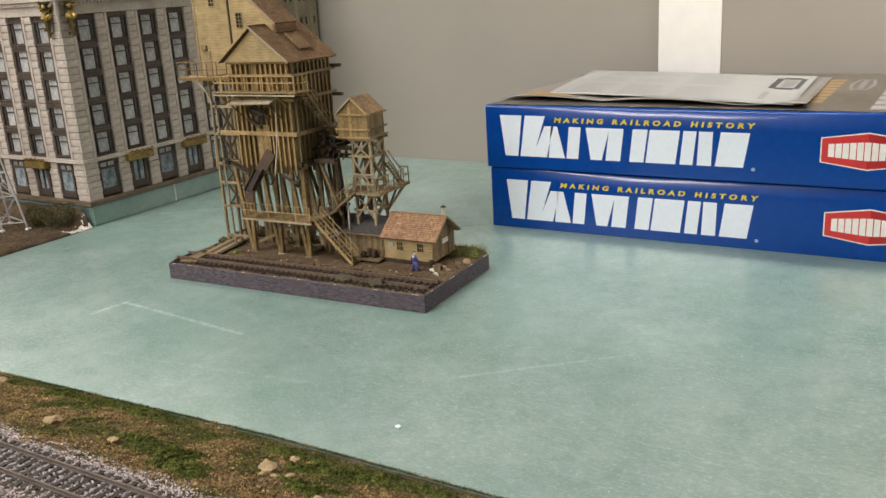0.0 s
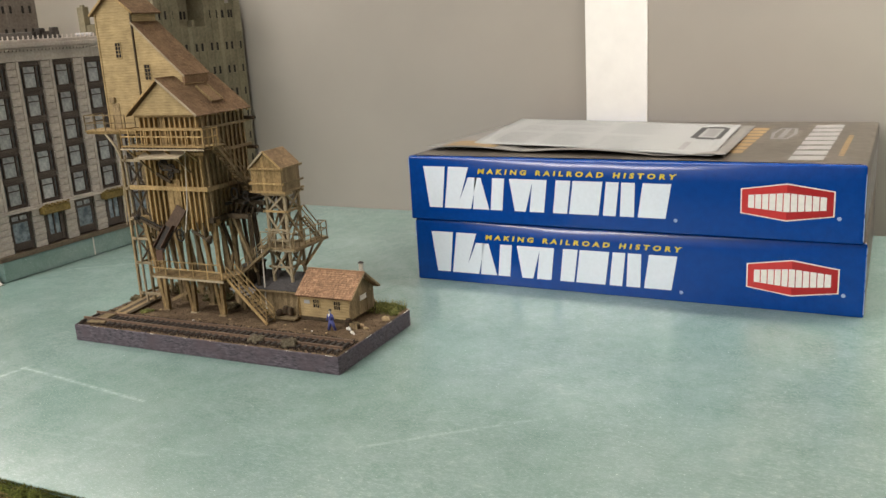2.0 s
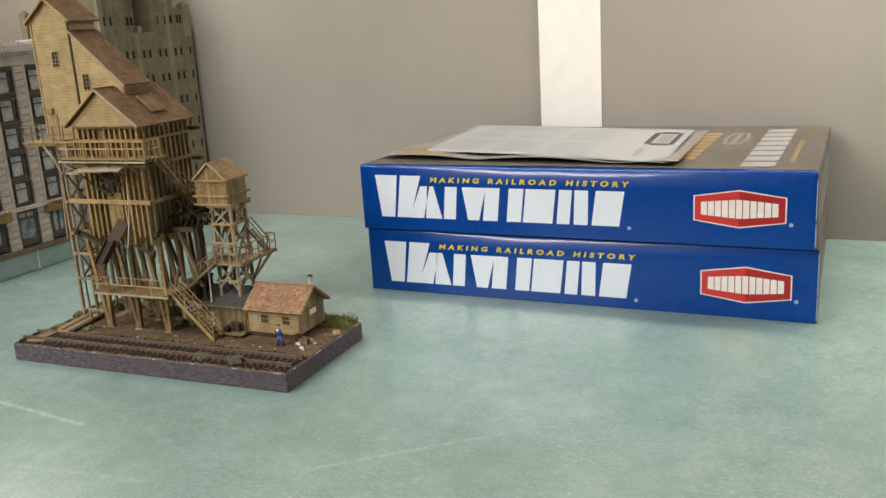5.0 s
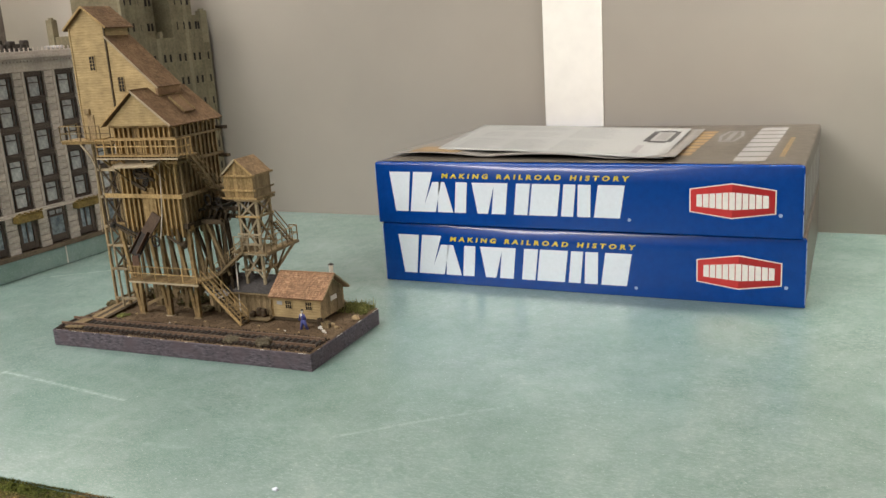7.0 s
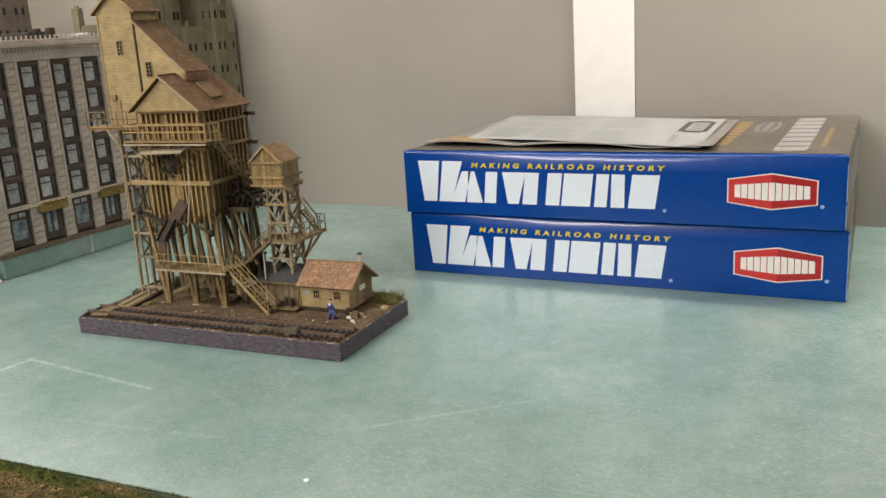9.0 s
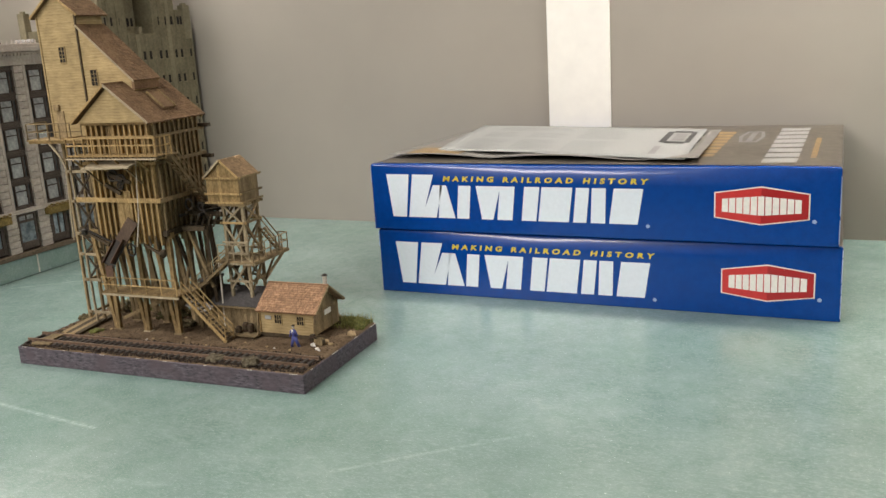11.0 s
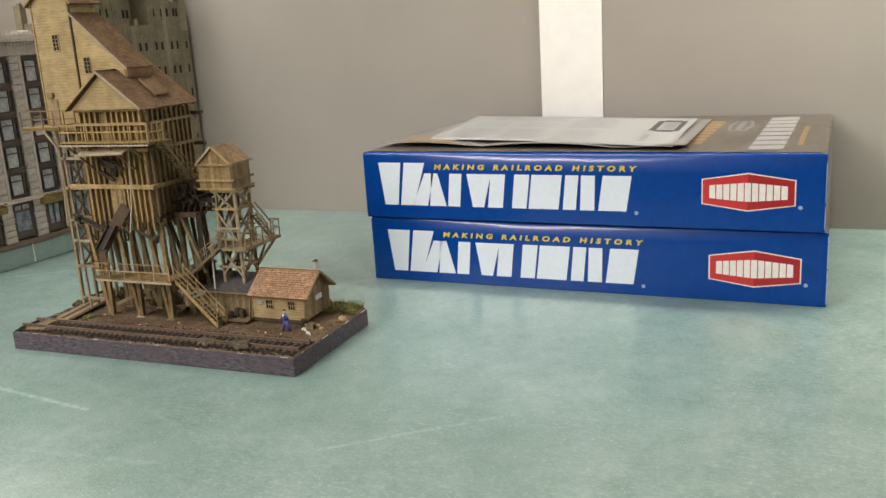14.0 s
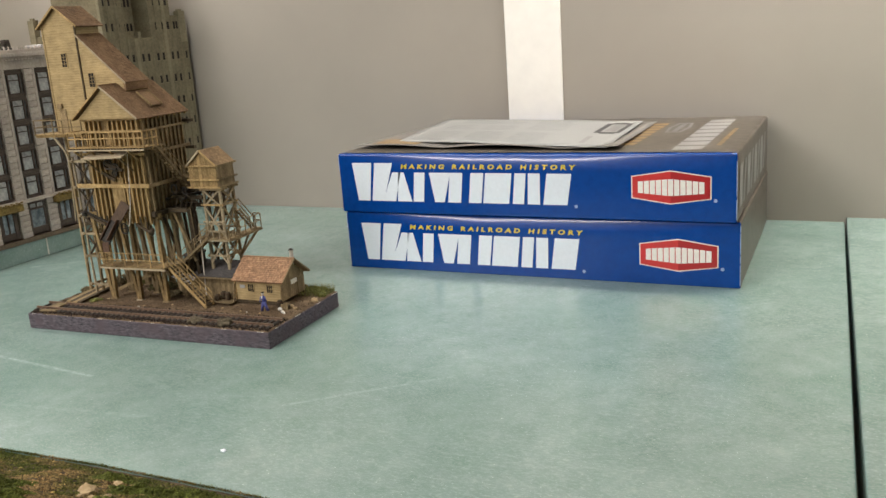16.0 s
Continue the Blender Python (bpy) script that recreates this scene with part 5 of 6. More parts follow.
dtrack = Model("diorama_track", 150, 20, 17, "rusty model track half buried in dark cinders", "railway track")
tie2 = mesh_of(box(bmesh.new(), (-0.0013, -0.0150, 0), (0.0013, 0.0150, 0.0016), 0.0002), "tie", TIE)
for k in range(46):
    o = new("tie", tie2)
    o.parent = dtrack.ob
    o.matrix_local = Matrix.Translation(dtrack.p((5 + k * 6.45, 20 + 0.5 * math.sin(k * 2.1), 17.7))) @ pose(0, 0, 0, 0, 0, 2 * math.sin(k * 1.7))
for v in (11.6, 28.4):
    bm = bmesh.new()
    a, b = dtrack.p((2, v, 18.6)), dtrack.p((299, v, 18.6))
    rail_bar(bm, a.x, b.x, a.y, a.z, 0.0026, 1.45)
    dtrack.add("rail", bm, RAIL_RUST)

walkway = Model("plank_walkway", 22, 60, 18, "brown timber plank walkway leading away from the track", "walkway")
for k in range(4):
    a = 14 + k * 5.6
    walkway.bar("plank", (a + 11 - k * 0.4, 32, 20.4), (a + 1, 91, 20.2), 5.2, 1.6, WOOD_DARK if k % 2 else WOOD_GREY)
for v in (40, 60, 82):
    walkway.bar("bearer", (10, v, 18.9), (40, v, 18.9), 2.4, 1.6, WOOD_DARK)
crossing = Model("timber_crossing", 16, 17, 18, "weathered timber boards laid between the rails", "boards")
for k in range(4):
    crossing.bar("plank", (18 + k * 3.1, 13.2, 20.0), (18 + k * 3.1, 27, 20.0), 2.9, 1.4, WOOD_GREY)
crossing.bar("plank", (26, 31, 20.0), (39, 31, 20.0), 3.0, 1.6, WOOD)
crossing.bar("plank", (14, 5.5, 19.0), (34, 7.5, 19.0), 5.0, 1.4, WOOD_GREY)

# ---- coal tower ----
mine = Model("coal_tower_model", 100, 87, 18.5, "weathered wooden coal loading tower model on braced legs", "coal tower")
G = 18.5
# legs: three bents in each of three rows
for v, wood in ((60, WOOD_BROWN), (87, WOOD_GREY), (113, WOOD_GREY)):
    for u in (66, 101, 136):
        mine.bar("leg", (u + 0.5, v, G), (u + 1.5, v, 112), 3.5, 3.8, wood)
        mine.bar("raking_leg", (u - 2.2, v, G), (u - 15, v, 110), 2.9, 3.6, wood)
        mine.block("footing", (u - 5, v - 3, G - 1.5), (u + 4, v + 3, G + 0.6), PALE_TRIM if (v == 60 and u == 101) else WOOD_GREY, 0.4)
# rear sills, braces and legs go dark: shade under the bin as colour
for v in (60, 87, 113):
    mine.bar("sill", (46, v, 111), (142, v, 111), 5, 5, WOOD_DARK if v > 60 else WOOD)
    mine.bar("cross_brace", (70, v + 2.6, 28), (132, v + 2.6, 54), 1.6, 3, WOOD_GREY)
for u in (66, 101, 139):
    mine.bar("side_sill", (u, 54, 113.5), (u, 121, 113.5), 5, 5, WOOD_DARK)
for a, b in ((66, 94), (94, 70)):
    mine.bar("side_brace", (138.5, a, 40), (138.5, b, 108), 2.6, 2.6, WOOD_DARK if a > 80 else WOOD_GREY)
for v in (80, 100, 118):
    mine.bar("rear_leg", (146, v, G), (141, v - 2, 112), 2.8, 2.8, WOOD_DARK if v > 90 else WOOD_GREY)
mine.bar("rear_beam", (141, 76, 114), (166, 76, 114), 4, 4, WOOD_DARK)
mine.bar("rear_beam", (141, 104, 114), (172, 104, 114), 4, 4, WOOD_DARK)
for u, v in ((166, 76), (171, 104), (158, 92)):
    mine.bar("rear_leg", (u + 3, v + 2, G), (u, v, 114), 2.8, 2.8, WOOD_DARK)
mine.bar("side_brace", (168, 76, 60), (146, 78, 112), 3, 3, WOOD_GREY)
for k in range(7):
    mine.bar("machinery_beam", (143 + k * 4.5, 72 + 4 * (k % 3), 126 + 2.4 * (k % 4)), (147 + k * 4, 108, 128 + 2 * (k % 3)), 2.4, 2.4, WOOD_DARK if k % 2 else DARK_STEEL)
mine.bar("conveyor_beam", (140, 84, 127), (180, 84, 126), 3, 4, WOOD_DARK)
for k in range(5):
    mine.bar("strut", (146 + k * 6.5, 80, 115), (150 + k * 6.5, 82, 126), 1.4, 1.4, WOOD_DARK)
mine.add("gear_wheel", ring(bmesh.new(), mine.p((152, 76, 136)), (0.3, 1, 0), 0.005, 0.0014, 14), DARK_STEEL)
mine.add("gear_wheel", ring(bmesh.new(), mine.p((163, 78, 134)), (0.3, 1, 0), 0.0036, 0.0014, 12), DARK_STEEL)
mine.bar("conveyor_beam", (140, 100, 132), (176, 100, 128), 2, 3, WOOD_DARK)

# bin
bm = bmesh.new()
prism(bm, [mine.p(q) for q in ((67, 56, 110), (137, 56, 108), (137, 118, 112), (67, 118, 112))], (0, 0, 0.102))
# dark core: the shade between the boards is in its colour
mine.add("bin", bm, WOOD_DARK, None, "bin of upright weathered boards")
rw = random.Random(9)
for k in range(24):
    u = 67 + 70 * (k + 0.5) / 24
    mine.bar("board", (u, 55.8, 106 + rw.uniform(-2.5, 3)), (u, 55.8, 212), 2.6, 0.7, WOOD_BROWN if k % 3 else WOOD, (0, 1, 0))
for k in range(12):
    u = 68.5 + k * 6.1
    if k in (4,):
        continue
    mine.bar("stud", (u, 54.0, 105 + rw.uniform(-3, 3)), (u, 54.0, 212), 1.6, 3.2, WOOD_LIGHT if k % 4 == 1 else WOOD, (0, 1, 0))
for k in range(21):
    v = 56 + 62 * (k + 0.5) / 21
    mine.bar("board", (137.2, v, 108 + rw.uniform(-2, 3)), (137.2, v, 212), 2.7, 0.7, WOOD_GREY, (1, 0, 0))
for k in range(10):
    v = 58 + k * 6.5
    mine.bar("stud", (138.6, v, 106 + rw.uniform(-3, 3)), (138.6, v, 212), 1.5, 2.6, WOOD_GREY, (1, 0, 0))
for w_, l, r_, th in ((143.5, 46, 141, 4.0), (176.5, 60, 141, 3.0), (199.5, 60, 142, 2.4), (211.5, 64, 141, 2.2)):
    mine.bar("waler", (l, 52.2, w_), (r_, 52.2, w_), 1.8, th)
    mine.bar("waler", (140.6, 52, w_), (140.6, 124, w_), 1.8, th, WOOD_GREY)
for w_ in (202, 173.5, 143):
    mine.block("beam_end", (136, 119, w_ - 1.6), (150, 123, w_ + 1.6), WOOD_DARK)
for w_ in (143.5, 176.5, 199.5):
    mine.bar("waler", (64.6, 52, w_), (64.6, 122, w_), 1.8, 3.2, WOOD_GREY)
mine.block("chute_door", (92, 52.4, 110), (108, 55, 152), WOOD)

# main roof
RV0, RV1 = 46.5, 126
bm = bmesh.new()
prism(bm, [mine.p((u, RV0 + 3, w_)) for u, w_ in ((63, 212.5), (139.5, 212.5), (100.5, 242.5))], (0, (RV1 - RV0 - 6) / 1000, 0))
mine.add("gable", bm, WOOD_SIDING, None, "pale board gable")
rs = random.Random(2)
for e, name in ((143, "roof_slope"), (58.5, "roof_slope")):
    bm = shingles(bmesh.new(), mine.p((e, RV0, 211.5 if e > 100 else 212.8)), mine.p((e, RV1, 211.5 if e > 100 else 212.8)), mine.p((100.5, RV0, 245.5)), mine.p((100.5, RV1, 245.5)), 17, 42, rs, 0.0006)
    mine.add(name, bm, SHINGLE_BROWN, None, "brown shingled roof slope")
    mine.bar("bargeboard", (e, RV0 - 0.3, 212.0 if e > 100 else 213.0), (100.5, RV0 - 0.3, 245.2), 1.0, 1.8, PALE_TRIM if e > 100 else WOOD)
for k in range(9):
    v = 52 + k * 8.6
    mine.bar("rafter_end", (134, v, 214.5), (143.5, v, 210), 1.4, 2.0, WOOD)
mine.block("ridge_cap", (99.3, RV0, 245.2), (101.7, 71, 246.8), SHINGLE_BROWN)
# hatch on the slope
hatch = mine.bar("hatch", (119, 88, 234.5), (134, 88, 221.5), 15, 2.4, SHINGLE_BROWN, (0.6, 0, 0.8))
for v in (80, 96):
    mine.bar("batten", (118, v, 236.2), (135, v, 222.4), 1.4, 1.8, WOOD_BROWN, (0.6, 0, 0.8))

# hoist tower behind the roof
TV0, TV1 = 73, 106
bm = bmesh.new()
prism(bm, [mine.p((u, TV0, w_)) for u, w_ in ((11.5, 196), (56, 196), (56, 308), (33.5, 325), (11.5, 308))], (0, (TV1 - TV0) / 1000, 0))
mine.add("hoist_tower", bm, WOOD_SIDING, None, "tall pale board hoist tower")
for u in (16, 34, 52):
    for v in (TV0 + 3, TV1 - 3):
        mine.bar("shaft_post", (u, v, G), (u, v, 197), 2.4, 2.4, WOOD_GREY)
for u in (11.5, 56):
    mine.bar("corner_board", (u, TV0 - 0.2, 196), (u, TV0 - 0.2, 309), 1.6, 1.2, WOOD_DARK if u > 30 else WOOD_SIDING, (0, 1, 0))
for e in (6.5, 61):
    bm = shingles(bmesh.new(), mine.p((e, TV0 - 3, 305.5)), mine.p((e, TV1 + 3, 305.5)), mine.p((33.5, TV0 - 3, 327)), mine.p((33.5, TV1 + 3, 327)), 13, 20, rs, 0.0006)
    mine.add("roof_slope", bm, SHINGLE_BROWN)
    mine.bar("bargeboard", (e, TV0 - 3.2, 305.6), (33.5, TV0 - 3.2, 326.7), 1.0, 1.8, WOOD)
# sloping gallery from the hoist tower down to the roof
bm = bmesh.new()
prism(bm, [mine.p((u, TV0 + 0.5, w_)) for u, w_ in ((56, 222), (60, 222), (110.5, 238), (110.5, 247), (56, 295.5))], (0, (TV1 - TV0 - 2) / 1000, 0))
mine.add("gallery", bm, WOOD_SIDING, None, "pale board sloping gallery")
bm = shingles(bmesh.new(), mine.p((112.5, TV0 - 1.5, 246.8)), mine.p((112.5, TV1 + 2, 246.8)), mine.p((55.5, TV0 - 1.5, 298)), mine.p((55.5, TV1 + 2, 298)), 26, 20, rs, 0.0006)
mine.add("roof_slope", bm, SHINGLE_BROWN)
mine.bar("bargeboard", (113, TV0 - 1.7, 246.0), (56, TV0 - 1.7, 297.2), 0.9, 1.5, PALE_TRIM)
mine.block("gallery_end", (109, TV0, 239), (111.8, TV1, 247), SHINGLE_BROWN)


def model_window(mod, u, v, w_, wd, ht, cols, rows):
    f = bmesh.new()
    box(f, mod.p((u - 0.7, v - 0.7, w_ - 0.7)), mod.p((u + wd + 0.7, v + 0.5, w_)))
    box(f, mod.p((u - 0.7, v - 0.7, w_ + ht)), mod.p((u + wd + 0.7, v + 0.5, w_ + ht + 0.7)))
    box(f, mod.p((u - 0.7, v - 0.7, w_)), mod.p((u, v + 0.5, w_ + ht)))
    box(f, mod.p((u + wd, v - 0.7, w_)), mod.p((u + wd + 0.7, v + 0.5, w_ + ht)))
    for c in range(1, cols):
        box(f, mod.p((u + wd * c / cols - 0.22, v - 0.5, w_)), mod.p((u + wd * c / cols + 0.22, v + 0.5, w_ + ht)))
    for r_ in range(1, rows):
        box(f, mod.p((u, v - 0.45, w_ + ht * r_ / rows - 0.22)), mod.p((u + wd, v + 0.5, w_ + ht * r_ / rows + 0.22)))
    win = mod.add("window", f, WOOD_SIDING)
    mod.block("pane", (u, v - 0.25, w_), (u + wd, v - 0.12, w_ + ht), WINDOW_BLACK, 0, win)


model_window(mine, 32, TV0, 265.5, 6.6, 13.5, 2, 4)
model_window(mine, 64.6, TV0 + 0.5, 243.8, 6.8, 13.8, 2, 4)
mine.block("door", (17.5, TV0 - 0.7, 197), (26.5, TV0 + 0.2, 222), WOOD_GREY)
mine.block("door_hood", (16.5, TV0 - 2.5, 222.5), (23, TV0 + 0.2, 228), WOOD_GREY, 0.5)

# left platform by the hoist tower
for k in range(7):
    mine.bar("deck_board", (-8, 59 + k * 3.4, 196.8), (58, 59 + k * 3.4, 196.8), 3.1, 1.2)
mine.bar("deck_beam", (-8, 60, 195), (60, 60, 195), 1.6, 2.4)
mine.bar("deck_beam", (-8, 80, 195), (60, 80, 195), 1.6, 2.4)
mine.fence([(58, 58, 197), (-7, 58, 197), (-7, 82, 197)], 15, 12, (1.0, 0.5), WOOD_GREY)
mine.bar("bracket", (15, 60, 195), (27, 60, 181), 1.5, 1.8, PALE_TRIM)
mine.bar("bracket", (27, 60, 181.5), (31.5, 60, 171), 1.5, 1.6, PALE_TRIM)
mine.tube("drain_pipe", (31.3, 60, 172), (29, 58, 104), 0.6, PALE_TRIM, 6)

# front balcony
for k in range(24):
    u = 58 + k * 4.1
    mine.bar("deck_board", (u, 37.5, 184.6), (u, 55, 184.6), 3.3, 0.8)
mine.bar("deck_beam", (57, 36.4, 182.6), (155, 36.4, 182.6), 1.0, 1.3, PALE_TRIM)
# joists coloured dark for the shade under the balcony
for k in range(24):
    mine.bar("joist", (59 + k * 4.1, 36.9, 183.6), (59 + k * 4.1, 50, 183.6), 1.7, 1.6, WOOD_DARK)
mine.bar("deck_beam", (57, 50, 182.2), (155, 50, 182.2), 1.6, 2.4)
mine.fence([(57.5, 38, 184), (154, 38, 184)], 16.5, 9.6, (1.0, 0.62, 0.08), None, 1.1)
mine.fence([(154.5, 38, 184), (154.5, 58, 184)], 16.5, 6.5, (1.0, 0.55), None, 1.1)
mine.fence([(57.5, 38, 184), (57.5, 58, 184)], 16.5, 8, (1.0, 0.55), None, 1.1)
for k in range(4):
    mine.bar("deck_board", (141 + k * 3.6, 52, 183.6), (141 + k * 3.6, 70, 183.6), 3.2, 1.2, WOOD_GREY)
for u in (62, 84, 108, 132):
    mine.bar("bracket", (u, 39, 181.5), (u, 53.5, 170), 1.6, 1.6)

# stairs down the right wall
a, b = Vector((148, 58, 184)), Vector((148, 104, 132))
for du in (-4, 4):
    mine.bar("stringer", a + Vector((du, 0, 0)), b + Vector((du, 0, 0)), 1.2, 2.6, WOOD_GREY)
for k in range(15):
    q = a.lerp(b, (k + 0.5) / 15)
    mine.bar("tread", q + Vector((-4, 0, 0)), q + Vector((4, 0, 0)), 2.8, 0.8, WOOD_GREY)
for du in (4,):
    for k in range(5):
        q = a.lerp(b, k / 4) + Vector((du, 0, 0))
        mine.bar("post", q, q + Vector((0, 0, 13)), 0.9, 0.9, WOOD_GREY)
    mine.bar("rail", a + Vector((du, 0, 13)), b + Vector((du, 0, 13)), 0.9, 0.9, WOOD_GREY)
    mine.bar("rail", a + Vector((du, 0, 7)), b + Vector((du, 0, 7)), 0.8, 0.8, WOOD_GREY)
mine.block("landing", (140, 100, 129), (158, 122, 131), WOOD_GREY)
mine.fence([(157, 101, 131), (157, 122, 131)], 13, 7, (1.0, 0.5), WOOD_GREY)
for u in (142, 156):
    mine.bar("post", (u, 110, 113), (u, 110, 130), 2, 2, WOOD_DARK)

# canopy over the loading wheels
mine.bar("canopy", (73, 43.5, 175.8), (126, 43.5, 177.6), 18, 1.4, PALE_TRIM, (0, -0.25, 1))
for u in (76, 122):
    mine.bar("bracket", (u, 36, 175), (u + 1, 54, 158), 1.4, 1.4, WOOD_GREY)
mine.bar("wheel_beam", (88, 50, 168), (112, 50, 160), 2, 3, WOOD_DARK)
mine.bar("wheel_beam", (84, 50, 158), (100, 50, 150), 2, 3, WOOD_DARK)
for u, w_, r_ in ((94, 166, 5.0), (103, 163, 4.2), (101, 157, 3.0)):
    bm = ring(bmesh.new(), mine.p((u, 49.5, w_)), (0, 1, 0), r_ / 1000, 0.0011, 16)
    for q in range(4):
        c_, s_ = math.cos(q * math.pi / 4), math.sin(q * math.pi / 4)
        beam(bm, mine.p((u - r_ * c_, 49.5, w_ - r_ * s_)), mine.p((u + r_ * c_, 49.5, w_ + r_ * s_)), 0.0006)
    mine.add("pulley_wheel", bm, DARK_STEEL)
mine.tube("shaft", (92, 48, 162), (106, 48, 162), 0.9, DARK_STEEL)
# hoist ropes
mine.tube("rope", (125, 46, 180), (121, 44, 128), 0.45, PALE_CORD, 5)
mine.tube("rope", (121, 44, 128), (117, 42, 104), 0.55, PALE_CORD, 5)
bm = ring(bmesh.new(), mine.p((110, 42, 101)), (0.2, 1, 0), 0.0055, 0.0011, 14)
beam(bm, mine.p((105, 42, 101)), mine.p((115, 42, 101)), 0.0007)
mine.add("hand_wheel", bm, DARK_STEEL)

# loading chute
c0, c1, c2 = Vector((110, 49, 126)), Vector((100, 41, 108)), Vector((90, 33, 88))
mine.bar("chute_head", c0, c1, 11.5, 1.6, surf("worn_brown_chute", (0.07, 0.044, 0.028), (0.14, 0.09, 0.058), 700, 70, 0.7), (0.4, -0.5, 0.7))
mine.bar("chute_bed", c1, c2, 10.5, 1.0, DARK_STEEL, (0.4, -0.5, 0.7))
for s in (-1, 1):
    d_ = Vector((0.6, -0.8, 0)).normalized() * 6.4 * s
    d_ = Vector((s * 6.4, 0, 0)) if s else d_
    mine.bar("chute_side", c1 + Vector((s * 4.6, 0, 2)), c2 + Vector((s * 4.6, 0, 2)), 0.9, 6, RUST, (0.3, -0.4, 0.9))
mine.bar("chute_lip", c2, c2 + Vector((1, -1, -10)), 8, 0.8, RUST, (0, -1, 0.2))
mine.bar("chute_strut", (92, 52, 100), (60, 46, 116), 1.6, 1.6, DARK_STEEL)
mine.bar("chute_strut", (80, 48, 103), (50, 46, 118), 2.2, 2.2, WOOD_DARK)
mine.bar("chute_strut", (118, 50, 104), (138, 48, 96), 2.0, 2.0, WOOD_DARK)
mine.add("counterweight", lump(bmesh.new(), mine.p((56, 46, 115)), 0.0034, rw, 1.0), DARK_STEEL)
mine.add("counterweight", lump(bmesh.new(), mine.p((139, 48, 97)), 0.003, rw, 1.3), WOOD_DARK)
for u in (72, 80, 86, 124, 131):
    mine.bar("hanger", (u, 51, 112), (u + 2, 50, 99 + (u % 5)), 1.1, 1.1, WOOD_DARK)

# braced frame on the left side
for u, v, top in ((31, 66, 172), (54, 66, 172), (31, 90, 160), (54, 90, 160)):
    mine.bar("frame_post", (u + 3.5, v, G), (u, v, top), 1.7, 1.7, WOOD_ASH if u < 40 else WOOD_GREY)
for w_ in (31, 63, 88, 108, 139, 167):
    mine.bar("frame_girt", (26, 66, w_), (68 if w_ > 100 else 58, 66, w_), 1.4, 2.4, WOOD_ASH)
    mine.bar("frame_girt", (31, 64, w_), (31, 92, w_), 1.6, 2.4, WOOD_GREY)
for w0, w1 in ((63, 88), (88, 108), (108, 139), (139, 167)):
    mine.bar("frame_brace", (32, 66, w0), (54, 66, w1), 1.2, 1.6, WOOD_DARK)
    mine.bar("frame_brace", (54, 66, w0), (32, 66, w1), 1.2, 1.6, WOOD_DARK)

# lower walkway and stairs
for k in range(22):
    u = 72 + k * 3.9
    mine.bar("deck_board", (u, 39.5, 60.4), (u, 58, 60.4), 3.3, 1.2, WOOD_BROWN)
mine.bar("deck_beam", (70.5, 40.4, 58.6), (156, 40.4, 58.6), 1.2, 1.8, PALE_TRIM)
# shade below the walkway deck, put into the joist colour
for k in range(15):
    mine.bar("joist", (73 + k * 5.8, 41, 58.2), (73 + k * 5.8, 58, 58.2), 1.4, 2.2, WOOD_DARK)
mine.bar("deck_beam", (70.5, 56, 58.8), (156, 56, 58.8), 1.5, 2.2, WOOD_GREY)
mine.fence([(71.5, 40, 61), (155, 40, 61)], 14, 16.7)
mine.fence([(71.5, 40, 61), (71.5, 58, 61)], 14, 9)
a, b = Vector((155, 46.5, 60)), Vector((196, 46.5, 19.3))
for dv in (0, 12):
    d_ = Vector((0, dv, 0))
    mine.bar("stringer", a + d_, b + d_, 1.2, 2.6)
    for k in range(4):
        q = a.lerp(b, k / 3) + d_
        mine.bar("post", q, q + Vector((0, 0, 12.5)), 0.8)
    for h in (12.5, 6.5):
        mine.bar("rail", a + d_ + Vector((0, 0, h)), b + d_ + Vector((0, 0, h)), 0.75)
for k in range(13):
    q = a.lerp(b, (k + 0.5) / 13)
    mine.bar("tread", q, q + Vector((0, 12, 0)), 2.8, 0.8, WOOD_DARK)
for k in range(5):
    mine.bar("deck_board", (142 + k * 3.4, 56, 60.2), (142 + k * 3.4, 82, 60.2), 3.0, 1.2, WOOD_GREY)
a, b = Vector((156, 68, 60)), Vector((186, 76, 85))
for dv in (0, 10):
    d_ = Vector((0, dv, 0))
    mine.bar("stringer", a + d_, b + d_, 1.2, 2.4, WOOD_GREY)
    for k in range(5):
        q = a.lerp(b, k / 4) + d_
        mine.bar("post", q, q + Vector((0, 0, 12)), 0.8, 0.8, WOOD_GREY)
    for h in (12, 6):
        mine.bar("rail", a + d_ + Vector((0, 0, h)), b + d_ + Vector((0, 0, h)), 0.8, 0.8, WOOD_GREY)
for k in range(9):
    q = a.lerp(b, (k + 0.5) / 9)
    mine.bar("tread", q, q + Vector((0, 10, 0)), 2.6, 0.8, WOOD_GREY)
mine.bar("metal_sheet", (148, 62, 49), (168, 66, 41), 12, 0.6, LATTICE, (0.3, -0.3, 1))
for u in (146, 154):
    mine.bar("post", (u, 80, G), (u, 80, 60), 2, 2, WOOD_GREY)

# ---- small tower ----
sand = Model("sand_tower_model", 192, 97, 18.5, "small boarded tower house on braced posts beside the coal tower", "tower")
for u in (180.5, 201):
    for v in (86, 108):
        sand.bar("post", (u, v, G), (u, v, 135), 2.5, 2.5, WOOD_GREY if v > 90 else WOOD_ASH)
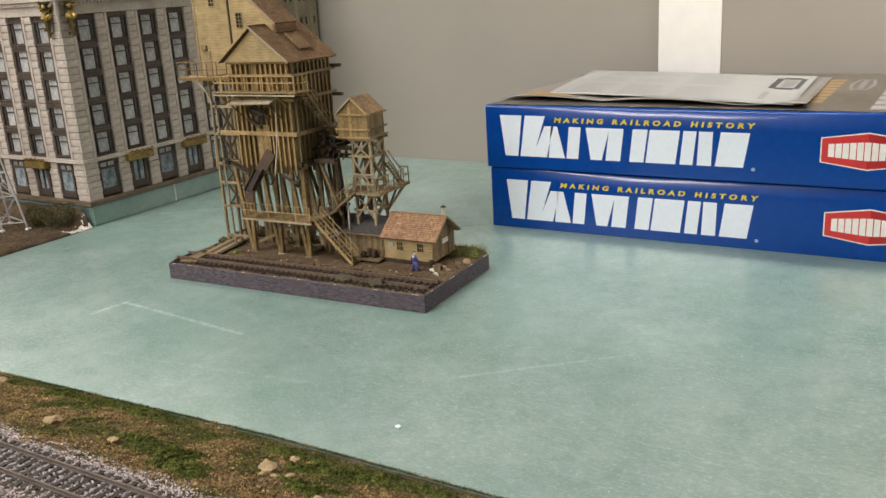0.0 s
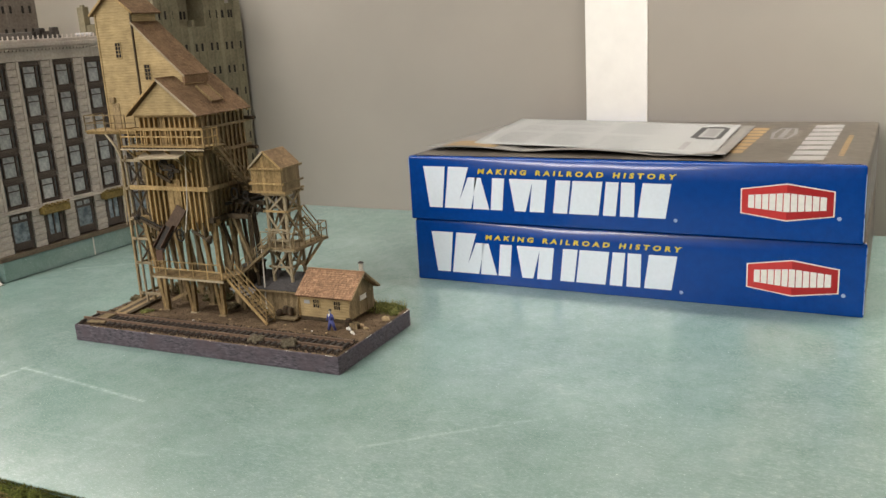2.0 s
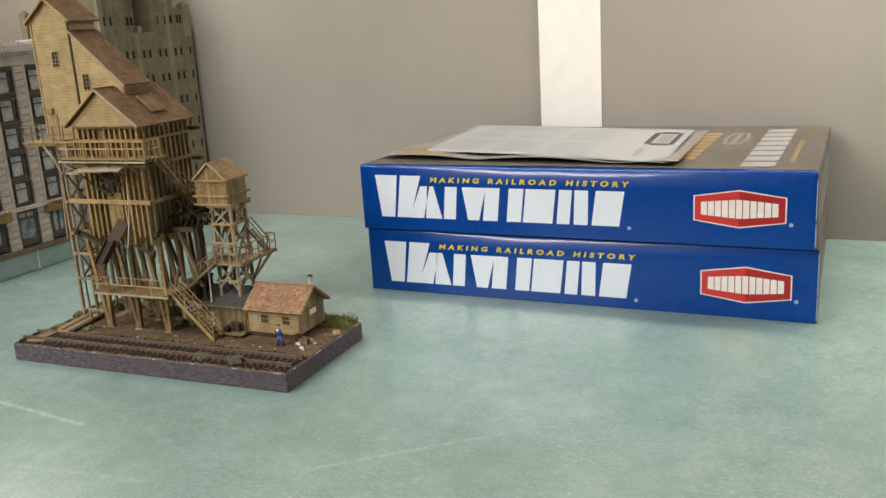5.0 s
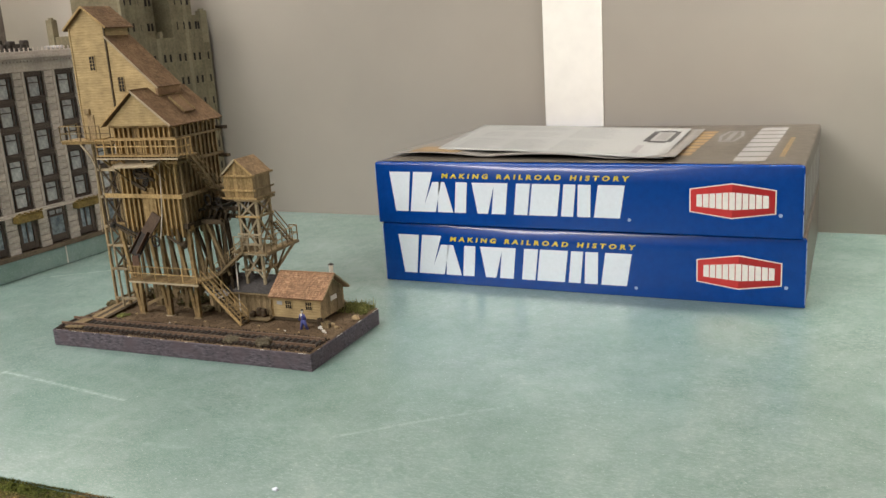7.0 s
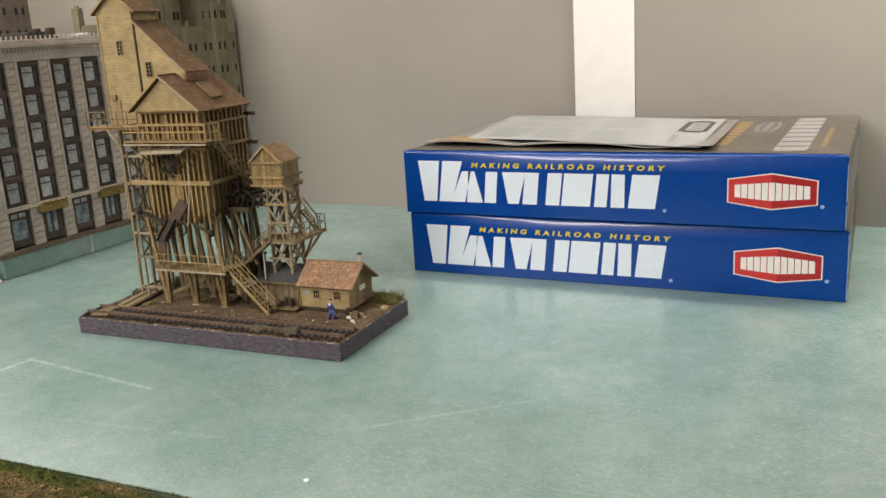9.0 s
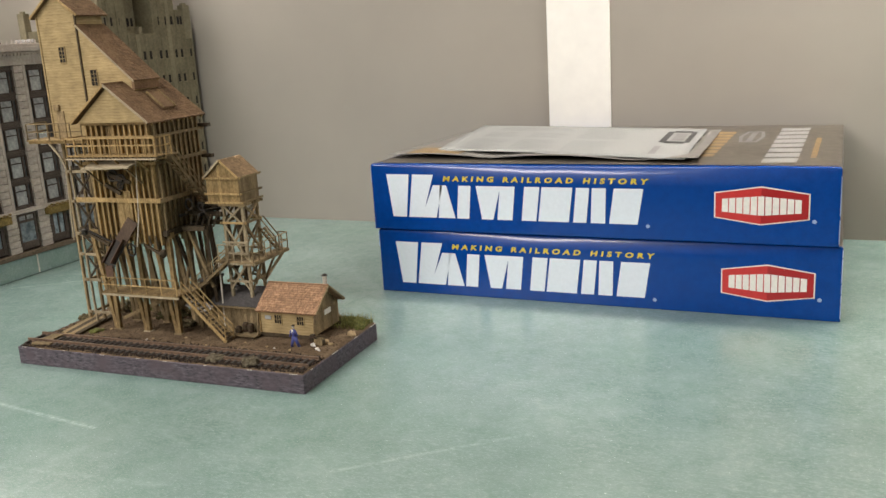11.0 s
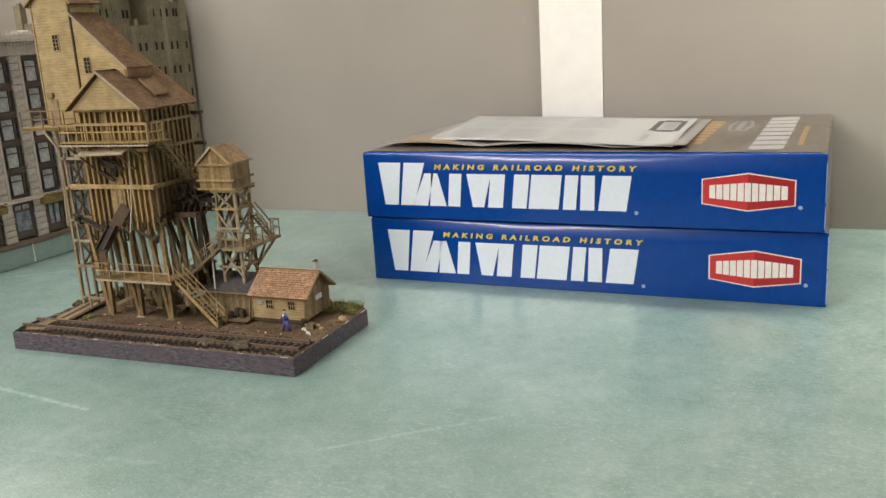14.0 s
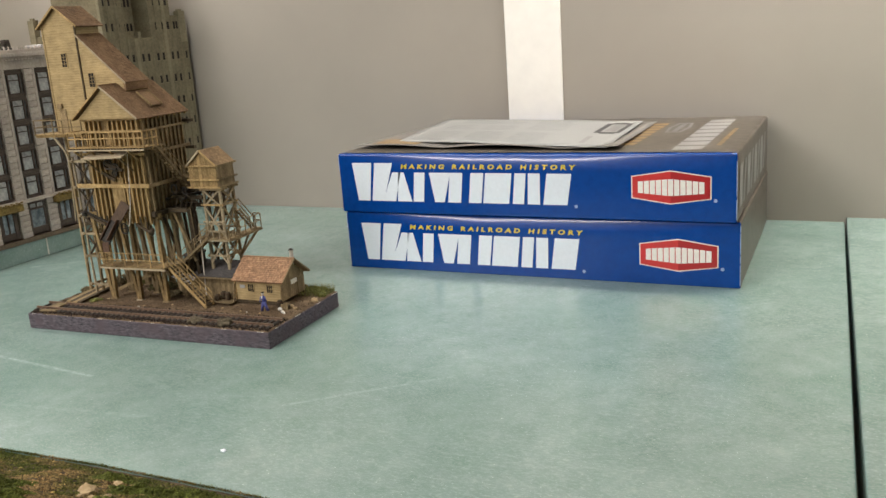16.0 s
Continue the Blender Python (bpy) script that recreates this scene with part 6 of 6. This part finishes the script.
for v in (84.6, 109.4):
    for w0, w1 in ((56, 82), (86, 116), (116, 134)):
        sand.bar("brace", (180.5, v, w0), (201, v, w1), 1.0, 1.7, WOOD_ASH)
        sand.bar("brace", (201, v, w0), (180.5, v, w1), 1.0, 1.7, WOOD_ASH)
    for w_ in (64, 90, 100, 118):
        sand.bar("girt", (177, v - 0.5, w_), (204.5, v - 0.5, w_), 1.2, 1.8, WOOD_LIGHT if w_ > 100 else WOOD_ASH)
for u in (179, 202.5):
    for w0, w1 in ((56, 82), (86, 116), (116, 134)):
        sand.bar("brace", (u, 86, w0), (u, 108, w1), 1.2, 2.2, WOOD_GREY)
        sand.bar("brace", (u, 108, w0), (u, 86, w1), 1.2, 2.2, WOOD_GREY)
    for w_ in (64, 118):
        sand.bar("girt", (u, 83, w_), (u, 111, w_), 1.4, 2.2, WOOD_GREY)
sand.block("hopper", (187.5, 93, 104), (194.5, 102, 134), WOOD_DARK)
sand.tube("hopper_pipe", (191, 97, 60), (191, 97, 106), 1.6, WOOD_DARK, 8)
# platform
for k in range(12):
    u = 173 + k * 3.4
    sand.bar("deck_board", (u, 77, 83.4), (u, 112 if u < 203 else 135, 83.4), 3.0, 1.2, WOOD_GREY)
sand.bar("deck_beam", (172, 78, 82), (213, 78, 82), 1.3, 1.8, WOOD_ASH)
# dark joists stand in for shade beneath the platform
for k in range(13):
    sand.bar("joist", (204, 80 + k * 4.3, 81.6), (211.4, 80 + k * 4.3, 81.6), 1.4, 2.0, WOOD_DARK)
sand.bar("deck_beam", (212, 77, 82), (212, 136, 82), 1.5, 2.2, WOOD_GREY)
sand.fence([(175, 78, 84), (208, 78, 84)], 15, 8.2, (1.0, 0.5), WOOD_ASH)
sand.fence([(212, 78, 84), (212, 135, 84)], 15, 9.5, (1.0, 0.5), WOOD_GREY)
sand.fence([(203, 135, 84), (212, 135, 84)], 15, 9, (1.0, 0.5), WOOD_GREY)
for v in (92, 112, 128):
    sand.bar("bracket", (202, min(v, 108), 60), (211, v, 81.5), 2.0, 2.0, WOOD_GREY)
a, b = Vector((206, 104, 110)), Vector((206, 128, 85))
for du in (-2.5, 3):
    sand.bar("stringer", a + Vector((du, 0, 0)), b + Vector((du, 0, 0)), 1.0, 2.0, WOOD_GREY)
    sand.bar("rail", a + Vector((du, 0, 11)), b + Vector((du, 0, 11)), 0.8, 0.8, WOOD_GREY)
for k in range(7):
    q = a.lerp(b, (k + 0.5) / 7)
    sand.bar("tread", q + Vector((-2.5, 0, 0)), q + Vector((3, 0, 0)), 2.4, 0.8, WOOD_GREY)
# house
HV0, HV1 = 83, 112
bm = bmesh.new()
prism(bm, [sand.p((u, HV0, w_)) for u, w_ in ((168.5, 136), (201.5, 136), (201.5, 160), (184.5, 173.5), (168.5, 160))], (0, (HV1 - HV0) / 1000, 0))
sand.add("house", bm, WOOD, None, "boarded house with a gable")
for k in range(11):
    u = 169.5 + k * 3.1
    top = 160 + (13.5 * (1 - abs(u - 184.8) / 17))
    sand.bar("board", (u, HV0 - 0.25, 136 + rw.uniform(-0.5, 0.5)), (u, HV0 - 0.25, top - 0.8), 2.85, 0.7, WOOD, (0, 1, 0))
for k in range(9):
    v = HV0 + 1.7 + k * 3.2
    sand.bar("board", (201.8, v, 136 + rw.uniform(-0.5, 0.5)), (201.8, v, 160), 2.95, 0.7, WOOD_GREY, (1, 0, 0))
for w_ in (158.6, 144.5, 136.6):
    sand.bar("girt", (165.5, HV0 - 1.3, w_), (205, HV0 - 1.3, w_), 1.4, 1.8)
    sand.bar("girt", (203, HV0 - 2, w_), (203, HV1 + 4, w_), 1.4, 1.8, WOOD_GREY)
for k in range(7):
    sand.bar("joist", (178 + k * 0.01, HV0 + k * 4.6, 134.6), (206, HV0 + k * 4.6, 134.6), 1.8, 2.2, WOOD_GREY)
for e in (167.0, 203.2):
    bm = shingles(bmesh.new(), sand.p((e, HV0 - 2, 159.2)), sand.p((e, HV1 + 1, 159.2)), sand.p((184.8, HV0 - 2, 175.0)), sand.p((184.8, HV1 + 1, 175.0)), 11, 18, rs, 0.0006)
    sand.add("roof_slope", bm, SHINGLE_TAN, None, "tan shingled roof slope")
    sand.bar("bargeboard", (e, HV0 - 2.3, 159.2), (184.8, HV0 - 2.3, 174.8), 0.9, 1.7, PALE_TRIM if e < 170 else WOOD_LIGHT)
sand.tube("downpipe", (176, 74, 19), (175, 78, 84), 0.7, PALE_CORD, 6)

# ---- shed with a tar paper roof ----
shed = Model("shed_model", 188, 88, 18.5, "low board shed with a dark tar-paper roof", "shed")
bm = bmesh.new()
prism(bm, [shed.p((160, v, w_)) for v, w_ in ((76, 18), (108, 18), (108, 44), (100, 52), (76, 42.5))], (0.052, 0, 0))
shed.add("shed_body", bm, WOOD_GREY)
for k in range(16):
    u = 161 + k * 3.35
    shed.bar("board", (u, 75.7, 18.6), (u, 75.7, 42.6), 3.1, 0.7, WOOD_GREY, (0, 1, 0))
shed.bar("roof_slope", (158, 87, 49.2), (217, 87, 49.2), 30, 1.2, TAR, (0, -0.38, 0.92))
shed.bar("roof_slope", (158, 106.5, 50.4), (217, 106.5, 50.4), 13, 1.2, TAR, (0, 0.6, 0.8))
shed.bar("fascia", (158, 72.8, 42.8), (217, 72.8, 42.8), 0.9, 1.6, WOOD_GREY)
for k in range(4):
    shed.tube("roof_seam", (162 + k * 16, 73.6, 44.2), (162 + k * 16, 100.4, 55.2), 0.35, TAR, 5)
motor = Model("engine_housing", 156, 90, 18.5, "dark timber engine housing standing beside the shed", "housing")
motor.block("casing", (149, 80, 18), (160, 101, 63), WOOD_DARK, 0.5)
motor.block("lid", (148, 79, 63), (161, 102, 65.5), TAR, 0.4)

# ---- cabin ----
cabin = Model("cabin_model", 244, 92, 19, "small board cabin with an orange-brown shingled roof", "cabin")
bm = bmesh.new()
prism(bm, [cabin.p((217.5, v, w_)) for v, w_ in ((70, 22.5), (113.5, 22.5), (113.5, 44.2), (92, 59.5), (70, 44.4))], (0.0545, 0, 0))
cabin.add("wall_shell", bm, WOOD_SIDING, None, "pale board walls")
for k in range(13):
    v = 71.7 + k * 3.35
    top = 43 + 15.5 * (1 - abs(v - 92) / 22)
    cabin.bar("board", (272.2, v, 22.6), (272.2, v, top), 3.1, 0.7, WOOD_GREY, (1, 0, 0))
for v in (72, 111):
    cabin.bar("skid", (214, v, 21), (275, v, 21), 2.6, 3.4, WOOD_DARK)
for u in (217.5, 272.2):
    cabin.bar("corner_board", (u, 69.6, 22.5), (u, 69.6, 43), 1.5, 0.8, WOOD, (0, 1, 0))
for e, w_ in ((66.5, 43.2), (118, 42.5)):
    bm = shingles(bmesh.new(), cabin.p((215.8, e, w_)), cabin.p((277, e, w_)), cabin.p((215.8, 92, 62.3)), cabin.p((277, 92, 62.3)), 13, 36, rs, 0.0008)
    cabin.add("roof_slope", bm, SHINGLE_ORANGE, None, "orange-brown shingled roof slope")
    cabin.bar("bargeboard", (277.3, e, w_), (277.3, 92, 62.0), 0.9, 1.7, WOOD_GREY)
cabin.bar("ridge_cap", (215.8, 92, 62.9), (277, 92, 62.9), 2.2, 0.7, SHINGLE_ORANGE)
model_window(cabin, 233.0, 70, 31.8, 6.6, 7.8, 3, 2)
model_window(cabin, 255.6, 70, 31.6, 6.6, 7.8, 3, 2)
cabin.block("notice", (223.4, 69.3, 35.2), (229.3, 69.8, 38.6), PAPER)
cabin.block("sign", (272.4, 88, 36), (273.2, 99, 40.5), PLASTER)
cabin.block("door", (272.4, 100, 23), (273.1, 110, 40), WOOD_GREY)
chim = cabin.tube("chimney", (270.5, 98, 55), (270.5, 98, 69), 2.0, PALE_CORD, 12)
cabin.tube("cap", (270.5, 98, 69.5), (270.5, 98, 71.3), 3.2, DARK_STEEL, 12, 0.6, chim)
cabin.bar("prop", (273.5, 66, 19), (272.6, 70, 42), 1.0, 1.0, WOOD_GREY)
cabin.bar("prop", (216, 66, 19), (217, 69, 40), 1.0, 1.0, WOOD_GREY)

# ---- small things on the ground ----
plat = Model("loading_platform", 205, 66, 18.5, "low plank platform beside the shed", "platform")
for k in range(4):
    plat.bar("plank", (186, 62 + k * 3.2, 20.8), (217, 62 + k * 3.2, 20.6), 2.9, 1.0, WOOD_GREY)
for u in (189, 214):
    plat.bar("bearer", (u, 60.5, 19.4), (u, 73, 19.4), 1.8, 1.8, WOOD_DARK)


def barrel(u, v, w_, label, lying=False):
    m = Model("barrel", u, v, w_, label, "barrel", "barrels")
    prof = [(0, 2.3), (1.5, 2.75), (4, 3.05), (6.5, 2.75), (8, 2.3)]
    bm = bmesh.new()
    tilt = pose(0, 0, 0.0028, 90, 0, 25) if lying else Matrix.Identity(4)
    for (z0, r0), (z1, r1) in zip(prof, prof[1:]):
        rod(bm, tilt @ Vector((0, 0, z0 / 1000)), tilt @ Vector((0, 0, z1 / 1000)), r0 / 1000, 12, r1 / 1000)
    m.add("staves", bm, WOOD_DARK)
    for z in (1.6, 6.4):
        bm = rod(bmesh.new(), tilt @ Vector((0, 0, (z - 0.4) / 1000)), tilt @ Vector((0, 0, (z + 0.4) / 1000)), 0.00292, 12)
        m.add("hoop", bm, RUST)


barrel(200, 72, 21.3, "dark wooden barrel standing on the plank platform")
barrel(206.5, 70, 21.3, "dark wooden barrel standing on the plank platform")
barrel(193.5, 71, 21.3, "dark wooden barrel lying on the plank platform", True)
barrel(274, 63, 18.6, "dark wooden barrel standing by the cabin corner")
crate = Model("crate", 281, 62, 18.5, "small weathered crate of scrap beside the cabin", "crate")
for k in range(4):
    crate.bar("slat", (278 + k * 2.0, 59.5, 18.5), (278 + k * 2.0, 59.5, 24), 1.7, 0.6, WOOD_GREY, (0, 1, 0))
    crate.bar("slat", (278 + k * 2.0, 64.5, 18.5), (278 + k * 2.0, 64.5, 24), 1.7, 0.6, WOOD_GREY, (0, 1, 0))
crate.block("fill", (277.5, 60, 18.6), (285, 64, 22.5), WOOD_DARK)

# the painted figurine, one plain shape
fig = bmesh.new()
fo = Vector((262.5, 52, soil_z(262.5, 52))) / 1000


def blob(bm, c, sx, sy, sz, mat=0):
    r_ = bmesh.ops.create_icosphere(bm, subdivisions=2, radius=1.0)
    for v_ in r_["verts"]:
        v_.co = Vector((v_.co.x * sx, v_.co.y * sy, v_.co.z * sz)) / 1000 + Vector(c) / 1000
    for f_ in {f_ for v_ in r_["verts"] for f_ in v_.link_faces}:
        f_.material_index = mat


rod(fig, (-0.0026, 0, 0), (-0.0004, 0, 0.0085), 0.0011, 8, 0.0015)
rod(fig, (0.0034, 0.0006, 0), (0.0006, 0, 0.0085), 0.0011, 8, 0.0015)
blob(fig, (0.1, 0, 11), 1.9, 1.4, 3.6)
blob(fig, (-0.6, 0, 12.6), 2.1, 1.3, 1.6, 1)
rod(fig, (-0.0018, -0.0006, 0.0135), (-0.003, -0.001, 0.0085), 0.0007, 6)
rod(fig, (0.0016, -0.0004, 0.0135), (0.003, 0.0, 0.009), 0.0007, 6)
blob(fig, (0, 0, 16.2), 1.15, 1.15, 1.4, 1)
blob(fig, (0, 0, 17.2), 1.4, 1.4, 0.6, 2)
fo_ob = part("figurine", fig, [OVERALL_BLUE, PLASTER, DARK_STEEL], None, "", True)
fo_ob.matrix_world = DIORAMA @ Matrix.Translation(fo) @ Matrix.Diagonal((1.12, 1.12, 1.12, 1))
tagged(fo_ob, "tiny plain blue and white painted model figurine", "figurine")

rk = random.Random(44)
for u, v, r_ in ((296, 92, 3.6), (283, 68, 3.6), (291, 64, 2.2), (262, 44, 1.0), (238, 46, 0.9), (120, 42, 1.1), (60, 55, 1.6), (212, 52, 1.0), (150, 50, 1.3), (180, 38, 1.0), (284, 53, 1.2)):
    c = DIORAMA @ (Vector((u, v, soil_z(u, v) + r_ * 0.3)) / 1000)
    tagged(part("stone", lump(bmesh.new(), c, r_ / 1000, rk), STONE_ROCK, None, "", True), "small tan stone lying on the diorama ground", "stone", "stones on the diorama")
for u, v, r_ in ((277, 57, 1.8), (279.5, 56, 1.2), (285, 50, 1.6), (287.5, 48.5, 1.1), (246, 45, 0.8), (116, 38, 0.9)):
    c = DIORAMA @ (Vector((u, v, soil_z(u, v) + r_ * 0.5)) / 1000)
    tagged(part("pale_scrap", lump(bmesh.new(), c, r_ / 1000, rk, 0.9), PLASTER, None, "", True), "small white scrap lying on the diorama ground", "scrap", "scraps")


def dshrub(u, v, r_, h, material, label, seed, n):
    c = DIORAMA @ (Vector((u, v, soil_z(u, v) - 0.3)) / 1000)
    shrub(c.x, c.y, c.z, r_ / 1000, h / 1000, material, label, seed, n, "shrub")


dshrub(211, 9, 7.0, 4.6, STRAW, "dry grey-brown tuft beside the track", 61, 1500)
dshrub(247, 8, 7.5, 6.0, STRAW, "dry grey-brown tuft beside the track", 62, 1500)
def weeds(u0, u1, v0, v1, n, h, seed, label):
    c = DIORAMA @ (Vector(((u0 + u1) / 2, (v0 + v1) / 2, 17)) / 1000)
    t = thing("weeds", Matrix.Translation(c), label, "weeds", "weeds on the diorama")
    q, bm = random.Random(seed), bmesh.new()
    for _ in range(n):
        u, v = q.uniform(u0, u1), q.uniform(v0, v1)
        p0 = DIORAMA @ (Vector((u, v, soil_z(u, v) - 0.5)) / 1000) - c
        tip = p0 + Vector((q.uniform(-0.5, 0.5), q.uniform(-0.5, 0.5), q.uniform(0.5, 1.0))) * h / 1000
        rod(bm, p0, tip, 0.00032, 3, 0.00006)
    part("blades", bm, GRASSY, t)


weeds(268, 299, 104, 129, 300, 10, 5, "yellow-green grass weeds at the corner of the diorama")
weeds(42, 60, 100, 128, 160, 8, 8, "dry weeds behind the coal tower")
dshrub(289, 120, 9, 4, GRASSY, "yellow-green weeds at the corner of the diorama", 63, 800)
dshrub(276, 124, 9, 4, GRASSY, "yellow-green weeds at the corner of the diorama", 64, 600)
dshrub(296, 108, 5, 4, GRASSY, "yellow-green weeds at the corner of the diorama", 65, 300)
dshrub(262, 127, 9, 4, TWIG, "dry brown weeds at the back of the diorama", 66, 300)
dshrub(100, 97, 14, 9, LEAF, "dark undergrowth beneath the coal tower", 67, 600)
dshrub(128, 80, 9, 6, TWIG, "dry undergrowth beneath the coal tower", 68, 350)
dshrub(30, 108, 12, 10, TWIG, "dry undergrowth beneath the coal tower", 69, 450)
dshrub(50, 46, 6, 2.4, GRASSY, "low weeds beside the track", 70, 200)
dshrub(8, 78, 8, 4, TWIG, "dry undergrowth at the end of the diorama", 71, 250)
